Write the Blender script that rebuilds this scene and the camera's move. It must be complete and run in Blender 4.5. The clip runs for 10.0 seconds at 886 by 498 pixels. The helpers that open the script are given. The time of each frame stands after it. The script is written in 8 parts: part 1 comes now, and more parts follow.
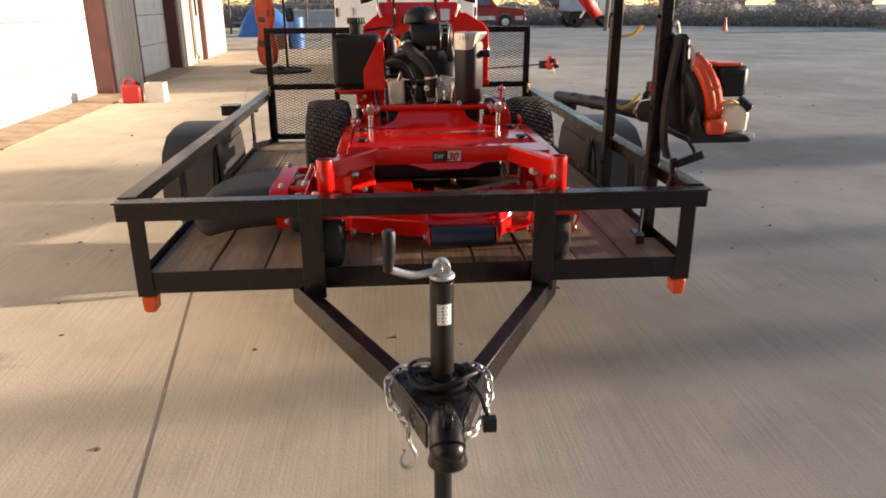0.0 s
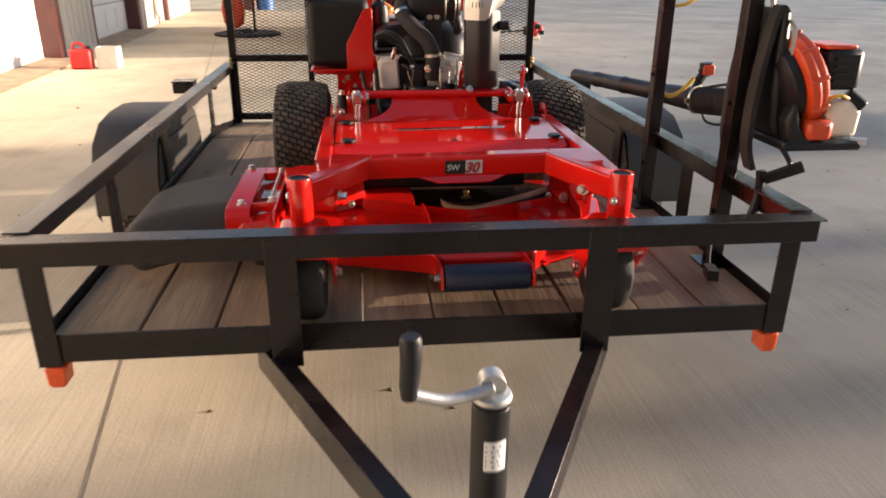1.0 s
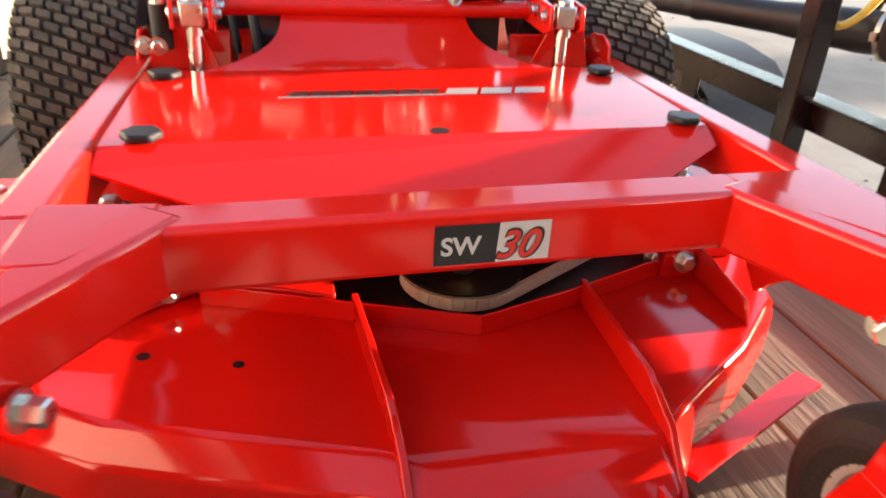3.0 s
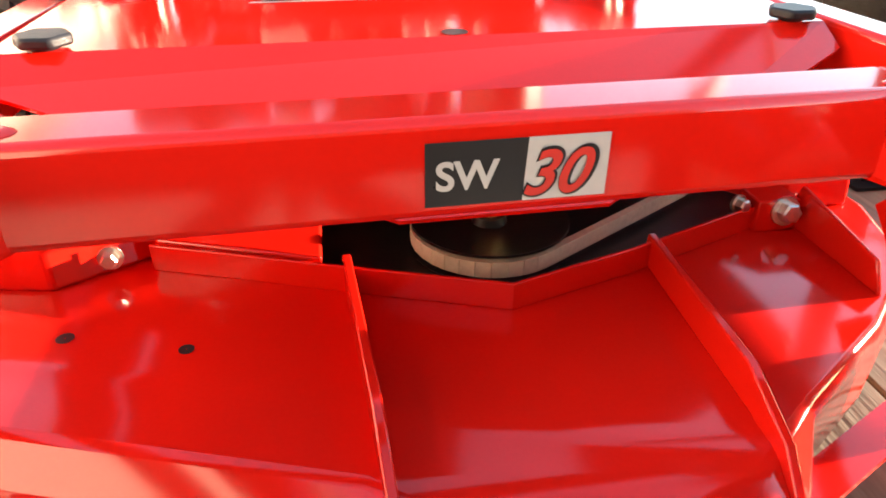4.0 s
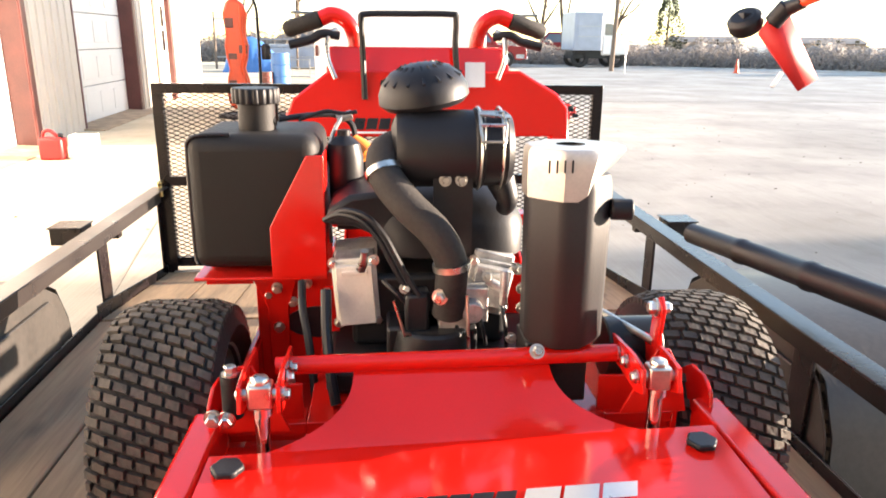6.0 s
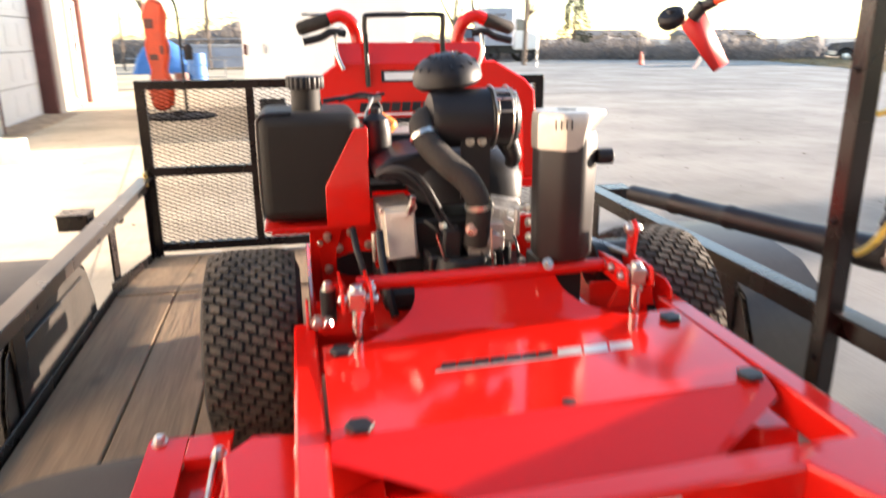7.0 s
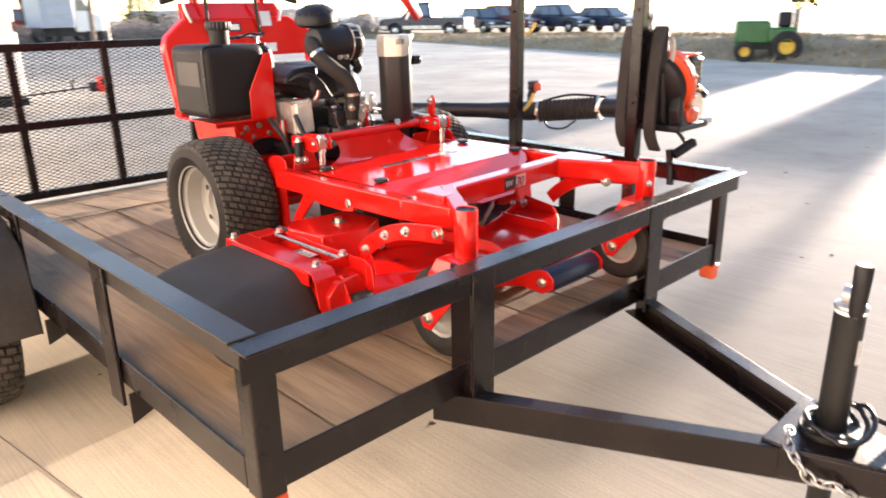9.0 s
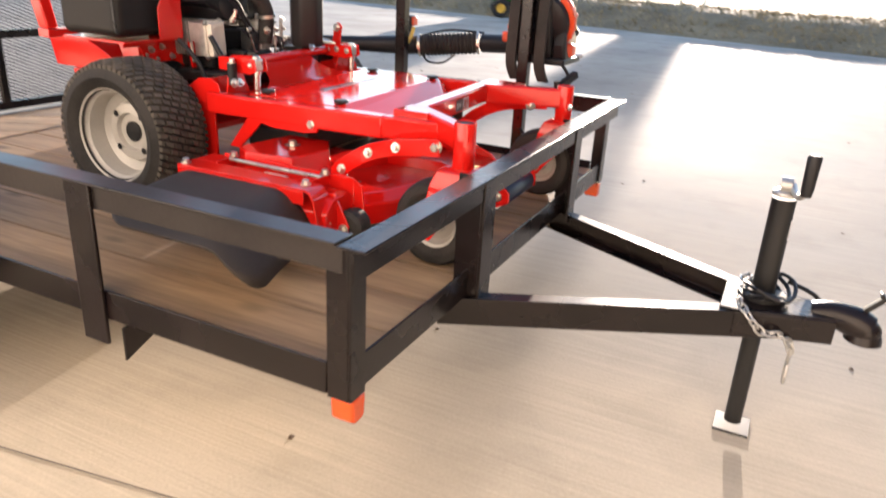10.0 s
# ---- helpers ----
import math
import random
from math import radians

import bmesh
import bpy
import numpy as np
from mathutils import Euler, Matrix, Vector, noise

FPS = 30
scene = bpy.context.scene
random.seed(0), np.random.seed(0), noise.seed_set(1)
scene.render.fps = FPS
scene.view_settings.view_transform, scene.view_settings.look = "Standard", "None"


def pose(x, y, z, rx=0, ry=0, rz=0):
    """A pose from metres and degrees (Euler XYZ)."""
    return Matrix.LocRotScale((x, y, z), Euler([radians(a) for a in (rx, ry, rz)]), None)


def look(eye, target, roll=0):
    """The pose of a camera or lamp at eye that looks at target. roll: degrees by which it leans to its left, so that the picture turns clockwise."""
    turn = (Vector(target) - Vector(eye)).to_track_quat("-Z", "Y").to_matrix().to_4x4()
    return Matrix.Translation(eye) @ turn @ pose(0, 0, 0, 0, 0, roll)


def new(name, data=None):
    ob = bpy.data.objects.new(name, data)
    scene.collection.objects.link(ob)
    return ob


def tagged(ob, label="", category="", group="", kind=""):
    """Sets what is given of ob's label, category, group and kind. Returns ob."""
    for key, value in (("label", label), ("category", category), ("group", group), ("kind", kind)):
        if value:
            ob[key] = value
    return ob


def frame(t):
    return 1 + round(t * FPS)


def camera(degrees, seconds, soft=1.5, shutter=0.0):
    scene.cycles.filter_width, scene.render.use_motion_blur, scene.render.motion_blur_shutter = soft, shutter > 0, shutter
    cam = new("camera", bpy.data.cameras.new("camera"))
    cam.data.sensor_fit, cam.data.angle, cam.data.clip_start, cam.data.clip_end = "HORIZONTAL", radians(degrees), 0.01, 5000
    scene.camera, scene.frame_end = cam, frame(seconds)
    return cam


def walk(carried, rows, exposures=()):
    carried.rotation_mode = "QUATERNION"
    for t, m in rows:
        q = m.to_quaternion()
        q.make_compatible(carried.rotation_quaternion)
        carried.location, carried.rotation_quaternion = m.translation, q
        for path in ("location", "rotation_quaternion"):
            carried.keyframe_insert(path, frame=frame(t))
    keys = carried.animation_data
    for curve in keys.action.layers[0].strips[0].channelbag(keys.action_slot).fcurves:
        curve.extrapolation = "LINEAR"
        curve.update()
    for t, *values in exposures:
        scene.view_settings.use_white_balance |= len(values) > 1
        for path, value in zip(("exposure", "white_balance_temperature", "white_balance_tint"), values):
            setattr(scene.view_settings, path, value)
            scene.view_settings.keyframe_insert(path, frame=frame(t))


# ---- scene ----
cam = camera(63.5, 10.0, 1.7, 0.4)
PATH = [
    (0, (-0.097, -2.27, 1.332), (0.046, -0.384, 0.681), -0.3),
    (0.5, (-0.114, -1.93, 1.328), (0.028, -0.059, 0.635), -0.0),
    (1, (-0.162, -1.569, 1.316), (0.055, 0.276, 0.575), 0.6),
    (1.5, (-0.17, -1.181, 1.299), (0.151, 0.63, 0.514), 1.8),
    (2, (-0.143, -0.803, 1.248), (0.256, 0.985, 0.446), 2.3),
    (2.2, (-0.146, -0.666, 1.214), (0.298, 1.118, 0.426), 3.0),
    (3.3, (-0.014, -0.117, 1.018), (0.367, 1.6, 0.066), 2.8),
    (3.5, (0.002, -0.086, 0.988), (0.34, 1.632, 0.022), 1.9),
    (4, (0.018, -0.041, 0.956), (0.287, 1.675, -0.035), 0.5),
    (4.5, (0.019, -0.008, 1.014), (0.248, 1.728, 0.048), 0.9),
    (5, (0.006, 0.025, 1.199), (0.223, 1.801, 0.305), 1.4),
    (5.5, (-0.004, 0.019, 1.306), (0.19, 1.882, 0.604), 1.3),
    (5.7, (0.001, 0.006, 1.326), (0.162, 1.905, 0.718), 0.7),
    (6.8, (-0.148, -0.226, 1.405), (0.116, 1.683, 0.867), -0.9),
    (7, (-0.262, -0.357, 1.352), (0.12, 1.521, 0.782), -0.3),
    (7.5, (-0.523, -0.607, 1.305), (0.041, 1.186, 0.623), -1.0),
    (8, (-0.842, -0.82, 1.3), (-0.01, 0.897, 0.701), -0.6),
    (8.5, (-1.184, -1.078, 1.301), (-0.102, 0.496, 0.71), -0.6),
    (9, (-1.495, -1.037, 1.285), (-0.173, 0.325, 0.656), -1.0),
    (9.5, (-1.747, -0.883, 1.265), (-0.2, 0.213, 0.629), 0.7),
    (10, (-1.95, -0.626, 1.204), (-0.268, 0.167, 0.468), 3.1),
]
walk(cam, [(t, look(eye, target, roll)) for t, eye, target, roll in PATH],
     [(0, 1.40, 6550, 18), (1.0, 1.74, 6550, 18), (1.5, 2.02, 6550, 18), (2.0, 2.28, 6550, 18), (3.5, 3.10, 6950, 15), (4.5, 3.30, 6950, 14), (5.5, 3.18, 6550, 16), (7.0, 2.70, 6500, 17),
      (8.2, 2.85, 6400, 20), (9.0, 2.72, 6350, 19), (9.5, 2.90, 6300, 18), (10.0, 2.28, 6200, 18)])


# ---- light ----
SUN_AZ, SUN_EL = 6.5, 7.4
world = bpy.data.worlds.new("world")
scene.world = world
world.use_nodes = True
wn = world.node_tree.nodes
sky = wn.new("ShaderNodeTexSky")
sky.sky_type = "NISHITA"
sky.sun_disc = False
sky.sun_elevation = radians(SUN_EL)
sky.sun_rotation = radians(90 - SUN_AZ)
sky.dust_density = 0.1
sky.air_density = 0.8
sky.ozone_density = 0.5
wn["Background"].inputs["Strength"].default_value = 0.116
world.node_tree.links.new(sky.outputs["Color"], wn["Background"].inputs["Color"])
sun = new("sun", bpy.data.lights.new("sun", "SUN"))
sun.data.energy = 4.3
sun.data.angle = radians(0.5)
sun.data.color = (1.0, 0.83, 0.63)
sa, se = radians(SUN_AZ), radians(SUN_EL)
sun.matrix_world = look((40 * math.cos(sa) * math.cos(se), 40 * math.sin(sa) * math.cos(se), 40 * math.sin(se)), (0, 0, 0))


# ---- materials ----
def material(name, color, rough=0.5, metal=0.0, vary=0.12, scale=6.0, fine=60.0, bump=0.05, coat=0.0, dark=None, stretch=(1, 1, 1),
             per_object=0.0, per_island=0.0, rough_vary=0.1, emit=0.0, spec=0.5, matt=0.0):
    """A surface with two scales of colour variation, uneven gloss and fine relief."""
    m = bpy.data.materials.new(name)
    m.use_nodes = True
    nt = m.node_tree
    n, l = nt.nodes, nt.links
    b = n["Principled BSDF"]
    b.inputs["Roughness"].default_value = rough
    b.inputs["Metallic"].default_value = metal
    b.inputs["Coat Weight"].default_value = coat
    b.inputs["Specular IOR Level"].default_value = spec
    b.inputs["Diffuse Roughness"].default_value = matt
    b.inputs["Coat Roughness"].default_value = 0.05
    tc = n.new("ShaderNodeTexCoord")
    mp = n.new("ShaderNodeMapping")
    mp.inputs["Scale"].default_value = stretch
    l.new(tc.outputs["Object"], mp.inputs["Vector"])
    big, small = n.new("ShaderNodeTexNoise"), n.new("ShaderNodeTexNoise")
    for node, s, d in ((big, scale, 4.0), (small, fine, 3.0)):
        node.inputs["Scale"].default_value = s
        node.inputs["Detail"].default_value = d
        l.new(mp.outputs["Vector"], node.inputs["Vector"])
    mix = n.new("ShaderNodeMix")
    mix.data_type = "RGBA"
    lo = dark if dark else tuple(c * (1 - 2.2 * vary) for c in color)
    hi = tuple(min(1.0, c * (1 + vary)) for c in color)
    mix.inputs["A"].default_value = (*lo, 1)
    mix.inputs["B"].default_value = (*hi, 1)
    add = n.new("ShaderNodeMath")
    add.operation = "MULTIPLY_ADD"
    add.inputs[1].default_value = 0.35
    l.new(small.outputs["Fac"], add.inputs[0])
    l.new(big.outputs["Fac"], add.inputs[2])
    ramp = n.new("ShaderNodeMapRange")
    ramp.inputs["From Min"].default_value = 0.38
    ramp.inputs["From Max"].default_value = 0.95
    l.new(add.outputs["Value"], ramp.inputs["Value"])
    fac = ramp.outputs["Result"]
    l.new(fac, mix.inputs["Factor"])
    col = mix.outputs["Result"]
    if per_object or per_island:
        if per_object:
            src = n.new("ShaderNodeObjectInfo").outputs["Random"]
        else:
            src = n.new("ShaderNodeNewGeometry").outputs["Random Per Island"]
        mr = n.new("ShaderNodeMapRange")
        amount = per_object or per_island
        mr.inputs["To Min"].default_value = 1 - amount
        mr.inputs["To Max"].default_value = 1 + amount
        l.new(src, mr.inputs["Value"])
        hs = n.new("ShaderNodeHueSaturation")
        l.new(mr.outputs["Result"], hs.inputs["Value"])
        l.new(col, hs.inputs["Color"])
        col = hs.outputs["Color"]
    l.new(col, b.inputs["Base Color"])
    rr = n.new("ShaderNodeMapRange")
    rr.inputs["To Min"].default_value = max(0.02, rough - rough_vary)
    rr.inputs["To Max"].default_value = min(1, rough + rough_vary)
    l.new(big.outputs["Fac"], rr.inputs["Value"])
    l.new(rr.outputs["Result"], b.inputs["Roughness"])
    if bump:
        bp = n.new("ShaderNodeBump")
        bp.inputs["Strength"].default_value = bump
        bp.inputs["Distance"].default_value = 0.01
        l.new(small.outputs["Fac"], bp.inputs["Height"])
        l.new(bp.outputs["Normal"], b.inputs["Normal"])
    if emit:
        b.inputs["Emission Color"].default_value = (*color, 1)
        b.inputs["Emission Strength"].default_value = emit
    return m


RED = material("red_paint", (0.635, 0.0115, 0.0060), 0.11, 0, 0.05, 3, 260, 0.003, 0.0, rough_vary=0.06)
RED_MATT = material("red_matt", (0.58, 0.02, 0.018), 0.5, 0, 0.08, 4, 120, 0.02)
BLACK_PAINT = material("black_trailer_paint", (0.0110, 0.0070, 0.0072), 0.27, 0, 0.35, 5, 90, 0.04, 0.0, rough_vary=0.12, spec=0.34)
RAIL_PAINT = material("paler_black_rail_paint", (0.024, 0.020, 0.018), 0.3, 0, 0.35, 4, 90, 0.04, dark=(0.011, 0.009, 0.010), rough_vary=0.12, spec=0.42)
BLACK_PLASTIC = material("black_plastic", (0.0105, 0.0105, 0.013), 0.46, 0, 0.2, 8, 300, 0.05, spec=0.34)
TANK_PLASTIC = material("tank_plastic", (0.0115, 0.0105, 0.010), 0.58, 0, 0.2, 6, 420, 0.12)
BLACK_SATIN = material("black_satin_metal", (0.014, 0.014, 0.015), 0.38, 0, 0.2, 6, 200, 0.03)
RUBBER = material("rubber", (0.03, 0.027, 0.025), 0.74, 0, 0.35, 9, 160, 0.12)
TREAD = material("tread_rubber", (0.078, 0.065, 0.050), 0.85, 0, 0.4, 14, 130, 0.25, dark=(0.026, 0.024, 0.022), per_island=0.22)
FENDER = material("dusty_black_fender", (0.036, 0.031, 0.027), 0.5, 0, 0.35, 3, 60, 0.05, rough_vary=0.12)
SILL_TAN = material("dirty_tan_sill", (0.40, 0.29, 0.18), 0.9, 0, 0.3, 5, 60, 0.2, dark=(0.20, 0.14, 0.09))
CHUTE = material("chute_rubber", (0.040, 0.031, 0.024), 0.68, 0, 0.3, 4, 260, 0.06)
RIM = material("rim_paint", (0.4464, 0.432, 0.396), 0.38, 0.1, 0.08, 7, 120, 0.03)
BRUSHED = material("dull_bright_steel", (0.56, 0.52, 0.47), 0.42, 0.7, 0.12, 14, 200, 0.04, rough_vary=0.1)
CHROME = material("chrome", (0.75, 0.74, 0.72), 0.16, 1, 0.1, 20, 200, 0.02, rough_vary=0.06)
ZINC = material("zinc_bolt", (0.68, 0.66, 0.60), 0.3, 1, 0.15, 40, 300, 0.04)
CAST = material("cast_aluminium", (0.55, 0.54, 0.52), 0.48, 0.75, 0.2, 30, 220, 0.25)
COVER_ALU = material("pale_cast_cover", (0.74, 0.70, 0.62), 0.5, 0.25, 0.08, 24, 240, 0.10)
BRASS = material("brass", (0.55, 0.42, 0.18), 0.35, 1, 0.15, 30, 200, 0.04)
MUFFLER = material("muffler_black", (0.019, 0.017, 0.018), 0.5, 0, 0.2, 6, 200, 0.03, spec=0.4)
BELT = material("pale_belt", (0.62, 0.55, 0.40), 0.7, 0, 0.15, 12, 200, 0.08)
BLUE_ROLLER = material("dark_blue_roller", (0.012, 0.02, 0.05), 0.42, 0, 0.2, 9, 200, 0.04)


def knots(m):
    """Adds dark growth lines, knots and blotches to the boards."""
    nt = m.node_tree
    n, l = nt.nodes, nt.links
    b = n["Principled BSDF"]
    col = b.inputs["Base Color"].links[0].from_socket
    tc = n.new("ShaderNodeTexCoord")
    oi = n.new("ShaderNodeObjectInfo")
    sh = n.new("ShaderNodeVectorMath")
    sh.operation = "MULTIPLY_ADD"
    sh.inputs[1].default_value = (1, 1, 1)
    l.new(tc.outputs["Object"], sh.inputs[0])
    up = n.new("ShaderNodeCombineXYZ")
    mul = n.new("ShaderNodeMath")
    mul.operation = "MULTIPLY"
    mul.inputs[1].default_value = 37.0
    l.new(oi.outputs["Random"], mul.inputs[0])
    l.new(mul.outputs["Value"], up.inputs["Y"])
    l.new(up.outputs["Vector"], sh.inputs[2])
    amount = None
    for kind, scale, stretch, lo, hi, a in (("wave", 3.0, (9, 0.40, 0.2), 0.36, 0.52, 0.80), ("knot", 1.0, (7.0, 3.2, 0.02), 0.05, 0.20, 0.38), ("blot", 1.0, (3.5, 1.1, 0.1), 0.34, 0.58, 0.70)):
        mp = n.new("ShaderNodeMapping")
        mp.inputs["Scale"].default_value = stretch
        l.new(sh.outputs["Vector"], mp.inputs["Vector"])
        if kind == "wave":
            t = n.new("ShaderNodeTexNoise")
            t.inputs["Scale"].default_value, t.inputs["Detail"].default_value, t.inputs["Distortion"].default_value = 5.0, 5.0, 0.6
            out = t.outputs["Fac"]
        elif kind == "knot":
            t = n.new("ShaderNodeTexVoronoi")
            t.inputs["Scale"].default_value = scale
            out = t.outputs["Distance"]
        else:
            t = n.new("ShaderNodeTexNoise")
            t.inputs["Scale"].default_value, t.inputs["Detail"].default_value = scale, 5.0
            out = t.outputs["Fac"]
        l.new(mp.outputs["Vector"], t.inputs["Vector"])
        r = n.new("ShaderNodeMapRange")
        for k, v in (("From Min", lo), ("From Max", hi), ("To Min", a), ("To Max", 1.0)):
            r.inputs[k].default_value = v
        l.new(out, r.inputs["Value"])
        if amount is None:
            amount = r.outputs["Result"]
        else:
            mm = n.new("ShaderNodeMath")
            mm.operation = "MULTIPLY"
            l.new(amount, mm.inputs[0])
            l.new(r.outputs["Result"], mm.inputs[1])
            amount = mm.outputs["Value"]
    hs = n.new("ShaderNodeHueSaturation")
    l.new(amount, hs.inputs["Value"])
    l.new(col, hs.inputs["Color"])
    l.new(hs.outputs["Color"], b.inputs["Base Color"])


WOOD = material("weathered_pine", (0.35, 0.245, 0.142), 0.75, 0, 0.26, 1.6, 15, 0.20, dark=(0.165, 0.106, 0.060), stretch=(6, 0.5, 6), per_object=0.17, matt=0.8)
knots(WOOD)
CONCRETE = material("concrete", (0.475, 0.428, 0.360), 0.9, 0, 0.1, 0.7, 95, 0.10, dark=(0.37, 0.328, 0.27), spec=0.14, matt=0.75)


def broom_finish(m):
    """Adds fine brushed streaks along y and large dull stains to the concrete."""
    nt = m.node_tree
    n, l = nt.nodes, nt.links
    b = n["Principled BSDF"]
    old = b.inputs["Base Color"].links[0].from_socket
    tc = n.new("ShaderNodeTexCoord")
    mp = n.new("ShaderNodeMapping")
    mp.inputs["Scale"].default_value = (130, 1.6, 1)
    l.new(tc.outputs["Object"], mp.inputs["Vector"])
    streak, stain, spot = [n.new("ShaderNodeTexNoise") for _ in range(3)]
    l.new(mp.outputs["Vector"], streak.inputs["Vector"])
    l.new(tc.outputs["Object"], stain.inputs["Vector"])
    l.new(tc.outputs["Object"], spot.inputs["Vector"])
    streak.inputs["Scale"].default_value, streak.inputs["Detail"].default_value = 1.0, 3.0
    stain.inputs["Scale"].default_value, stain.inputs["Detail"].default_value = 0.35, 6.0
    spot.inputs["Scale"].default_value, spot.inputs["Detail"].default_value = 3.2, 5.0
    value = None
    for node, lo, hi, a, c in ((streak, 0.3, 0.7, 0.89, 1.07), (stain, 0.35, 0.65, 0.86, 1.06), (spot, 0.28, 0.50, 0.86, 1.0)):
        r = n.new("ShaderNodeMapRange")
        for k, v in (("From Min", lo), ("From Max", hi), ("To Min", a), ("To Max", c)):
            r.inputs[k].default_value = v
        l.new(node.outputs["Fac"], r.inputs["Value"])
        if value is None:
            value = r.outputs["Result"]
        else:
            mm = n.new("ShaderNodeMath")
            mm.operation = "MULTIPLY"
            l.new(value, mm.inputs[0])
            l.new(r.outputs["Result"], mm.inputs[1])
            value = mm.outputs["Value"]
    hs = n.new("ShaderNodeHueSaturation")
    l.new(value, hs.inputs["Value"])
    l.new(old, hs.inputs["Color"])
    # brighter, warmer light by the shop than the open lot, painted into the colour
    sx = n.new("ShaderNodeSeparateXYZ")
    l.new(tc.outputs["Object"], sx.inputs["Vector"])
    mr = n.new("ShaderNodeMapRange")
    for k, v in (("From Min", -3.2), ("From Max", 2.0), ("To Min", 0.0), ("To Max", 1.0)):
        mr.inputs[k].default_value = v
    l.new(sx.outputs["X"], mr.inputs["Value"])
    lit_mix, tone = n.new("ShaderNodeMix"), n.new("ShaderNodeMix")
    for q in (lit_mix, tone):
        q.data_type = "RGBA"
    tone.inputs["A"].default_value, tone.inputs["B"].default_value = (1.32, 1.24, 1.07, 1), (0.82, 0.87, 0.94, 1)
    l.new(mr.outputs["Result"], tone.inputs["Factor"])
    lit_mix.blend_type = "MULTIPLY"
    lit_mix.inputs["Factor"].default_value = 1.0
    l.new(hs.outputs["Color"], lit_mix.inputs["A"])
    l.new(tone.outputs["Result"], lit_mix.inputs["B"])
    l.new(lit_mix.outputs["Result"], b.inputs["Base Color"])
    bp = n.new("ShaderNodeBump")
    bp.inputs["Strength"].default_value = 0.06
    bp.inputs["Distance"].default_value = 0.004
    l.new(streak.outputs["Fac"], bp.inputs["Height"])
    l.new(b.inputs["Normal"].links[0].from_socket, bp.inputs["Normal"])
    l.new(bp.outputs["Normal"], b.inputs["Normal"])


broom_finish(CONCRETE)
JOINT = material("joint_filler", (0.17, 0.145, 0.12), 0.9, 0, 0.2, 12, 90, 0.2)
GRASS = material("dry_grass", (0.27, 0.20, 0.115), 0.95, 0, 0.3, 0.8, 9, 0.5, dark=(0.13, 0.10, 0.06))
WHITE_PAINT = material("white_paint", (0.80, 0.78, 0.74), 0.45, 0, 0.04, 1.2, 60, 0.04)
DOOR_WHITE = material("door_white", (0.84, 0.81, 0.76), 0.5, 0, 0.05, 0.9, 40, 0.06)
SHADE_WALL_BROWN = material("dull_brown_shade_wall", (0.17, 0.135, 0.11), 0.7, 0, 0.12, 1.2, 40, 0.05)
WALL_TAN = material("pale_wall_sheet", (0.57, 0.51, 0.44), 0.55, 0, 0.06, 1.2, 40, 0.05)
MAROON = material("maroon_trim", (0.12, 0.035, 0.028), 0.45, 0, 0.2, 3, 60, 0.05)
BLADE = material("dry_grass_blades", (0.34, 0.26, 0.15), 0.8, 0, 0.3, 2, 20, 0.0, dark=(0.18, 0.14, 0.08), per_island=0.3)
CAR_GLASS = material("sky_reflecting_car_glass", (0.13, 0.15, 0.18), 0.12, 0.2, 0.05, 2, 50, 0.0)
TANK_PANEL = material("pale_worn_tank_panel", (0.050, 0.045, 0.040), 0.55, 0, 0.2, 9, 200, 0.05)
GLASS_DARK = material("dark_glass", (0.012, 0.014, 0.017), 0.16, 0, 0.1, 4, 50, 0.0)
ORANGE = material("orange_plastic", (0.62, 0.065, 0.014), 0.38, 0, 0.1, 8, 160, 0.03)
ORANGE_PLUG = material("orange_cap", (0.80, 0.22, 0.03), 0.4, 0, 0.1, 12, 160, 0.03)
AMBER = material("amber_lens", (0.72, 0.085, 0.010), 0.2, 0, 0.1, 30, 200, 0.1)
CREAM = material("fuel_tank_white", (0.74, 0.66, 0.52), 0.45, 0, 0.08, 10, 160, 0.03)
YELLOW = material("yellow_hook", (0.75, 0.48, 0.05), 0.45, 0, 0.1, 12, 160, 0.03)
LABEL_WHITE = material("label_white", (0.75, 0.75, 0.74), 0.4, 0, 0.05, 20, 200, 0.01)
LABEL_SILVER = material("label_silver", (0.62, 0.62, 0.61), 0.32, 0.5, 0.05, 20, 200, 0.01)
LABEL_BLACK = material("label_black", (0.012, 0.012, 0.014), 0.3, 0, 0.1, 20, 200, 0.01)
LABEL_RED = material("label_red", (0.55, 0.03, 0.02), 0.35, 0, 0.05, 20, 200, 0.01)
CARD = material("cardboard_white", (0.70, 0.66, 0.58), 0.8, 0, 0.08, 9, 90, 0.05)
BLUE_PLASTIC = material("blue_plastic", (0.05, 0.16, 0.42), 0.45, 0, 0.1, 5, 90, 0.03)
CAR_DARK = material("dark_car_paint", (0.012, 0.02, 0.045), 0.3, 0, 0.1, 2, 60, 0.0, 0.0)
CAR_MAROON = material("maroon_car_paint", (0.09, 0.012, 0.016), 0.3, 0, 0.1, 2, 60, 0.0, 0.0)
CAR_RED = material("red_car_paint", (0.24, 0.010, 0.010), 0.3, 0, 0.1, 2, 60, 0.0, 0.0)
CAR_SILVER = material("silver_car_paint", (0.42, 0.43, 0.44), 0.26, 0.5, 0.08, 2, 60, 0.0, 0.6)
GREEN = material("green_paint", (0.03, 0.13, 0.03), 0.35, 0, 0.1, 4, 60, 0.02)
DOOR_GREY = material("grey_blue_door", (0.36, 0.39, 0.45), 0.45, 0, 0.08, 2, 60, 0.03)
GALV = material("galvanised_steel", (0.48, 0.48, 0.47), 0.42, 0.8, 0.15, 9, 120, 0.05)
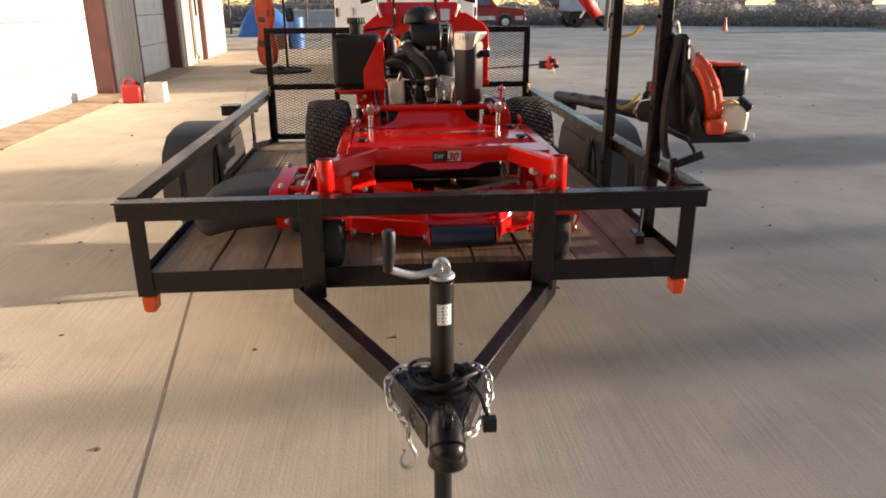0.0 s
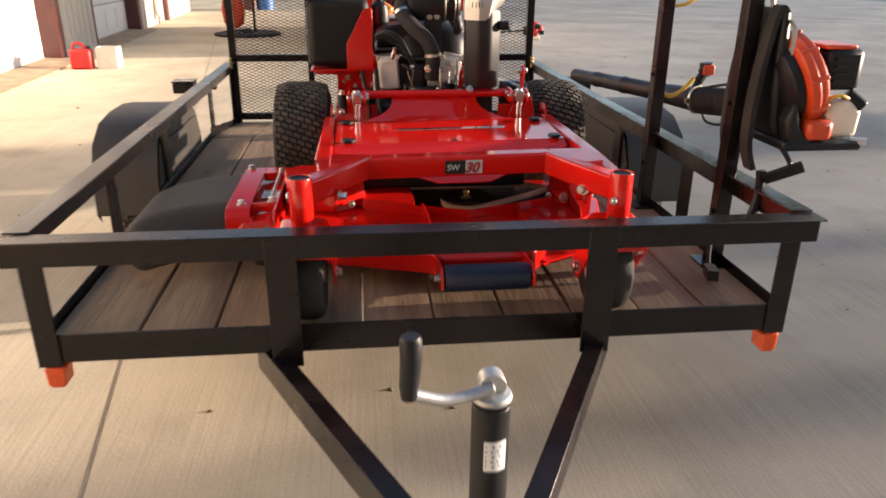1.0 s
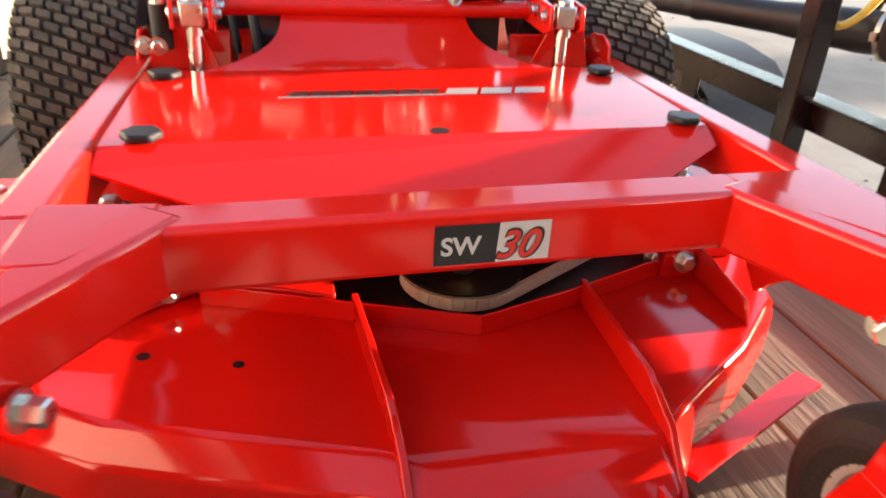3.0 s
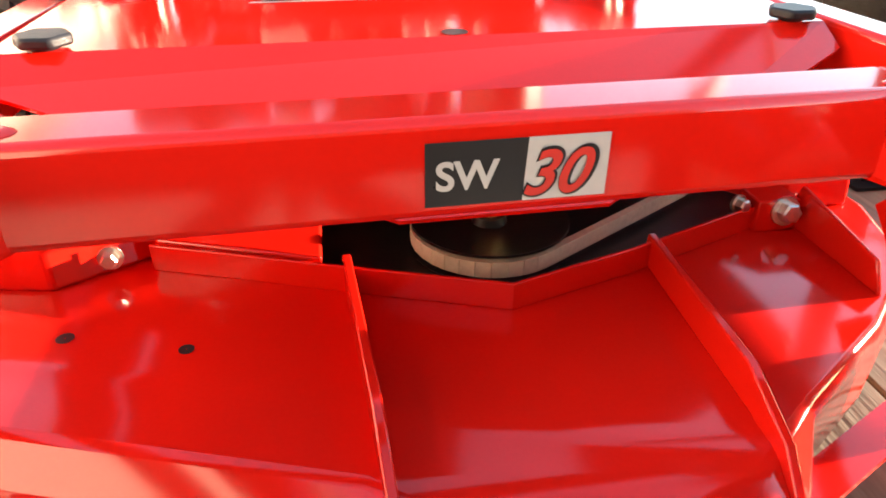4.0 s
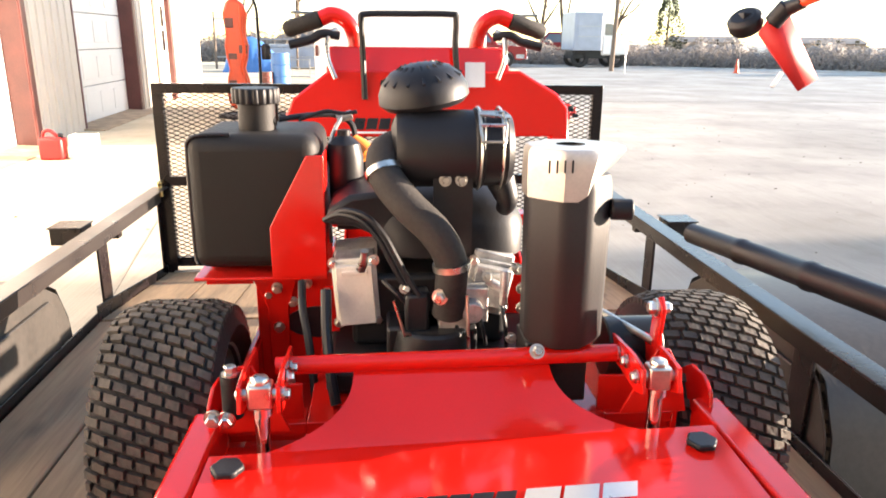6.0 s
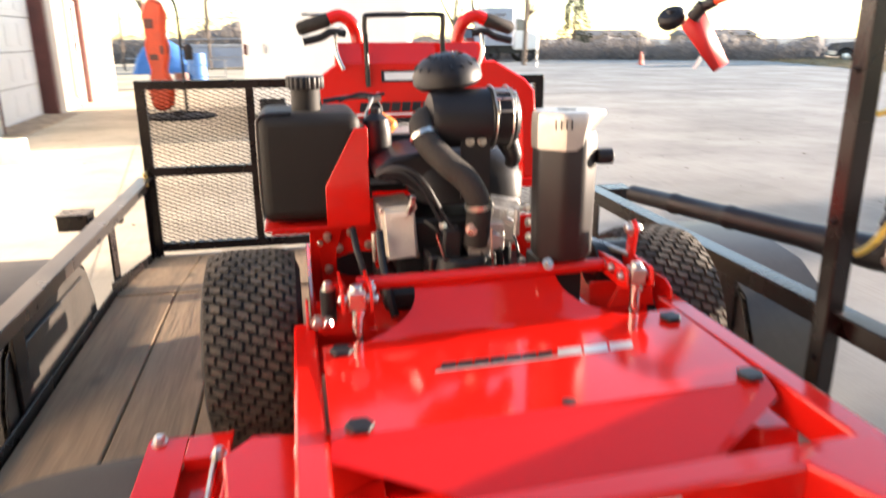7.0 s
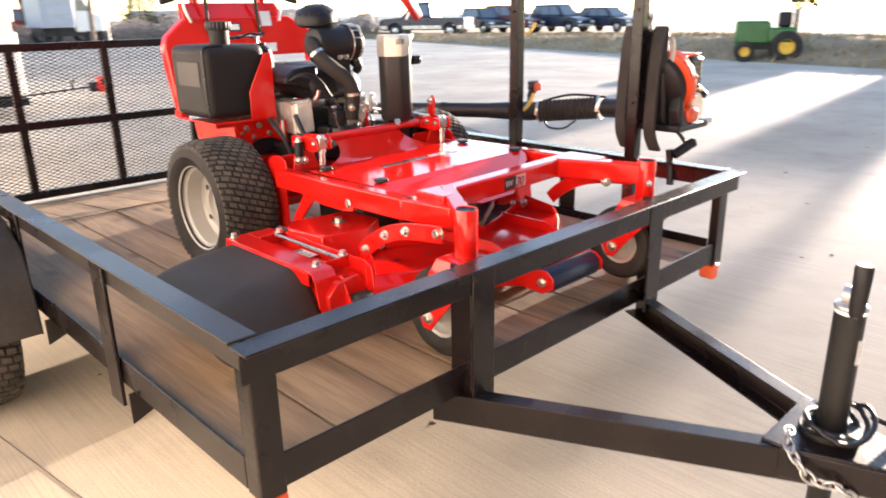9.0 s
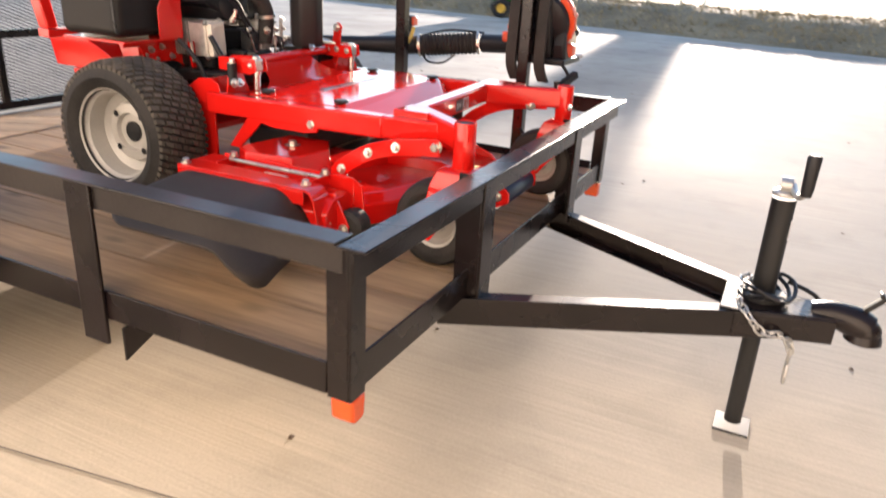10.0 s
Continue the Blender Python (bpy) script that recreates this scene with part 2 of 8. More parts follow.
BARK = material("bark", (0.13, 0.095, 0.07), 0.9, 0, 0.3, 4, 40, 0.5)
POLE_WOOD = material("pole_wood", (0.16, 0.12, 0.09), 0.85, 0, 0.25, 3, 40, 0.3, stretch=(6, 6, 0.5))
LEAF = material("dull_leaf", (0.065, 0.075, 0.035), 0.7, 0, 0.3, 3, 30, 0.1, per_island=0.35)
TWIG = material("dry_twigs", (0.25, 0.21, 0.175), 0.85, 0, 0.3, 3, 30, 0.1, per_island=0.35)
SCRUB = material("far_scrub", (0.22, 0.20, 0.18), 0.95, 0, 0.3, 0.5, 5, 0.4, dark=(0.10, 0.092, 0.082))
ROOF = material("grey_roof", (0.16, 0.155, 0.15), 0.8, 0, 0.15, 1, 20, 0.1)
BRICKISH = material("brown_house_wall", (0.26, 0.20, 0.16), 0.85, 0, 0.15, 1, 30, 0.1)


# ---- mesh helpers ----
for dull in (BLACK_PLASTIC, TANK_PLASTIC, BLACK_SATIN, RUBBER):
    dull.node_tree.nodes["Principled BSDF"].inputs["Specular IOR Level"].default_value = 0.32


class Shape:
    """Collects corner points and faces in world coordinates (or a thing's own)."""

    def __init__(self):
        self.v, self.f = [], []

    def add(self, verts, faces):
        k = len(self.v)
        self.v += [tuple(p) for p in verts]
        self.f += [tuple(k + i for i in f) for f in faces]
        return self

    def box(self, x0, x1, y0, y1, z0, z1, m=None):
        vs = [Vector((x, y, z)) for z in (z0, z1) for y in (y0, y1) for x in (x0, x1)]
        if m is not None:
            vs = [m @ p for p in vs]
        return self.add(vs, [(0, 2, 3, 1), (4, 5, 7, 6), (0, 1, 5, 4), (2, 6, 7, 3), (0, 4, 6, 2), (1, 3, 7, 5)])

    def bar(self, a, b, w, h, up=(0, 0, 1)):
        """A straight bar of width w and height h from a to b."""
        a, b = Vector(a), Vector(b)
        d = (b - a).normalized()
        s = d.cross(Vector(up)).normalized()
        u = s.cross(d).normalized()
        vs = [p + s * (i * w / 2) + u * (j * h / 2) for p in (a, b) for j in (-1, 1) for i in (-1, 1)]
        return self.add(vs, [(0, 1, 3, 2), (4, 6, 7, 5), (0, 4, 5, 1), (2, 3, 7, 6), (0, 2, 6, 4), (1, 5, 7, 3)])

    def prism(self, outline, axis, a, b, m=None):
        """A flat outline pushed along an axis from a to b. Outline points are the two other coordinates in x, y, z order."""
        n = len(outline)
        vs = []
        for q in (a, b):
            for p in outline:
                w = {"x": (q, p[0], p[1]), "y": (p[0], q, p[1]), "z": (p[0], p[1], q)}[axis]
                vs.append(m @ Vector(w) if m is not None else Vector(w))
        fs = [tuple(range(n - 1, -1, -1)), tuple(range(n, 2 * n))]
        fs += [(i, (i + 1) % n, n + (i + 1) % n, n + i) for i in range(n)]
        return self.add(vs, fs)

    def tube(self, path, r, seg=12, caps=True, closed=False):
        """A round tube along a path; r is a radius or one for each point."""
        pts = [Vector(p) for p in path]
        n = len(pts)
        rs = [r] * n if isinstance(r, (int, float)) else list(r)
        rings, ref = [], None
        for i, p in enumerate(pts):
            if closed:
                d = (pts[(i + 1) % n] - pts[i - 1]).normalized()
            else:
                d = (pts[min(i + 1, n - 1)] - pts[max(i - 1, 0)]).normalized()
            if ref is None:
                ref = d.orthogonal().normalized()
            ref = (ref - d * ref.dot(d)).normalized()
            o = d.cross(ref)
            rings.append([p + (ref * math.cos(2 * math.pi * k / seg) + o * math.sin(2 * math.pi * k / seg)) * rs[i] for k in range(seg)])
        vs = [q for ring in rings for q in ring]
        fs = []
        for i in range(n if closed else n - 1):
            j = (i + 1) % n
            fs += [(i * seg + k, i * seg + (k + 1) % seg, j * seg + (k + 1) % seg, j * seg + k) for k in range(seg)]
        if caps and not closed:
            fs += [tuple(range(seg - 1, -1, -1)), tuple((n - 1) * seg + k for k in range(seg))]
        return self.add(vs, fs)

    def lathe(self, profile, m, seg=32, closed=False):
        """Turns a profile of (radius, height) about the z axis of m."""
        vs, fs, n = [], [], len(profile)
        for k in range(seg):
            c, s = math.cos(2 * math.pi * k / seg), math.sin(2 * math.pi * k / seg)
            vs += [m @ Vector((r * c, r * s, h)) for r, h in profile]
        for k in range(seg):
            j = (k + 1) % seg
            for i in range(n if closed else n - 1):
                q = (i + 1) % n
                fs.append((k * n + i, j * n + i, j * n + q, k * n + q))
        return self.add(vs, fs)

    def ball(self, c, r, m=None, seg=16, rings=10):
        prof = [(max(1e-4, math.sin(math.pi * i / rings)), -math.cos(math.pi * i / rings)) for i in range(rings + 1)]
        rr = r if isinstance(r, tuple) else (r, r, r)
        return self.lathe(prof, Matrix.Translation(c) @ (m or Matrix.Identity(4)) @ Matrix.Diagonal((*rr, 1)), seg)


def mesh_of(name, s, mat, smooth=35):
    me = bpy.data.meshes.new(name)
    me.from_pydata(s.v, [], s.f)
    me.materials.append(mat)
    bm = bmesh.new()
    bm.from_mesh(me)
    bmesh.ops.recalc_face_normals(bm, faces=bm.faces)
    bm.to_mesh(me)
    bm.free()
    if smooth:
        me.polygons.foreach_set("use_smooth", [True] * len(me.polygons))
        me.set_sharp_from_angle(angle=radians(smooth))
    return me


def part(name, s, mat, parent, label="", bevel=0.0, smooth=35):
    """One mesh object under a thing or a part; s is in world coordinates."""
    ob = new(name, mesh_of(name, s, mat, smooth))
    if parent is not None:
        ob.parent = parent
        ob.matrix_parent_inverse = world_of(parent).inverted()
    if bevel:
        md = ob.modifiers.new("bevel", "BEVEL")
        md.width, md.segments, md.limit_method, md.angle_limit = bevel, 2, "ANGLE", radians(40)
        md.harden_normals = False
    return tagged(ob, label)


def world_of(ob):
    m = ob.matrix_basis.copy()
    return world_of(ob.parent) @ ob.matrix_parent_inverse @ m if ob.parent else m


def thing(name, at, label, category, group="", kind=""):
    ob = new(name)
    ob.empty_display_size = 0.05
    ob.matrix_basis = Matrix.Translation(at)
    return tagged(ob, label, category, group, kind)


def single(name, s, mat, label, category, group="", kind="", bevel=0.0, smooth=35):
    ob = part(name, s, mat, None, label, bevel, smooth)
    return tagged(ob, label, category, group, kind)


def bolt(parent, at, axis, r=0.011, h=0.012, mat=None, name="bolt"):
    """A hexagon head on a washer, pointing along axis."""
    m = Matrix.Translation(at) @ Vector(axis).to_track_quat("Z", "Y").to_matrix().to_4x4()
    s = Shape()
    s.lathe([(0.0005, 0), (r * 1.45, 0), (r * 1.45, 0.003), (0.0005, 0.003)], m, 14)
    s.lathe([(r, 0.003), (r, h), (r * 0.8, h + 0.002), (0.0005, h + 0.002)], m, 6)
    return part(name, s, mat or ZINC, parent, smooth=20)


def ribbon(path, w, t, across=(0, 1, 0)):
    """A flat strap of width w and thickness t along a path."""
    s, n = Shape(), len(path)
    o, vs = Vector(across).normalized(), []
    for i, p in enumerate(path):
        d = (path[min(i + 1, n - 1)] - path[max(i - 1, 0)]).normalized()
        u = d.cross(o).normalized()
        vs += [p - o * w / 2 - u * t / 2, p + o * w / 2 - u * t / 2, p + o * w / 2 + u * t / 2, p - o * w / 2 + u * t / 2]
    fs = [(4 * i + k, 4 * i + (k + 1) % 4, 4 * i + 4 + (k + 1) % 4, 4 * i + 4 + k) for i in range(n - 1) for k in range(4)]
    return s.add(vs, fs + [(0, 1, 2, 3), (4 * n - 1, 4 * n - 2, 4 * n - 3, 4 * n - 4)])


def smooth_path(pts, n=6):
    """Points along a soft curve through pts."""
    p = [Vector(q) for q in pts]
    out = []
    for i in range(len(p) - 1):
        a, b, c, d = p[max(i - 1, 0)], p[i], p[i + 1], p[min(i + 2, len(p) - 1)]
        for k in range(n):
            t = k / n
            out.append(0.5 * (2 * b + (c - a) * t + (2 * a - 5 * b + 4 * c - d) * t * t + (3 * b - a - 3 * c + d) * t ** 3))
    return out + [p[-1]]


AX = Matrix.Rotation(radians(90), 4, "Y")   # turns the z axis onto x


# ---- setting ----
def bank_x(y):
    """The foot of the grass bank along the lot."""
    return 17.0 + 0.28 * (y - 8.0)


def build_ground():
    s = Shape()
    cols = ((-500, 0), (3.0, 0), (9.0, -0.40), (60, -0.6), (600, -0.9))
    s.add([(bank_x(y) + dx, y, z) for y in (-400, 400) for dx, z in cols], [(i, i + 1, 6 + i, 5 + i) for i in range(4)])
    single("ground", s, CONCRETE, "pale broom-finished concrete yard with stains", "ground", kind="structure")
    j = Shape()
    j.bar((-0.917 + 0.147 * 6, -6, -0.0045), (-0.917 - 0.147 * 17, 17, -0.0045), 0.0036, 0.012)
    for y in (-4.4, 16.5):
        j.box(-4.3, 18, y - 0.0035, y + 0.0035, -0.01, 0.0022)
    single("expansion_joint", j, JOINT, "thin dark joints sawn into concrete slabs", "joint", kind="structure")
    g = Shape()
    ys = [-60 + 1.2 * i for i in range(125)]
    cols = [(-0.3, -0.02), (0.0, 0.01), (0.5, 0.11), (1.0, 0.23), (1.5, 0.34), (2.2, 0.42), (3.2, 0.45), (4.6, 0.40), (7, 0.15), (10, -0.15), (16, -0.22), (40, -0.30), (70, -0.4)]
    rng = random.Random(4)
    tall = lambda y: min(1.15, max(0.12, 1.0 - (y - 11.0) / 21.0))
    vs = [(bank_x(y) + dx + rng.uniform(-.14, .14), y, (z * tall(y) if z > 0 else z) + (rng.uniform(-.025, .025) if 0.05 < z else 0)) for y in ys for dx, z in cols]
    n = len(cols)
    fs = [(i * n + k, i * n + k + 1, (i + 1) * n + k + 1, (i + 1) * n + k) for i in range(len(ys) - 1) for k in range(n - 1)]
    g.add(vs, fs)
    b = Shape()
    for k in range(15000):
        y = rng.uniform(-6, 40)
        dx = rng.uniform(0.0, 4.4)
        zz = 0
        for (d0, z0), (d1, z1) in zip(cols, cols[1:]):
            if d0 <= dx <= d1:
                zz = z0 + (z1 - z0) * (dx - d0) / (d1 - d0)
        q = Vector((bank_x(y) + dx, y, zz * tall(y) - 0.02))
        h, w = rng.uniform(0.05, 0.16) * (1.5 if rng.random() < 0.1 else 1), rng.uniform(0.012, 0.035)
        a = rng.uniform(0, 6.28)
        o = Vector((math.cos(a) * w, math.sin(a) * w, 0))
        b.add([q - o, q + o, q + Vector((rng.uniform(-.08, .08), rng.uniform(-.08, .08), h))], [(0, 1, 2)])
    single("dry_grass", b, BLADE, "tufts of dry brown grass on the bank", "grass", kind="stuff", smooth=0)
    single("grass_bank", g, GRASS, "low bank of dry brown grass along the yard", "bank", kind="structure", smooth=60)


def build_shade_wall():
    """Unseen wall added behind the camera; it closes the lot and dims light from there."""
    s = Shape()
    s.box(-26, 9, -8.3, -8, 0, 6.5)
    single("shade_wall_south", s, SHADE_WALL_BROWN, "added unseen dull brown wall that closes the lot and dims its light", "wall", kind="structure")


build_shade_wall()


def build_garage():
    """The shop front: sectional doors between maroon jambs, pale sheet wall, a glazed entry door."""
    m = pose(-4.12, 5.0, 0, 0, 0, 2.5)
    H = 4.2
    wall = Shape()
    openings = [(-4.6, -0.35, 3.4), (0.0, 4.35, 3.4), (6.1, 9.1, 3.4), (10.9, 11.85, 2.12)]
    y = -9.0
    for y0, y1, top in openings:
        wall.box(-0.30, 0, y, y0, 0, H, m)
        wall.box(-0.30, 0, y0, y1, top, H, m)
        y = y1
    wall.box(-0.30, 0, y, 15.0, 0, H, m)
    w = single("wall_garage", wall, WALL_TAN, "pale ribbed sheet-metal shop wall", "wall", kind="structure")
    rib = Shape()
    for y0, y1 in ((4.6, 6.0), (9.35, 10.75), (12.05, 15.0)):
        k = y0
        while k < y1:
            rib.prism([(0.0, k), (0.022, k + 0.015), (0.022, k + 0.045), (0.0, k + 0.06)], "z", 0.02, H - 0.05, m)
            k += 0.24
    part("wall_rib", rib, WALL_TAN, w)
    roof = Shape()
    roof.box(-9, 0.35, -9.2, 15.2, H, H + 0.18, m)
    single("roof_garage", roof, ROOF, "grey flat roof edge over the shop", "roof", kind="structure")
    back = Shape()
    back.box(-9, -8.8, -9, 15.0, 0, H, m)
    back.box(-9, -0.3, 14.8, 15.0, 0, H, m)
    back.box(-9, -0.3, -9, -8.8, 0, H, m)
    single("wall_back", back, WALL_TAN, "plain sheet-metal walls closing the shop", "wall", kind="structure")
    for i, (y0, y1, top) in enumerate(openings[:3]):
        d = thing("door_%d" % (i + 1), m @ Vector((-0.2, (y0 + y1) / 2, 0)), "white sectional overhead garage door, closed", "garage door", "garage doors", "structure")
        k, row = 0.02, 0
        while k < top - 0.05:
            h = min(0.56, top - k)
            s = Shape()
            s.box(-0.27, -0.23, y0 + 0.02, y1 - 0.02, k, k + h - 0.012, m)
            c = int((y1 - y0) / 0.75)
            for q in range(c):
                a = y0 + 0.12 + q * (y1 - y0 - 0.2) / c
                s.box(-0.23, -0.222, a, a + (y1 - y0 - 0.2) / c - 0.12, k + 0.1, k + h - 0.11, m)
            part("panel", s, DOOR_WHITE, d, bevel=0.006)
            k += h
        jm = Shape()
        for a, b in ((y0 - 0.02, y0 + 0.03), (y1 - 0.03, y1 + 0.02)):
            jm.box(-0.305, 0.012, a, b, 0, top + 0.02, m)
        jm.box(-0.305, 0.012, y0, y1, top - 0.03, top + 0.03, m)
        jm.box(0.004, 0.02, y1 + 0.0, y1 + 0.16, 0, top + 0.1, m)
        part("jamb", jm, MAROON, d, "maroon painted steel jamb")
        sl = Shape()
        sl.prism([(-0.22, -0.02), (0.30, -0.02), (0.30, 0.012), (-0.22, 0.035)], "y", y0 - 0.1, y1 + 0.1, m)
        part("sill", sl, SILL_TAN, d, "dirty tan concrete sill")
    e = thing("door_4", m @ Vector((-0.1, 11.4, 0)), "white entry door with narrow glass panes", "door", kind="structure")
    s = Shape()
    s.box(-0.12, -0.07, 10.92, 11.83, 0.02, 2.1, m)
    part("leaf", s, WHITE_PAINT, e)
    for a in (11.08, 11.42):
        for z in (1.05, 1.55):
            g = Shape()
            g.box(-0.07, -0.062, a, a + 0.25, z, z + 0.42, m)
            part("pane", g, GLASS_DARK, e)
    f = Shape()
    f.box(-0.06, 0.03, 11.84, 12.06, 0, 2.3, m)
    f.box(-0.06, 0.02, 10.86, 10.91, 0, 2.3, m)
    f.box(-0.06, 0.02, 10.86, 12.06, 2.12, 2.25, m)
    part("frame", f, MAROON, e, "maroon door frame")
    ds = Shape()
    ds.tube([m @ Vector(p) for p in ((0.06, 10.55, H), (0.06, 10.55, 0.25), (0.14, 10.55, 0.12))], 0.045, 10)
    single("downpipe", ds, WALL_TAN, "pale downpipe on the shop wall", "downpipe", kind="structure")


# ---- trailer ----
TR = thing("utility_trailer", (0, 1.5, 0), "black steel utility trailer with wooden deck and mesh gate", "trailer")
HALF, LENGTH, RAIL, DECK = 0.977, 3.07, 0.742, 0.447
TAIL, SILL = 2.28, 0.362   # the deck's tail slopes down behind the wheels


def angle_bar(a, b, out, w=0.06, h=0.062, t=0.006, inset=0.024):
    """A top rail of angle steel: a flat flange with a leg hanging from it; out points away from the deck."""
    s = Shape()
    a, b, out = Vector(a), Vector(b), Vector(out)
    s.bar(a - out * (w / 2) - Vector((0, 0, t / 2)), b - out * (w / 2) - Vector((0, 0, t / 2)), w, t)
    c = out * (inset + t / 2) + Vector((0, 0, t + h / 2))
    s.bar(a - c, b - c, t, h)
    return s


def upright(x, y, z0, z1, w, sx, sy, t=0.006):
    """An angle-steel post with its two legs; sx, sy say which way the inner side lies."""
    s = Shape()
    s.box(min(x, x + sx * w), max(x, x + sx * w), min(y, y + sy * t), max(y, y + sy * t), z0, z1)
    s.box(min(x, x + sx * t), max(x, x + sx * t), min(y + sy * t, y + sy * w), max(y + sy * t, y + sy * w), z0, z1)
    return s


def build_trailer():
    H = HALF
    part("front_rail", angle_bar((-H, -0.020, RAIL - 0.004), (H, -0.020, RAIL - 0.004), (0, -1, 0)), BLACK_PAINT, TR, bevel=0.002)
    for sx in (-1, 1):
        # the left rail takes a paler black than the right
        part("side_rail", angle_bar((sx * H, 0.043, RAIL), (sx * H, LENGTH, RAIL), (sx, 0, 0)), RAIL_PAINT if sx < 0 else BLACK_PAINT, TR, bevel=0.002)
        # lower side beam with outward leg
        s = Shape()
        x0, x1 = sorted((sx * (H - 0.032), sx * (H - 0.026)))
        s.box(x0, x1, 0.083, TAIL, 0.405, 0.478)
        x0, x1 = sorted((sx * (H - 0.1), sx * (H - 0.032)))
        s.box(x0, x1, 0.083, TAIL, 0.405, 0.411)
        part("side_beam", s, BLACK_PAINT, TR, bevel=0.002)
        s = Shape()
        s.bar((sx * (H - 0.029), TAIL + 0.002, 0.462), (sx * (H - 0.029), LENGTH, 0.352), 0.006, 0.076)
        part("tail_beam", s, BLACK_PAINT, TR, bevel=0.002)
        for y in (0.685, 1.385, 2.37):
            x0, x1 = sorted((sx * (H - 0.014), sx * (H - 0.0235)))
            part("post", Shape().box(x0, x1, y, y + 0.078, 0.345 if y < 2 else 0.40, RAIL - 0.007), BLACK_PAINT, TR, bevel=0.002)
        part("corner_post", upright(sx * (H - 0.026), 0.026, 0.400, RAIL - 0.004, 0.055, -sx, 1), BLACK_PAINT, TR, bevel=0.002)
        part("rear_post", upright(sx * (H - 0.022), LENGTH, 0.335, RAIL - 0.004, 0.05, -sx, -1), BLACK_PAINT, TR, bevel=0.002)
        # amber marker lamp below the front corner
        s = Shape()
        s.prism([(sx * 0.918 - 0.025, 0.398), (sx * 0.918 - 0.022, 0.350), (sx * 0.918 - 0.014, 0.341), (sx * 0.918 + 0.014, 0.341), (sx * 0.918 + 0.022, 0.350), (sx * 0.918 + 0.025, 0.398)], "y", 0.026, 0.080)
        part("marker_lamp", s, AMBER, TR, "amber marker lamp", bevel=0.006)
        # stake pocket by the rear
        s = Shape()
        s.box(sx * 1.12 - 0.055, sx * 1.12 + 0.055, 2.52, 2.62, 0.640, 0.700)
        s.box(sx * 1.12 - 0.06, sx * 1.12 + 0.06, 2.51, 2.63, 0.700, 0.706)
        s.box(sx * 1.01 - 0.06, sx * 1.01 + 0.06, 2.55, 2.59, 0.655, 0.680)
        part("side_bracket", s, BLACK_PAINT, TR, bevel=0.004)
    s = Shape()
    s.box(-H + 0.034, H - 0.034, 0.033, 0.039, 0.408, 0.484)
    s.box(-H + 0.03, H - 0.03, 0.039, 0.09, 0.408, 0.414)
    part("front_beam", s, BLACK_PAINT, TR, bevel=0.002)
    s = Shape()
    s.box(-H + 0.056, H - 0.056, LENGTH - 0.012, LENGTH - 0.002, 0.30, SILL + 0.004)
    s.box(-H + 0.056, H - 0.056, LENGTH - 0.002, LENGTH + 0.014, SILL - 0.006, SILL + 0.004)
    part("rear_beam", s, GALV, TR, "bare steel rear sill", bevel=0.002)
    # front uprights that carry the tongue
    for x, sx in ((-0.395, 1), (0.455, -1)):
        s = upright(x, 0.0, 0.385, RAIL - 0.010, 0.074, sx, 1, 0.008)
        part("front_upright", s, BLACK_PAINT, TR, bevel=0.002)
    # cross members; their ends show under the side beams
    for y in (0.625, 1.27, 1.75, 2.2):
        s = Shape()
        s.prism([(-H + 0.012, 0.404), (-H + 0.012, 0.322), (-H + 0.11, 0.36), (H - 0.11, 0.36), (H - 0.012, 0.322), (H - 0.012, 0.404)], "y", y, y + 0.006)
        s.box(-H + 0.1, H - 0.1, y, y + 0.045, 0.412, 0.418)
        part("cross_member", s, BLACK_PAINT, TR)
    build_tongue()
    build_gate()
    build_wheels()


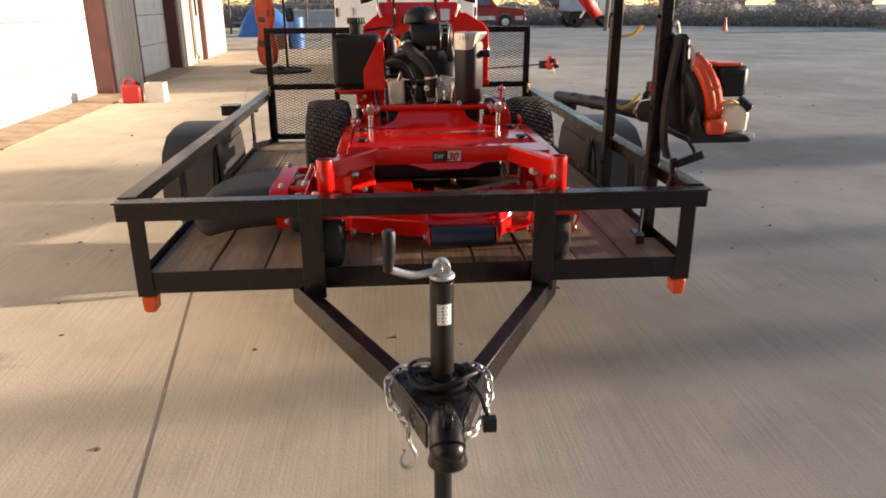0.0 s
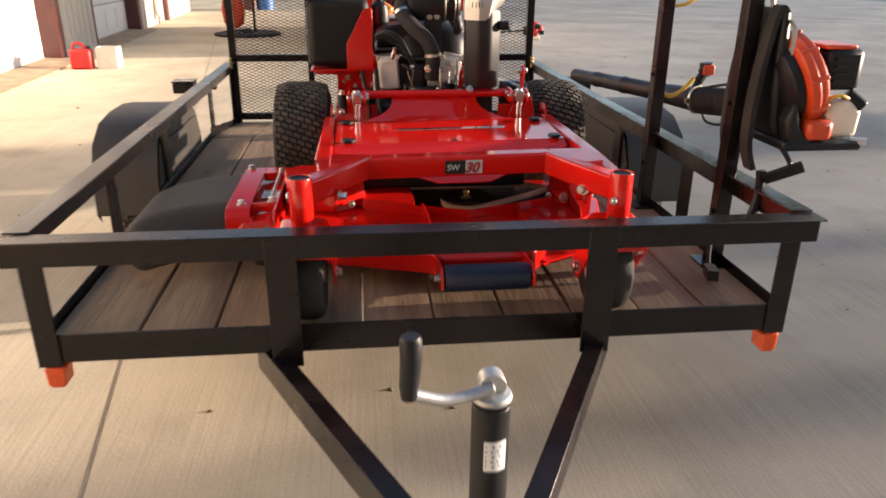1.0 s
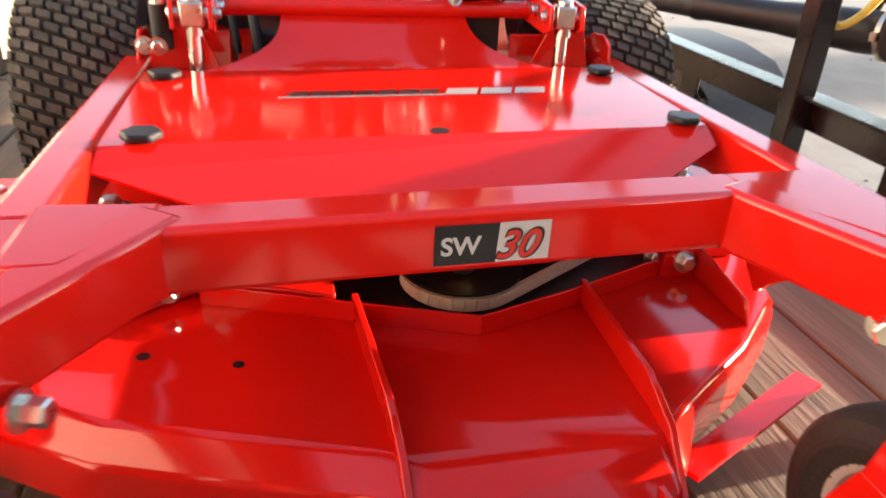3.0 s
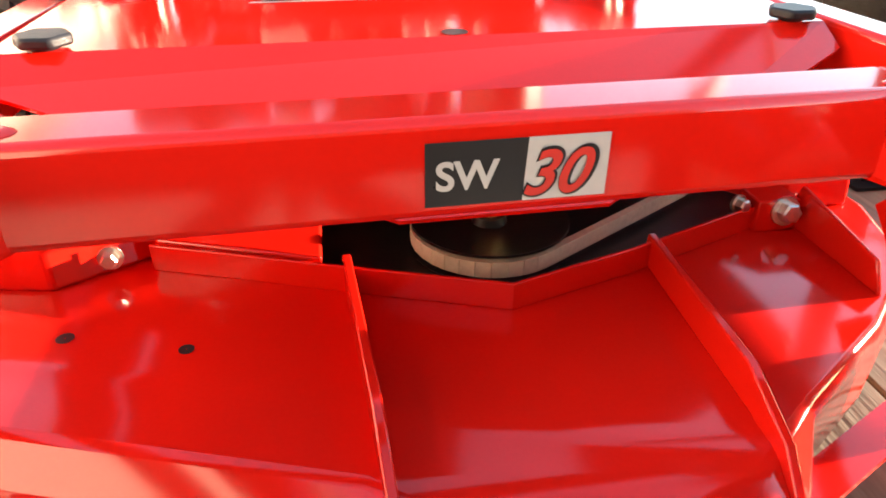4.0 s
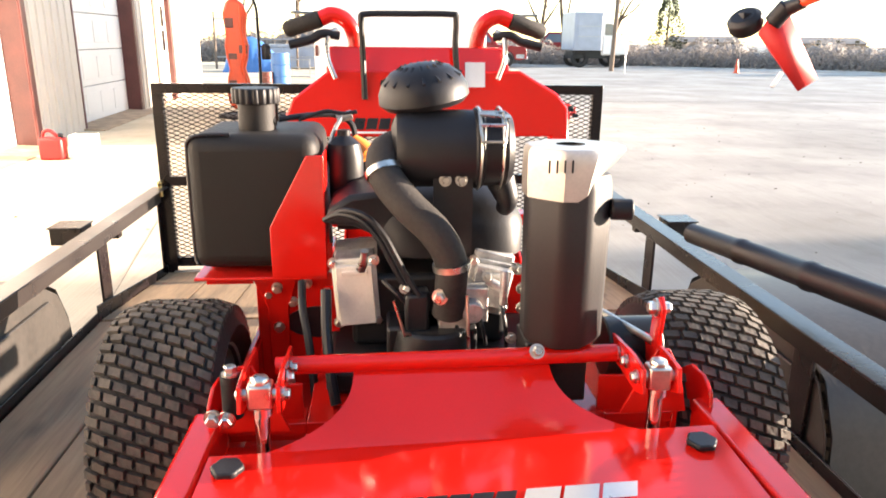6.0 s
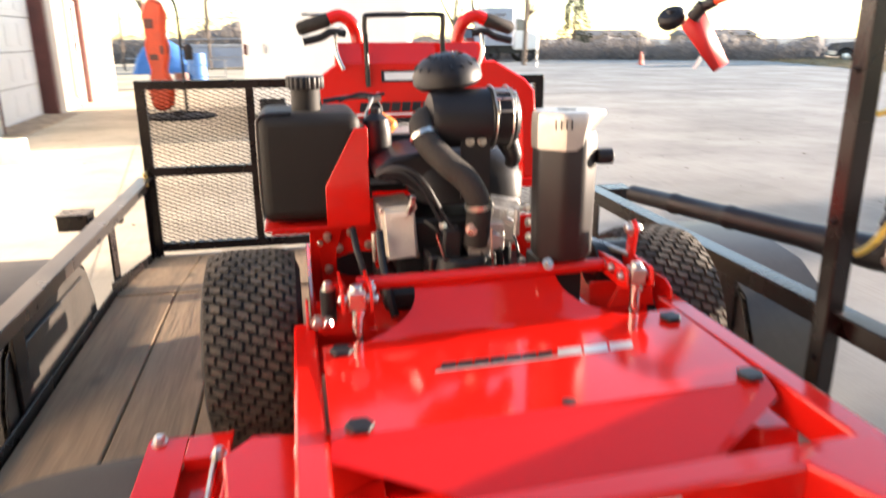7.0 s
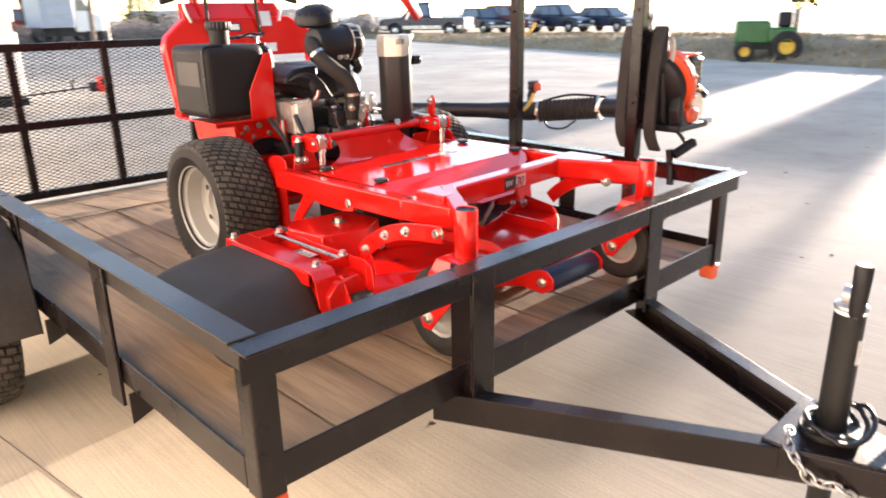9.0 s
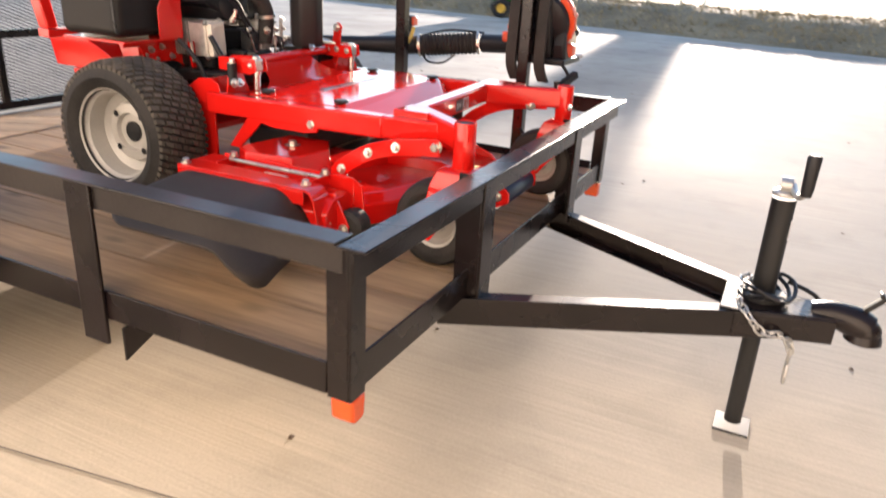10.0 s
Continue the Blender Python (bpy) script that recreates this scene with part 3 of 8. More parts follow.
def build_tongue():
    cx = 0.014
    for sx, x in ((-1, -0.425), (1, 0.470)):
        s = Shape()
        a, b = Vector((x, 0.10, 0.372)), Vector((cx + sx * 0.042, -0.70, 0.372))
        d = (b - a).normalized()
        o = Vector((d.y, -d.x, 0)) * (1 if sx < 0 else -1)
        if o.x * sx < 0:
            o = -o
        prof = [(0.0235, -0.038), (0.0235, 0.038), (-0.022, 0.038), (-0.022, 0.032), (0.0165, 0.032), (0.0165, -0.032), (-0.022, -0.032), (-0.022, -0.038)]
        s.add([p + o * u + Vector((0, 0, w)) for p in (a, b) for u, w in prof], [(i, (i + 1) % 8, 8 + (i + 1) % 8, 8 + i) for i in range(8)] + [tuple(range(8)), tuple(range(15, 7, -1))])
        part("tongue_beam", s, BLACK_PAINT, TR, bevel=0.002)
    # coupler: A-frame plate narrowing to the ball socket
    s = Shape()
    ol = [(cx - 0.115, -0.56), (cx - 0.115, -0.62), (cx - 0.044, -0.82), (cx - 0.034, -0.89), (cx + 0.034, -0.89), (cx + 0.044, -0.82), (cx + 0.115, -0.62), (cx + 0.115, -0.56)]
    s.prism(ol, "z", 0.408, 0.416)
    s.bar((cx - 0.118, -0.60, 0.378), (cx - 0.042, -0.84, 0.378), 0.007, 0.066)
    s.bar((cx + 0.118, -0.60, 0.378), (cx + 0.042, -0.84, 0.378), 0.007, 0.066)
    cp = part("coupler", s, BLACK_PAINT, TR, bevel=0.003)
    s = Shape()
    s.tube(smooth_path([(cx, -0.78, 0.405), (cx, -0.83, 0.412), (cx, -0.88, 0.405), (cx, -0.91, 0.39)]), [0.028 + 0.014 * min(1, i / 12) for i in range(19)], 16)
    s.ball((cx, -0.91, 0.385), (0.041, 0.039, 0.036))
    s.tube([(cx, -0.91, 0.382), (cx, -0.91, 0.358)], [0.040, 0.046], 20)
    part("ball_socket", s, BLACK_PAINT, cp, bevel=0.002)
    s = Shape()
    s.bar((cx, -0.80, 0.43), (cx, -0.885, 0.418), 0.022, 0.02)
    s.bar((cx, -0.88, 0.42), (cx, -0.935, 0.485), 0.02, 0.014)
    s.tube([(cx - 0.014, -0.925, 0.49), (cx + 0.014, -0.925, 0.49)], 0.006, 8)
    part("latch", s, BLACK_SATIN, cp, bevel=0.003)
    # jack
    jk = Vector((0.022, -0.655, 0))
    s = Shape()
    s.tube([jk + Vector((0, 0, 0.35)), jk + Vector((0, 0, 0.694))], 0.030, 24)
    s.lathe([(0.0005, 0.416), (0.062, 0.416), (0.062, 0.428), (0.032, 0.428), (0.032, 0.436)], Matrix.Translation(jk), 24)
    jack = part("jack", s, BLACK_SATIN, TR, "black tongue jack tube", bevel=0.002)
    s = Shape()
    s.tube([jk + Vector((0, 0, 0.02)), jk + Vector((0, 0, 0.35))], 0.024, 20)
    s.box(jk.x - 0.048, jk.x + 0.048, jk.y - 0.048, jk.y + 0.048, 0.0, 0.008)
    part("jack_leg", s, BLACK_SATIN, jack)
    s = Shape()
    s.lathe([(0.0005, 0.718), (0.02, 0.718), (0.031, 0.712), (0.0325, 0.706), (0.0305, 0.702)], Matrix.Translation(jk), 24)
    s.tube([jk + Vector((0, -0.012, 0.728)), jk + Vector((0, 0.016, 0.728))], 0.021, 18)
    s.tube(smooth_path([jk + Vector((0.0, -0.014, 0.73)), jk + Vector((-0.035, -0.02, 0.722)), jk + Vector((-0.075, -0.03, 0.722)), jk + Vector((-0.125, -0.04, 0.742))]), 0.009, 10)
    part("crank", s, GALV, jack, "bare metal crank arm", bevel=0.001)
    s = Shape()
    hb = jk + Vector((-0.128, -0.042, 0.738))
    s.tube([hb, hb + Vector((0, 0, 0.02)), hb + Vector((0.003, 0, 0.06)), hb + Vector((0.003, 0, 0.094)), hb + Vector((0.003, 0, 0.10))], [0.012, 0.0145, 0.0155, 0.0165, 0.013], 16)
    part("crank_handle", s, BLACK_PLASTIC, jack)
    s = Shape()
    ang = [(-122 + 10 * i) for i in range(8)]
    vs = []
    for z in (0.588, 0.642):
        vs += [(jk.x + 0.0308 * math.cos(radians(a + 5)), jk.y + 0.0308 * math.sin(radians(a + 5)), z) for a in ang]
    s.add(vs, [(i, i + 1, 9 + i, 8 + i) for i in range(7)])
    st = part("sticker", s, LABEL_WHITE, jack, "white paper sticker")
    s = Shape()
    for k in range(5):
        z = 0.632 - 0.009 * k
        a0, a1 = (radians(-112), radians(-67 - 6 * (k % 2)))
        vs = [(jk.x + 0.0311 * math.cos(a), jk.y + 0.0311 * math.sin(a), zz) for zz in (z, z + 0.003) for a in (a0, (a0 + a1) / 2, a1)]
        s.add(vs, [(0, 1, 4, 3), (1, 2, 5, 4)])
    part("print_bar", s, LABEL_BLACK, st)
    # wiring coiled round the jack
    s = Shape()
    rng = random.Random(2)
    for k in range(4):
        r, z = 0.052 + 0.009 * k, 0.424 + 0.009 * k
        s.tube([jk + Vector((r * math.cos(a) * 1.1 + rng.uniform(-.004, .004), r * math.sin(a) * 0.8 - 0.005 * k, z + 0.012 * math.sin(a * 2 + k))) for a in [2 * math.pi * i / 28 for i in range(28)]], 0.0055, 8, closed=True)
    s.tube(smooth_path([jk + Vector((0.06, -0.06, 0.45)), jk + Vector((0.085, -0.10, 0.43)), jk + Vector((0.092, -0.13, 0.415)), jk + Vector((0.10, -0.145, 0.40))]), 0.006, 8)
    s.box(jk.x + 0.085, jk.x + 0.117, jk.y - 0.16, jk.y - 0.138, 0.365, 0.40)
    part("wiring_lead", s, BLACK_PLASTIC, TR, "black coiled wiring lead with plug")

    # chains
    def chain(path, hook):
        s = Shape()
        pts = [Vector(p) for p in path]
        dense = smooth_path(pts, 10)
        step, acc, k = 0.021, 0.0, 0
        for a, b in zip(dense, dense[1:]):
            acc += (b - a).length
            if acc >= step:
                acc = 0
                k += 1
                d = (b - a).normalized()
                side = d.cross(Vector((0.3, 0.7, 0.2))).normalized()
                if k % 2:
                    side = d.cross(side)
                loop = []
                for i in range(14):
                    t = 2 * math.pi * i / 14
                    loop.append(b + d * (0.0175 * math.cos(t)) + side * (0.0095 * math.sin(t)))
                s.tube(loop, 0.0032, 6, closed=True)
        c = part("safety_chain", s, GALV, TR, "galvanised safety chain")
        if hook:
            e = pts[-1]
            s = Shape()
            s.tube(smooth_path([e + Vector(p) for p in ((0, 0, 0.01), (0.004, 0, -0.02), (0.016, 0, -0.05), (0.008, 0, -0.08), (-0.014, 0, -0.085), (-0.022, 0, -0.06), (-0.012, 0, -0.035))]), 0.005, 8)
            part("hook", s, GALV, c)

    chain([(cx - 0.05, -0.60, 0.43), (cx - 0.095, -0.605, 0.432), (cx - 0.128, -0.63, 0.415), (cx - 0.128, -0.67, 0.375), (cx - 0.105, -0.715, 0.365), (cx - 0.087, -0.742, 0.342), (cx - 0.083, -0.75, 0.318)], True)
    chain([(cx + 0.05, -0.60, 0.43), (cx + 0.095, -0.605, 0.432), (cx + 0.128, -0.63, 0.415), (cx + 0.125, -0.68, 0.375), (cx + 0.09, -0.75, 0.345), (cx + 0.055, -0.79, 0.34)], False)


def build_gate():
    g = part("gate", Shape().box(-0.955, 0.955, 3.098, 3.128, 1.128, 1.168), BLACK_PAINT, TR, "upright ramp gate of expanded metal", bevel=0.002)
    bars = [((-0.955, -0.912), (0.376, 1.128)), ((0.912, 0.955), (0.376, 1.128)), ((-0.912, 0.912), (0.376, 0.416)), ((-0.912, 0.912), (0.738, 0.778))]
    for x in (-0.46, 0.0, 0.46):
        bars.append(((x - 0.018, x + 0.018), (0.416, 0.738)))
        bars.append(((x - 0.018, x + 0.018), (0.778, 1.128)))
    for (x0, x1), (z0, z1) in bars:
        part("gate_bar", Shape().box(x0, x1, 3.099, 3.127, z0, z1), BLACK_PAINT, g)
    xs = [-0.912, -0.478, -0.442, -0.018, 0.018, 0.442, 0.478, 0.912]
    for i in range(0, 8, 2):
        for z0, z1 in ((0.416, 0.738), (0.778, 1.128)):
            s = Shape()
            x0, x1 = xs[i], xs[i + 1]
            cw, ch = 0.042, 0.0185
            nx, nz = round((x1 - x0) / cw), round((z1 - z0) / ch)
            cw, ch = (x1 - x0) / nx, (z1 - z0) / nz
            for a in range(nx):
                for b in range(nz):
                    X, Z = x0 + (a + 0.5) * cw, z0 + (b + 0.5) * ch
                    for p, q in (((X - cw / 2, Z), (X, Z + ch / 2)), ((X, Z + ch / 2), (X + cw / 2, Z)), ((X - cw / 2, Z), (X, Z - ch / 2)), ((X, Z - ch / 2), (X + cw / 2, Z))):
                        h = 0.0017
                        s.add([(p[0], 3.107, p[1] - h), (q[0], 3.107, q[1] - h), (q[0], 3.111, q[1] + h), (p[0], 3.111, p[1] + h), (p[0], 3.114, p[1] - h), (q[0], 3.114, q[1] - h)],
                              [(0, 1, 2, 3), (3, 2, 5, 4)])
            part("mesh_panel", s, BLACK_PAINT, g, smooth=0)
    for sx in (-1, 1):
        s = Shape()
        s.tube([(sx * 0.945, 3.06, 0.70), (sx * 0.945, 3.06, 0.752)], 0.010, 12)
        s.tube([(sx * 0.945, 3.055, 0.758), (sx * 0.945, 3.10, 0.758)], 0.007, 10)
        s.ball((sx * 0.945, 3.055, 0.758), 0.011)
        part("latch_pin", s, BRASS, g, "brass-coloured latch pin")


def tyre_profile(R, W, rim):
    """Half-closed tyre section as (radius, offset)."""
    h = W / 2
    return [(rim, -h * 0.72), (rim + 0.012, -h * 0.86), ((R + rim) / 2, -h), (R - 0.035, -h * 0.98), (R - 0.012, -h * 0.90), (R - 0.004, -h * 0.72), (R, -h * 0.3), (R, h * 0.3),
            (R - 0.004, h * 0.72), (R - 0.012, h * 0.90), (R - 0.035, h * 0.98), ((R + rim) / 2, h), (rim + 0.012, h * 0.86), (rim, h * 0.72)]


def tread_blocks(m, R, W, around, across, gap, skew, depth=0.009):
    """Tread lugs laid round a tyre; each is a low block of its own."""
    s = Shape()
    dy = W * 0.94 / across
    da = 2 * math.pi / around
    edge_y = W * 0.47
    for i in range(around):
        for j in range(across + i % 2):
            off = j - (across - 1) / 2 - 0.5 * (i % 2)
            y0, y1 = max(-edge_y, off * dy - dy / 2) + gap / 2, min(edge_y, off * dy + dy / 2) - gap / 2
            vs = []
            for top in (0, 1):
                for y in (y0, y1):
                    edge = abs(y) / (W / 2)
                    r = R - 0.016 * max(0.0, edge - 0.55) / 0.45 - (0.018 if not top else 0.0) - (0 if top else depth * 0.3)
                    sh = skew * da * y / dy
                    for q in (-1, 1):
                        t = i * da + sh + q * (da / 2 - gap / 2 / R) * (1 if not top else 0.88)
                        vs.append(m @ Vector((r * math.cos(t), r * math.sin(t), y)))
            s.add(vs, [(0, 1, 3, 2), (4, 6, 7, 5), (0, 4, 5, 1), (2, 3, 7, 6), (0, 2, 6, 4), (1, 5, 7, 3)])
    return s


def build_wheels():
    for sx in (-1, 1):
        c = Vector((sx * 1.10, 1.72, 0.335))
        m = Matrix.Translation(c) @ AX
        wh = part("wheel", Shape().lathe(tyre_profile(0.327, 0.19, 0.19), m, 40), RUBBER, TR)
        part("tread", tread_blocks(m, 0.335, 0.19, 64, 5, 0.008, 0.3), TREAD, wh, smooth=0)
        s = Shape()
        o = 1 if sx > 0 else -1
        s.lathe([(0.195, -0.07), (0.185, -0.05), (0.175, 0.03 * o), (0.12, 0.05 * o), (0.05, 0.055 * o), (0.05, 0.075 * o), (0.001, 0.08 * o)], m, 32)
        part("rim", s, RIM, wh)
        # fender with rounded shoulders
        s = Shape()
        x0, x1 = (-1.225, -0.975) if sx < 0 else (0.975, 1.225)
        prof = [(-0.43, 0.36), (-0.415, 0.52), (-0.36, 0.63), (-0.25, 0.695), (-0.1, 0.715), (0.1, 0.715), (0.25, 0.695), (0.36, 0.63), (0.415, 0.52), (0.43, 0.36)]
        inner = [(y * 0.985, z - 0.005) for y, z in prof]
        ol = [(y + 1.72, z) for y, z in prof] + [(y + 1.72, z) for y, z in reversed(inner)]
        n = len(prof)
        vs = [(x, y, z) for x in (x0, x1) for y, z in ol]
        fs = [(i, i + 1, 2 * n + i + 1, 2 * n + i) for i in range(2 * n - 1)]
        s.add(vs, fs)
        xo = x0 if sx < 0 else x1
        lip = [(xo, y + 1.72, z) for y, z in prof] + [(xo, y * 0.9 + 1.72, z - 0.045) for y, z in prof]
        s.add(lip, [(i, i + 1, n + i + 1, n + i) for i in range(n - 1)])
        part("fender", s, FENDER, TR, bevel=0.0, smooth=50)
        s = Shape()
        xi = sorted((sx * 0.966, sx * 0.972))
        s.prism([(y * 0.97 + 1.72, z - 0.012) for y, z in prof], "x", *xi)
        xf = sorted((sx * 0.955, sx * 0.966))
        s.prism([(1.72 - 0.30, 0.40), (1.72 - 0.30, 0.60), (1.72 - 0.27, 0.625), (1.72 + 0.27, 0.625), (1.72 + 0.30, 0.60), (1.72 + 0.30, 0.40)], "x", *xf)
        part("fender_liner", s, FENDER, TR, bevel=0.004, smooth=50)
    s = Shape()
    s.tube([(-1.05, 1.72, 0.335), (1.05, 1.72, 0.335)], 0.035, 14)
    s.box(-0.86, -0.80, 1.35, 2.1, 0.37, 0.40)
    s.box(0.80, 0.86, 1.35, 2.1, 0.37, 0.40)
    part("axle", s, BLACK_PAINT, TR)


def build_deck_boards():
    x = -0.943
    rng = random.Random(11)
    widths = [0.2076] + [0.1846] * 9
    for i, w in enumerate(widths):
        s = Shape()
        y0, y1 = 0.041 + rng.uniform(0, .004), TAIL - 0.006 - rng.uniform(0, .004)
        z = DECK + rng.uniform(-0.002, 0.002)
        ol = [(x + 0.002, z - 0.036), (x + 0.002, z - 0.003), (x + 0.005, z), (x + w - 0.005, z), (x + w - 0.002, z - 0.003), (x + w - 0.002, z - 0.036)]
        s.prism(ol, "y", y0, y1)
        part("deck_board", s, WOOD, TR)
        s = Shape()
        s.bar((x + w / 2, TAIL + 0.008 + rng.uniform(0, .005), z - 0.019), (x + w / 2, LENGTH - 0.016 - rng.uniform(0, .004), SILL - 0.018), w - 0.004, 0.036)
        part("tail_board", s, WOOD, TR)
        x += w + 0.0024


build_ground()
build_garage()
build_trailer()


# ---- lawn mower ----
MW = thing("lawn_mower", (0.1, 0.7, DECK), "glossy red walk-behind lawn mower standing on the trailer deck", "lawn mower")


def sk(x, y):
    """The mower's cover stands slightly askew on the deck."""
    return y + 0.05 * (x - 0.1)


def sheet(pts, t=0.004):
    """A flat plate through corner points, of thickness t along its normal."""
    p = [Vector(q) for q in pts]
    n = (p[1] - p[0]).cross(p[2] - p[0]).normalized()
    k = len(p)
    s = Shape()
    s.add(p + [q - n * t for q in p], [tuple(range(k)), tuple(range(2 * k - 1, k - 1, -1))] + [(i, (i + 1) % k, k + (i + 1) % k, k + i) for i in range(k)])
    return s


def build_cover():
    z = 0.815
    P = lambda x, y, zz=z: (x, sk(x, y), zz)
    s = Shape()
    # top, folded front flap and the raised saddle behind, as one bent sheet
    top = [P(-0.240, 0.87), P(0.475, 0.87), P(0.466, 0.555), P(-0.240, 0.555)]
    s.add(top, [(3, 2, 1, 0)])
    fl = [P(-0.240, 0.555), P(0.466, 0.555), P(0.470, 0.528, 0.797), P(0.205, 0.385, 0.735), P(0.055, 0.385, 0.735), P(-0.243, 0.528, 0.797)]
    s.add(fl, [(0, 1, 2, 3, 4, 5)])
    n, rows = 16, []
    for i in range(n + 1):
        t = i / n
        hw = 0.150 + 0.115 * (1 - t) ** 2.6
        y, zz = 0.87 + 0.118 * t, z + 0.064 * t ** 1.25
        rows.append([P(0.1 - hw, y, zz), P(0.1, y, zz), P(0.1 + hw, y, zz)])
    vs = [q for r in rows for q in r]
    s.add(vs, [(3 * i + k, 3 * i + k + 1, 3 * i + k + 4, 3 * i + k + 3) for i in range(n) for k in range(2)])
    cv = part("deck_cover", s, RED, MW, smooth=0)
    md = cv.modifiers.new("thick", "SOLIDIFY")
    md.thickness, md.offset = 0.004, -1
    for x, y in ((-0.199, 0.566), (0.437, 0.563), (-0.207, 0.827), (0.434, 0.818)):
        k = Shape()
        yy = sk(x, y)
        prof = []
        for i in range(24):
            a = 2 * math.pi * i / 24
            r = 0.0205 + 0.0015 * math.cos(6 * a)
            prof.append((x + r * math.cos(a), yy + r * math.sin(a)))
        k.prism(prof, "z", z + 0.003, z + 0.012)
        k.tube([(x, yy, z), (x, yy, z + 0.005)], 0.012, 12)
        part("knob", k, BLACK_PLASTIC, cv, "black plastic knob", bevel=0.003)
    h = Shape()
    h.lathe([(0.0005, 0.0006), (0.0115, 0.0006)], Matrix.Translation((0.122, sk(0.122, 0.567), z)), 20)
    part("hole", h, LABEL_BLACK, cv)
    # maker's decal as plain slanted shapes
    d = Shape()
    def quad(x0, x1, a, b, sl=0.35, zz=z + 0.0012, yb=0.716):
        ys = [sk(x, yb + q) for x, q in ((x0, a), (x1, a), (x1, b), (x0, b))]
        xs = (x0 + sl * a, x1 + sl * a, x1 + sl * b, x0 + sl * b)
        d.add([(xs[i], ys[i], zz) for i in range(4)], [(0, 1, 2, 3)])
    for i in range(7):
        d = Shape()
        quad(-0.052 + 0.0292 * i, -0.052 + 0.0292 * i + 0.0255, 0.008, 0.032)
        part("decal_dark", d, LABEL_BLACK, cv, "dark maker's mark as a plain block")
    d = Shape()
    quad(-0.060, 0.160, 0.0, 0.0055)
    for i in range(3):
        quad(0.160 + 0.050 * i, 0.160 + 0.050 * i + 0.045, 0.002, 0.033)
    part("decal_silver", d, LABEL_SILVER, cv, "silver maker's marks as plain blocks")


def build_frame():
    # side rails
    for x0, x1, y1 in ((-0.268, -0.268, 0.248), (0.508, 0.499, 0.225)):
        s = Shape()
        s.bar((x0, 0.985, 0.778), (x1, 0.36, 0.786), 0.046, 0.062)
        part("side_rail", s, RED, MW, bevel=0.006)
        s = Shape()
        e = 0.016 if x0 < 0 else -0.006
        a = [(x1 - 0.023, 0.362), (x1 + 0.023, 0.362), (x1 + e + 0.020, y1 - 0.05), (x1 + e - 0.018, y1 - 0.05)]
        s.add([(px, py, z) for z in (0.757, 0.818) for px, py in a], [(3, 2, 1, 0), (4, 5, 6, 7)] + [(i, (i + 1) % 4, 4 + (i + 1) % 4, 4 + i) for i in range(4)])
        part("rail_end", s, RED, MW, bevel=0.006)
        # raised ear at the rail's rear end
        sx = 1 if x0 > 0 else -1
        s = Shape()
        s.prism([(0.94, 0.77), (1.07, 0.77), (1.07, 0.82), (1.03, 0.845), (0.985, 0.848), (0.955, 0.832)], "x", x0 - sx * 0.006 - 0.003, x0 - sx * 0.006 + 0.003)
        part("frame_ear", s, RED, MW, bevel=0.0015)
    # front cross bar, arms and gussets
    s = Shape()
    s.bar((-0.160, sk(-0.16, 0.332), 0.803), (0.365, sk(0.365, 0.332), 0.8045), 0.050, 0.058)
    bar = part("front_bar", s, RED, MW, bevel=0.006)
    for a, b in (((-0.150, 0.330), (-0.308, 0.110)), ((0.355, 0.345), (0.476, 0.092))):
        s = Shape()
        s.bar((a[0], a[1], 0.804), (b[0], b[1], 0.798), 0.046, 0.062)
        part("caster_arm", s, RED, MW, bevel=0.006)
    for pts in (((-0.246, 0.350), (-0.150, 0.344), (-0.163, 0.298), (-0.205, 0.245), (-0.246, 0.245)),
                ((0.478, 0.372), (0.358, 0.366), (0.362, 0.312), (0.420, 0.215), (0.478, 0.23))):
        s = Shape()
        s.prism(pts, "z", 0.776, 0.8335)
        part("gusset", s, RED, MW, bevel=0.003)
    # model plate on the bar
    yf = 0.332 - 0.025 - 0.0012
    def on_bar(x, zz, off=0.0):
        return (x, sk(x, yf) - off, zz)
    s = Shape()
    s.add([on_bar(0.062, 0.783), on_bar(0.1165, 0.783), on_bar(0.1185, 0.820), on_bar(0.062, 0.820)], [(0, 1, 2, 3)])
    part("model_plate_dark", s, LABEL_BLACK, bar, "black model plate")
    s = Shape()
    s.add([on_bar(0.1165, 0.783), on_bar(0.165, 0.783), on_bar(0.165, 0.820), on_bar(0.1185, 0.820)], [(0, 1, 2, 3)])
    part("model_plate_silver", s, LABEL_SILVER, bar, "silver model plate")
    for txt, x, zz, size, mat, shear, off in (("SW", 0.0675, 0.793, 0.023, LABEL_SILVER, 0.0, 0.0008), ("30", 0.1150, 0.7865, 0.038, LABEL_BLACK, 0.35, 0.0006), ("30", 0.1150, 0.7870, 0.0365, LABEL_RED, 0.35, 0.0014)):
        cu = bpy.data.curves.new("lettering", "FONT")
        cu.body, cu.size, cu.shear = txt, size, shear
        cu.offset = 0.0006 if mat is not LABEL_BLACK else 0.0016
        tmp = bpy.data.objects.new("lettering", cu)
        scene.collection.objects.link(tmp)
        bpy.context.view_layer.update()
        me = bpy.data.meshes.new_from_object(tmp.evaluated_get(bpy.context.evaluated_depsgraph_get()))
        bpy.data.objects.remove(tmp)
        me.materials.clear()
        me.materials.append(mat)
        ob = new("lettering", me)
        ob.matrix_basis = pose(x, sk(x, yf) - off, zz, 90, 0, math.degrees(math.atan(0.05)))
        ob.parent = bar
        ob.matrix_parent_inverse = world_of(bar).inverted()
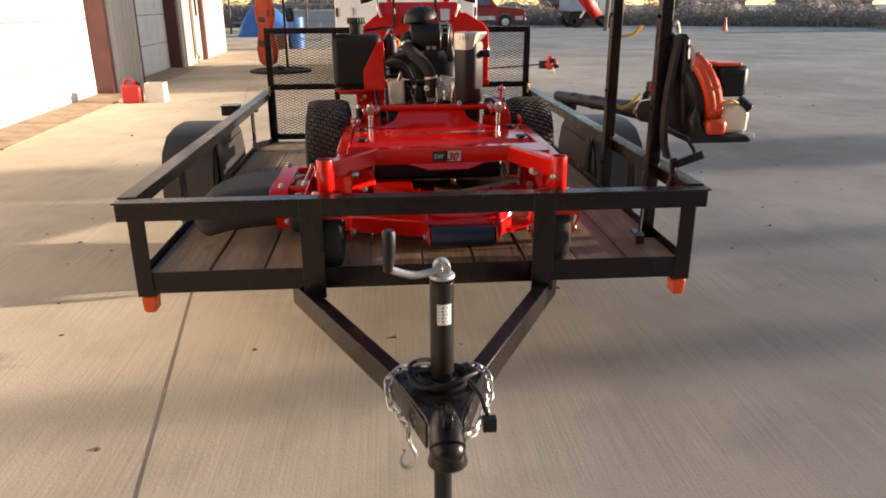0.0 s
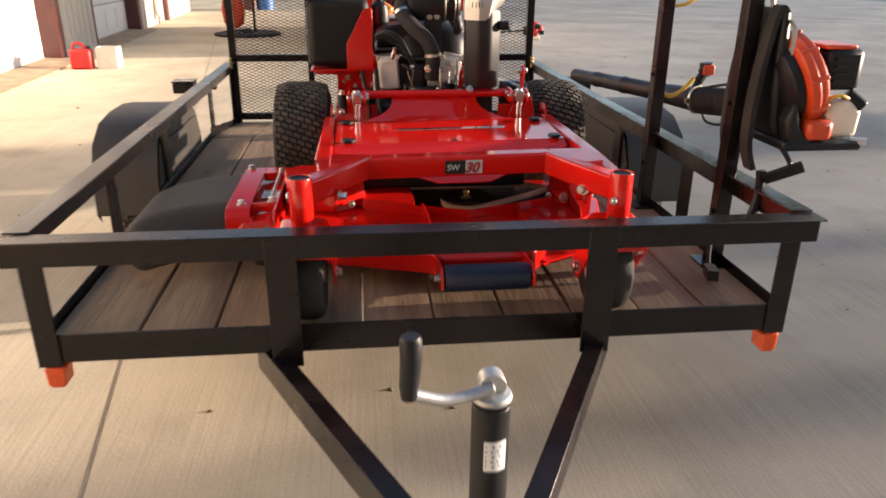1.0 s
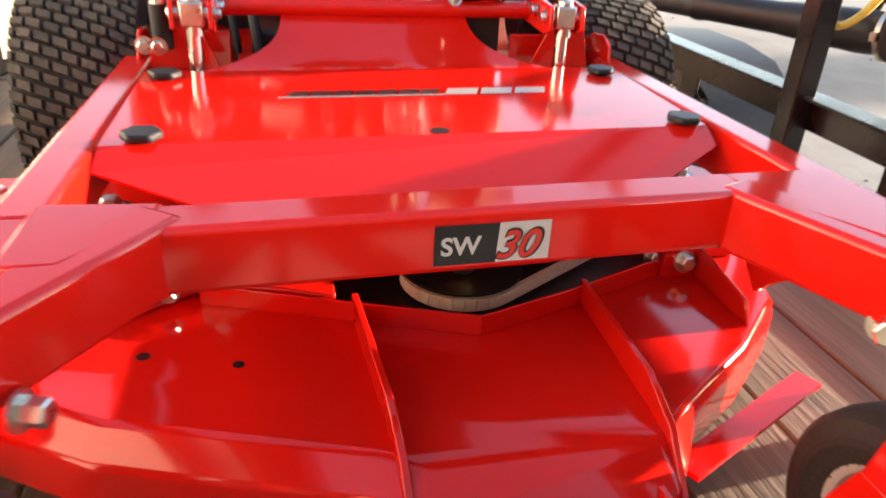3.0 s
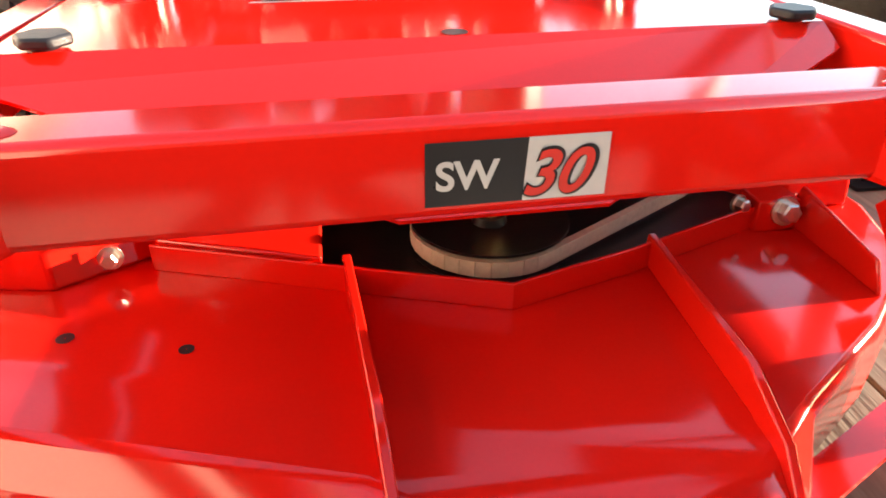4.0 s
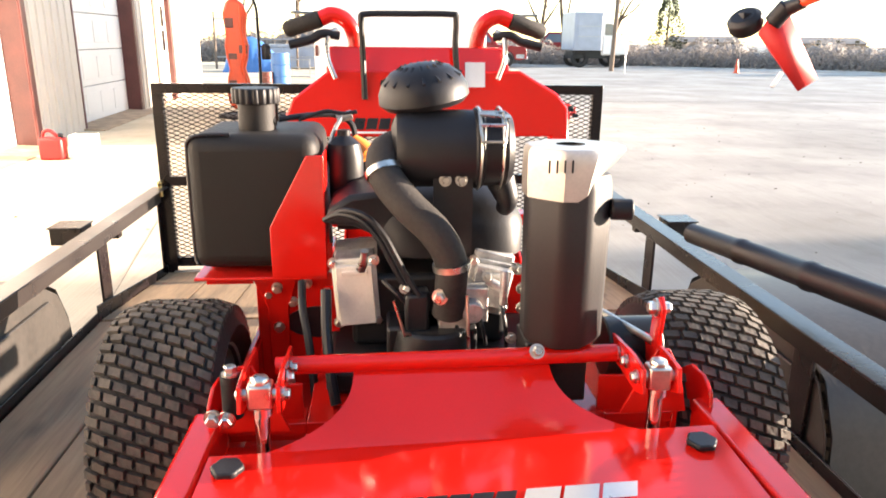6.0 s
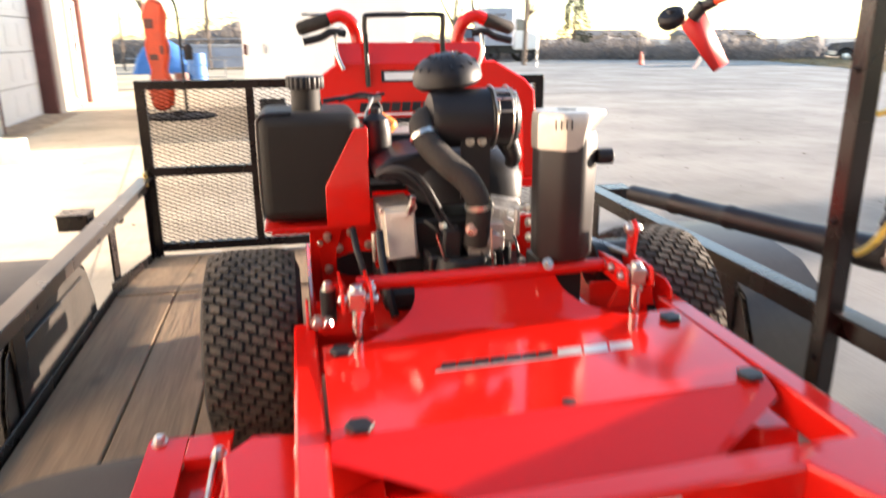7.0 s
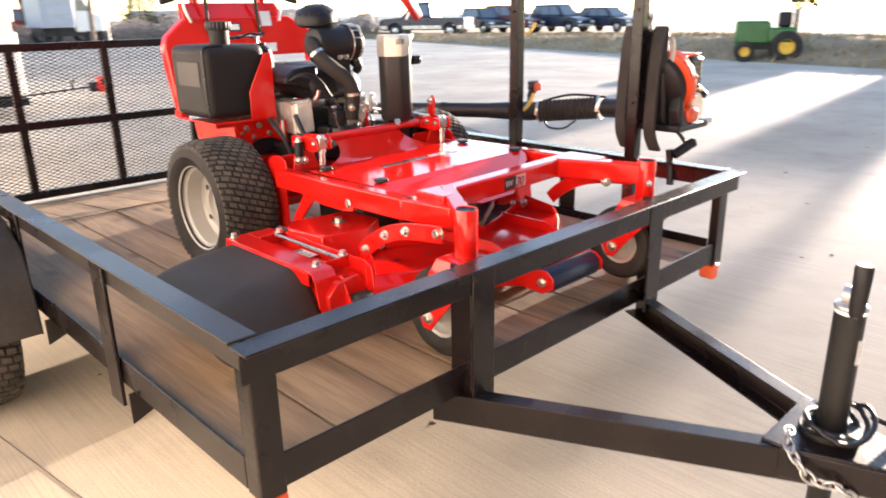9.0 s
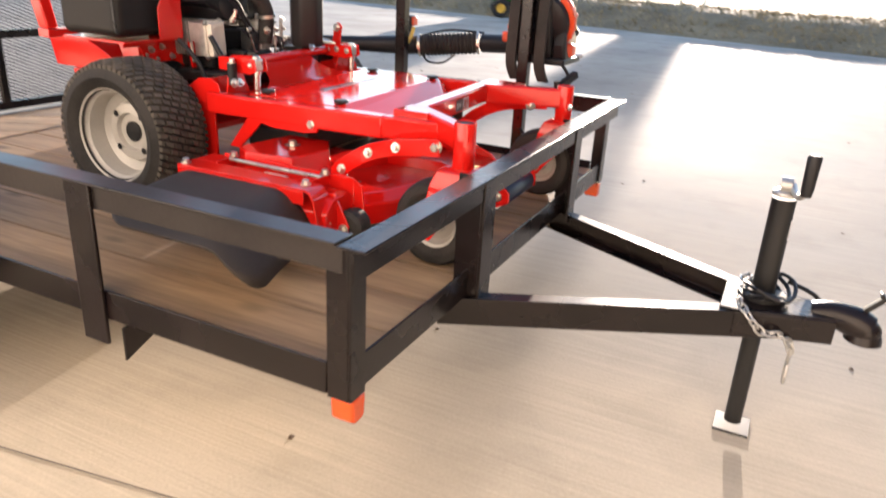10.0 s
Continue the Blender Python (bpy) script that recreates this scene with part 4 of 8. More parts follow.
    # braces under the left and right rails
    for x in (-0.285, 0.525):
        s = Shape()
        s.prism([(0.90, 0.655), (0.86, 0.655), (0.775, 0.742), (0.72, 0.735), (0.62, 0.735), (0.575, 0.742), (0.570, 0.768), (0.60, 0.785), (0.80, 0.785)], "x", x - 0.005, x + 0.005)
        part("brace", s, RED, MW, bevel=0.0015)
        bolt(MW, (x - math.copysign(0.005, x), 0.595, 0.762) if x < 0 else (x + 0.005, 0.595, 0.762), (-1 if x < 0 else 1, 0, 0), 0.014)
    # rear engine platform and inner wheel plates
    s = Shape()
    s.box(-0.125, 0.345, 0.985, 1.78, 0.765, 0.785)
    s.box(-0.255, -0.245, 0.985, 1.60, 0.60, 0.80)
    s.box(0.455, 0.465, 0.985, 1.60, 0.60, 0.80)
    s.box(-0.245, -0.125, 0.985, 1.035, 0.765, 0.785)
    s.box(0.345, 0.455, 0.985, 1.035, 0.765, 0.785)
    s.box(-0.245, 0.455, 0.885, 0.985, 0.742, 0.748)
    part("engine_platform", s, RED, MW, bevel=0.002)
    for x0, x1 in ((-0.245, -0.13), (0.335, 0.46)):
        part("platform_wall", Shape().box(x0, x1, 0.998, 1.004, 0.748, 0.845), RED, MW, bevel=0.0015)
    s = Shape()
    s.tube([(-0.165, 0.978, 0.886), (0.375, 0.995, 0.886)], 0.014, 16)
    part("cross_tube", s, RED, MW)
    # lift links: bright rods with clevis blocks
    for x, y in ((-0.172, 0.882), (0.390, 0.903)):
        sx = -1 if x < 0 else 1
        s = Shape()
        s.tube([(x, y, 0.795), (x, y, 0.868)], 0.0105, 14)
        s.tube([(x + 0.002, y, 0.86), (x + 0.002, y, 0.875)], 0.013, 12)
        part("lift_rod", s, CHROME, MW)
        s = Shape()
        s.box(x - 0.017, x + 0.017, y - 0.014, y + 0.014, 0.872, 0.908)
        s.tube([(x - 0.034, y, 0.890), (x + 0.034, y, 0.890)], 0.008, 12)
        s.lathe([(0.014, 0.908), (0.014, 0.916), (0.0005, 0.918)], Matrix.Translation((x, y, 0)), 6)
        part("clevis", s, ZINC, MW, bevel=0.004)
        for dx in (-0.026, 0.026):
            s = Shape()
            s.prism([(y - 0.022, 0.872), (y + 0.005, 0.862), (y + 0.125, 0.868), (y + 0.125, 0.905), (y + 0.03, 0.912), (y - 0.015, 0.908)], "x", x + dx - 0.003, x + dx + 0.003)
            part("link_plate", s, RED, MW, bevel=0.001)
        for dy, dz in ((0.0, 0.890), (0.045, 0.893), (0.085, 0.889)):
            bolt(MW, (x - sx * 0.030, y + dy, dz), (-sx, 0, 0), 0.007, 0.008)
        s = Shape()
        s.prism([(x - sx * 0.03, 0.80), (x + sx * 0.075, 0.80), (x + sx * 0.06, 0.87), (x + sx * 0.04, 0.905), (x + sx * 0.02, 0.905)], "y", y + 0.055, y + 0.061)
        part("link_bracket", s, RED, MW, bevel=0.001)
    s = Shape()
    s.tube([(-0.222, 0.935, 0.83), (-0.222, 0.935, 0.895)], 0.015, 14)
    part("rubber_bush", s, BLACK_PLASTIC, MW)
    bolt(MW, (-0.222, 0.935, 0.895), (0, 0, 1), 0.009)
    bolt(MW, (-0.245, 0.91, 0.84), (0, -1, 0), 0.009)
    bolt(MW, (-0.225, 0.905, 0.84), (0, -1, 0), 0.009, mat=CHROME)
    # red hand lever on the far side
    s = Shape()
    s.prism([(0.955, 0.83), (1.01, 0.83), (1.0, 0.93), (0.995, 0.975), (0.975, 0.985), (0.96, 0.97), (0.968, 0.92)], "x", 0.412, 0.419)
    part("lever", s, RED, MW, bevel=0.0015)
    bolt(MW, (0.419, 0.982, 0.965), (1, 0, 0), 0.009)
    bolt(MW, (0.412, 0.982, 0.965), (-1, 0, 0), 0.010)
    s = Shape()
    s.tube([(0.355, 1.06, 0.868), (0.445, 1.06, 0.868)], 0.05, 24)
    s.tube([(0.38, 1.03, 0.885), (0.40, 0.99, 0.86)], 0.012, 10)
    part("drive_pulley", s, BLACK_SATIN, MW, bevel=0.003)
    s = Shape()
    s.tube([(0.30, 1.22, 0.93), (0.415, 0.99, 0.905)], 0.006, 10)
    part("control_rod", s, ZINC, MW)


def build_casters():
    for x, y in ((-0.311, 0.102), (0.477, 0.085)):
        sx = -1 if x < 0 else 1
        c = part("caster", Shape().lathe([(0.0255, 0.837), (0.0275, 0.841), (0.0288, 0.838), (0.0288, 0.722), (0.026, 0.712), (0.0005, 0.712)], Matrix.Translation((x, y, 0)), 32), RED, MW, "red caster post with fork and wheel")
        part("post_cap", Shape().lathe([(0.026, 0.838), (0.022, 0.836), (0.0005, 0.836)], Matrix.Translation((x, y, 0)), 28), BLACK_PLASTIC, c)
        w, yc = 0.074, y + 0.060
        # fork: a hipped crown that spreads into two side plates
        s = Shape()
        rings = [(0.044, y - 0.036, y + 0.044, 0.722), (0.054, y - 0.040, y + 0.052, 0.717), (0.070, y - 0.043, y + 0.062, 0.684), (w, y - 0.044, y + 0.068, 0.645)]
        vs = [q for hw, ya, yb, z in rings for q in ((x - hw, ya, z), (x + hw, ya, z), (x + hw, yb, z), (x - hw, yb, z))]
        vs += [(px, py, z - 0.007) for px, py, z in vs[4:12]] + [(x + (px - x) * 0.9, py, pz) for px, py, pz in vs[12:16]]
        fs = [(0, 1, 2, 3)] + [(4 * i + k, 4 * i + (k + 1) % 4, 4 * i + 4 + (k + 1) % 4, 4 * i + 4 + k) for i in range(3) for k in range(4)]
        fs += [(16 + k, 16 + (k + 1) % 4, 20 + (k + 1) % 4, 20 + k) for k in range(4)] + [(20 + k, 20 + (k + 1) % 4, 24 + (k + 1) % 4, 24 + k) for k in range(4)]
        fs += [(12 + k, 12 + (k + 1) % 4, 24 + (k + 1) % 4, 24 + k) for k in range(4)] + [(19, 18, 17, 16)]
        s.add(vs, fs)
        part("fork", s, RED, c, bevel=0.004)
        for q in (-1, 1):
            s = Shape()
            s.prism([(y - 0.044, 0.648), (y + 0.068, 0.648), (yc + 0.040, 0.570), (yc + 0.020, 0.532), (yc - 0.006, 0.532), (yc - 0.034, 0.570)], "x", x + q * (w - 0.0035) - 0.0035, x + q * (w - 0.0035) + 0.0035)
            part("fork_leg", s, RED, c, bevel=0.0015)
        R = 0.119
        m = Matrix.Translation((x, yc, DECK + R)) @ AX
        part("tyre", Shape().lathe(tyre_profile(R, 0.094, 0.062), m, 44), RUBBER, c)
        s = Shape()
        for o in (-1, 1):
            s.lathe([(0.058, o * 0.032), (0.066, o * 0.036), (0.064, o * 0.028), (0.050, o * 0.014), (0.028, o * 0.016), (0.024, o * 0.044), (0.0005, o * 0.044)], m, 28)
        part("rim", s, RIM, c)
        bolt(c, (x - w, yc, DECK + R), (-1, 0, 0), 0.012)
        bolt(c, (x + w, yc, DECK + R), (1, 0, 0), 0.012)
        s = Shape()
        s.tube([(x + 0.02, y - 0.03, 0.712), (x + 0.03, y - 0.045, 0.709)], 0.006, 10)
        part("grease_nipple", s, ZINC, c)
        # through bolts in the arm
        if sx < 0:
            bolt(MW, (-0.222, 0.180, 0.768), (1, -0.3, 0), 0.010, 0.018)
            bolt(MW, (-0.336, 0.170, 0.771), (-1, 0, 0), 0.012, 0.014)
        else:
            bolt(MW, (0.415, 0.186, 0.770), (-0.7, -0.7, 0), 0.012, 0.018)
            bolt(MW, (0.452, 0.060, 0.775), (0, -1, 0), 0.007, 0.008)


def build_cutting_deck():
    Z = 0.596
    outline = [(-0.42, 0.80), (-0.42, 0.50), (-0.33, 0.425), (-0.24, 0.375), (0.020, 0.290), (0.055, 0.262), (0.285, 0.262), (0.315, 0.290), (0.36, 0.325), (0.47, 0.402), (0.575, 0.50), (0.61, 0.62), (0.60, 0.78), (0.50, 0.86), (-0.32, 0.86)]
    low = [(-0.43, 0.80), (-0.43, 0.49), (-0.35, 0.405), (-0.25, 0.345), (0.012, 0.258), (0.05, 0.215), (0.290, 0.215), (0.325, 0.262), (0.363, 0.321), (0.473, 0.398), (0.579, 0.495), (0.615, 0.62), (0.615, 0.79), (0.51, 0.875), (-0.33, 0.875)]
    n = len(outline)
    s = Shape()
    vs = [(x, y, Z) for x, y in outline] + [(x, y, Z - 0.028) for x, y in low] + [(x, y, 0.508) for x, y in low]
    s.add(vs, [tuple(range(n))] + [(i, (i + 1) % n, n + (i + 1) % n, n + i) for i in range(n)] + [(n + i, n + (i + 1) % n, 2 * n + (i + 1) % n, 2 * n + i) for i in range(n)] + [tuple(range(3 * n - 1, 2 * n - 1, -1))])
    dk = part("cutting_deck", s, RED, MW, "red stamped steel cutting deck", bevel=0.005)
    # ribs that run over the front
    for x0, x1 in ((0.018, 0.040), (0.312, 0.300)):
        s = Shape()
        prof = [(0.535, Z), (0.530, Z + 0.032), (0.330, Z + 0.034), (0.268, Z + 0.012), (0.205, Z - 0.052), (0.212, Z - 0.075), (0.27, Z - 0.02), (0.31, Z)]
        vs = [(x0 + (x1 - x0) * (0.535 - y) / 0.33 + d, y, z) for d in (-0.004, 0.004) for y, z in prof]
        k = len(prof)
        s.add(vs, [tuple(range(k)), tuple(range(2 * k - 1, k - 1, -1))] + [(i, (i + 1) % k, k + (i + 1) % k, k + i) for i in range(k)])
        part("rib", s, RED, dk, bevel=0.0015)
    # bent lip in front of the belt
    path = [(-0.165, 0.580), (-0.08, 0.551), (0.020, 0.514), (0.160, 0.466), (0.290, 0.512), (0.450, 0.580), (0.515, 0.605)]
    s, k = Shape(), len(path)
    s.add([(x, y + dy, Z + dz) for dy, dz in ((0, 0), (0, 0.027), (0.004, 0.027), (0.004, 0)) for x, y in path],
          [(a * k + i, a * k + i + 1, (a + 1) % 4 * k + i + 1, (a + 1) % 4 * k + i) for a in range(4) for i in range(k - 1)] + [(0, k, 2 * k, 3 * k), (k - 1, 4 * k - 1, 3 * k - 1, 2 * k - 1)])
    part("belt_lip", s, RED, dk, bevel=0.001)
    # thin black sheet over the red deck top behind the lip
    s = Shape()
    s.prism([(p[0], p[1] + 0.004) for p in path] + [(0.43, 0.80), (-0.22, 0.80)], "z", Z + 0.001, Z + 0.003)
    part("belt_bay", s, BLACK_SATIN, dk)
    s = Shape()
    s.prism([(-0.160, 0.586), (-0.08, 0.559), (-0.004, 0.531), (-0.004, 0.80), (-0.215, 0.80)], "z", Z + 0.004, Z + 0.030)
    part("deck_step", s, RED, dk, bevel=0.003)
    s = Shape()
    m = Matrix.Translation((0.163, 0.585, Z))
    s.lathe([(0.0005, 0.036), (0.016, 0.036), (0.018, 0.028), (0.074, 0.030), (0.080, 0.033), (0.080, 0.030), (0.066, 0.027), (0.066, 0.008), (0.082, 0.005), (0.080, 0.002), (0.02, 0.004)], m, 40)
    part("pulley", s, BLACK_SATIN, dk)
    s = Shape()
    s.tube([(0.163, 0.585, Z + 0.036), (0.163, 0.585, Z + 0.052)], 0.010, 10)
    part("pulley_bolt", s, BRASS, dk)
    s = Shape()
    loop = [(0.163 + 0.076 * math.cos(radians(a)), 0.585 + 0.076 * math.sin(radians(a))) for a in range(150, 315, 11)]
    loop += [(0.40, 0.650), (0.46, 0.70), (0.40, 0.75), (-0.05, 0.75)]
    for (a, b) in zip(loop, loop[1:]):
        s.bar((*a, Z + 0.0175), (*b, Z + 0.0175), 0.008, 0.016)
    part("belt", s, BELT, dk, "pale drive belt")
    for x, y, r in ((-0.216, 0.477, 0.0075), (-0.115, 0.448, 0.0065)):
        s = Shape()
        s.lathe([(0.0005, 0.0007), (r, 0.0007)], Matrix.Translation((x, y, Z)), 16)
        part("hole", s, LABEL_BLACK, dk)
    bolt(dk, (-0.198, 0.572, Z + 0.022), (0.1, -1, 0.1), 0.008)
    bolt(dk, (0.430, 0.585, Z + 0.03), (0.3, -1, 0.1), 0.007)
    bolt(dk, (0.478, 0.572, Z + 0.024), (0, -1, 0.2), 0.011, 0.014)
    s = Shape()
    s.box(0.447, 0.495, 0.572, 0.61, Z, Z + 0.036)
    s.prism([(0.44, Z), (0.455, Z + 0.03), (0.58, Z + 0.048), (0.60, Z)], "x", 0.497, 0.502)
    part("lift_lug", s, RED, dk, bevel=0.002)
    # raised spindle housings
    for ol, cx, cy in (([(-0.415, 0.73), (-0.395, 0.585), (-0.25, 0.560), (-0.16, 0.62), (-0.17, 0.76), (-0.37, 0.79)], -0.270, 0.676),
                       ([(0.60, 0.74), (0.585, 0.625), (0.51, 0.625), (0.46, 0.68), (0.47, 0.79), (0.56, 0.80)], 0.535, 0.72)):
        s = Shape()
        c = Vector((sum(p[0] for p in ol) / 6, sum(p[1] for p in ol) / 6))
        vs = [(x + (x - c.x) * 0.07, y + (y - c.y) * 0.07, Z) for x, y in ol] + [(x, y, Z + 0.092) for x, y in ol]
        s.add(vs, [(5, 4, 3, 2, 1, 0), tuple(range(6, 12))] + [(i, (i + 1) % 6, 6 + (i + 1) % 6, 6 + i) for i in range(6)])
        hs = part("spindle_housing", s, RED, dk, bevel=0.004)
        s = Shape()
        s.lathe([(0.0005, 0.0006), (0.024, 0.0006)], Matrix.Translation((cx, cy, Z + 0.092)), 22)
        part("opening", s, LABEL_BLACK, hs)
        bolt(hs, (cx, cy, Z + 0.090), (0, 0, 1), 0.013, 0.014)
    bolt(dk, (-0.36, 0.60, Z + 0.03), (-1, -0.2, 0), 0.007)
    # lift arm with a row of bolts beside the caster
    s = Shape()
    pts = [(0.478, 0.648), (0.440, 0.684), (0.370, 0.726), (0.285, 0.752), (0.160, 0.768)]
    mid = smooth_path([(0, a, b) for a, b in pts], 5)
    up, dn = [], []
    for i, p in enumerate(mid):
        d = (mid[min(i + 1, len(mid) - 1)] - mid[max(i - 1, 0)]).normalized()
        nrm = Vector((0, d.z, -d.y))
        up.append((p.y + nrm.y * 0.022, p.z + nrm.z * 0.022))
        dn.append((p.y - nrm.y * 0.022, p.z - nrm.z * 0.022))
    for x in (-0.336, 0.515):
        s = Shape()
        s.prism(up + dn[::-1], "x", x - 0.005, x + 0.005)
        la = part("lift_arm", s, RED, MW, bevel=0.0015)
        q = -1 if x < 0 else 1
        for y, z in ((0.455, 0.668), (0.370, 0.726), (0.286, 0.753)):
            bolt(la, (x + q * 0.005, y, z), (q, 0, 0.15), 0.009)
    s = Shape()
    s.prism([(0.43, Z), (0.50, Z), (0.492, Z + 0.062), (0.455, Z + 0.075), (0.44, Z + 0.05)], "x", -0.338, -0.330)
    part("arm_lug", s, RED, dk, bevel=0.002)
    # discharge side: housing, hinge plate, rod and rubber deflector
    s = Shape()
    prof = [(-0.53, 0.52), (-0.53, 0.60), (-0.50, 0.632), (-0.43, 0.640), (-0.40, 0.61), (-0.40, 0.52)]
    s.prism([(x, z) for x, z in prof], "y", 0.375, 0.80)
    part("discharge_housing", s, RED, dk, bevel=0.004)
    s = Shape()
    s.prism([(-0.412, 0.52), (-0.406, 0.52), (-0.406, 0.672), (-0.412, 0.672)], "y", 0.37, 0.81)
    s.prism([(0.33, 0.53), (0.37, 0.53), (0.37, 0.67), (0.345, 0.655)], "x", -0.412, -0.406)
    part("side_plate", s, RED, dk, bevel=0.0015)
    s = Shape()
    s.prism([(0.424, 0.664), (0.852, 0.664), (0.852, 0.658), (0.428, 0.658), (0.414, 0.652), (0.404, 0.636), (0.392, 0.572), (0.386, 0.572), (0.398, 0.638), (0.409, 0.657)], "x", -0.552, -0.484)
    hp = part("hinge_plate", s, RED, MW, bevel=0.0015)
    for y in (0.448, 0.770):
        part("hinge_tab", Shape().box(-0.484, -0.406, y, y + 0.006, 0.640, 0.668), RED, hp, bevel=0.0015)
    part("hinge_ear", Shape().box(-0.4835, -0.406, 0.777, 0.852, 0.658, 0.664), RED, hp, bevel=0.0015)
    part("hinge_skirt", Shape().box(-0.552, -0.547, 0.430, 0.852, 0.622, 0.6575), RED, hp, bevel=0.0015)
    s = Shape()
    s.tube([(-0.432, 0.45, 0.664), (-0.432, 0.774, 0.664)], 0.0055, 10)
    part("hinge_rod", s, ZINC, hp)
    for x, y, z in ((-0.512, 0.450, 0.664), (-0.424, 0.452, 0.672), (-0.424, 0.762, 0.672), (-0.532, 0.838, 0.664)):
        bolt(hp, (x, y, z), (0, 0, 1), 0.0095)
    s = Shape()
    s.box(-0.472, -0.418, 0.578, 0.655, 0.6415, 0.6425)
    wl = part("warning_label", s, LABEL_WHITE, hp, "white warning sticker")
    s = Shape()
    for k in range(5):
        s.box(-0.466, -0.466 + 0.030 + 0.008 * (k % 2), 0.585 + 0.010 * k, 0.588 + 0.010 * k, 0.6427, 0.6431)
    s.box(-0.467, -0.424, 0.640, 0.650, 0.6427, 0.6431)
    part("print_bar", s, LABEL_BLACK, wl)
    s = Shape()
    nu, nv, rc = 26, 26, 0.075
    vs = []
    for i in range(nu + 1):
        u = math.sin(0.5 * math.pi * i / nu)
        k = max(0.0, 1 - (1 - u) * 0.31 / rc)
        cut = rc * (1 - math.sqrt(max(0.0, 1 - k * k)))
        y0, y1 = 0.402 - 0.045 * u + cut, 0.845 - 0.030 * u - cut
        for j in range(nv + 1):
            v = j / nv
            y = y0 + (y1 - y0) * v
            f = max(0.0, 1 - (y - 0.402 + 0.045 * u) / 0.125)
            g = max(0.0, 1 - (0.845 - 0.030 * u - y) / 0.05)
            z = 0.654 - 0.010 * u - 0.050 * u ** 4 - 0.125 * f ** 2.0 - 0.012 * g ** 2
            vs.append((-0.53 - 0.315 * u, y, max(z, 0.50)))
    s.add(vs, [(i * (nv + 1) + j, i * (nv + 1) + j + 1, (i + 1) * (nv + 1) + j + 1, (i + 1) * (nv + 1) + j) for i in range(nu) for j in range(nv)])
    ch = part("discharge_chute", s, CHUTE, MW, "dark grey moulded rubber discharge chute", smooth=60)
    md = ch.modifiers.new("thick", "SOLIDIFY")
    md.thickness, md.offset = 0.008, -1
    # front roller
    s = Shape()
    s.lathe([(0.0005, 0.0), (0.032, 0.0), (0.036, 0.006), (0.036, 0.220), (0.032, 0.226), (0.0005, 0.226)], Matrix.Translation((0.042, 0.132, 0.550)) @ AX, 30)
    part("roller", s, BLUE_ROLLER, MW, "dark blue anti-scalp roller")
    for x in (0.034, 0.275):
        s = Shape()
        s.prism([(0.24, 0.575), (0.12, 0.585), (0.095, 0.565), (0.095, 0.535), (0.13, 0.515), (0.24, 0.52)], "x", x - 0.004, x + 0.004)
        part("roller_bracket", s, RED, MW, bevel=0.0015)
    bolt(MW, (0.030, 0.132, 0.55), (-1, 0, 0), 0.01)
    s = Shape()
    s.lathe([(0.0005, 0.0), (0.030, 0.0), (0.040, 0.008), (0.042, 0.022), (0.042, 0.040), (0.040, 0.054), (0.030, 0.062), (0.0005, 0.062)], Matrix.Translation((-0.472, 0.352, 0.556)) @ AX, 26)
    part("side_roller", s, RUBBER, MW)
    s = Shape()
    s.prism([(0.415, 0.640), (0.385, 0.645), (0.340, 0.560), (0.345, 0.535), (0.372, 0.535), (0.415, 0.580)], "x", -0.481, -0.475)
    part("roller_bracket", s, RED, MW, bevel=0.0015)
    bolt(MW, (-0.481, 0.356, 0.552), (-1, 0, 0), 0.010)
    s = Shape()
    s.bar((0.345, 0.290, 0.524), (0.59, 0.415, 0.524), 0.034, 0.006)
    s.bar((0.352, 0.304, 0.512), (0.585, 0.427, 0.512), 0.006, 0.02)
    part("skirt_bar", s, RED, MW)


def build_clutch():
    """The dark spindle drive and clutch under the cover."""
    s = Shape()
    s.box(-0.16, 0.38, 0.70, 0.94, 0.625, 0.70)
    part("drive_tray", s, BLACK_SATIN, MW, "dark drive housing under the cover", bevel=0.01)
    for x, r in ((-0.06, 0.07), (0.11, 0.085), (0.29, 0.07)):
        s = Shape()
        s.lathe([(0.0005, 0.70), (r * .8, 0.70), (r, 0.712), (r, 0.722), (r * .82, 0.734), (r, 0.746), (r, 0.754), (r * .4, 0.758), (r * .35, 0.775), (0.0005, 0.775)], Matrix.Translation((x, 0.80, 0)), 28)
        part("pulley", s, BLACK_SATIN, MW)


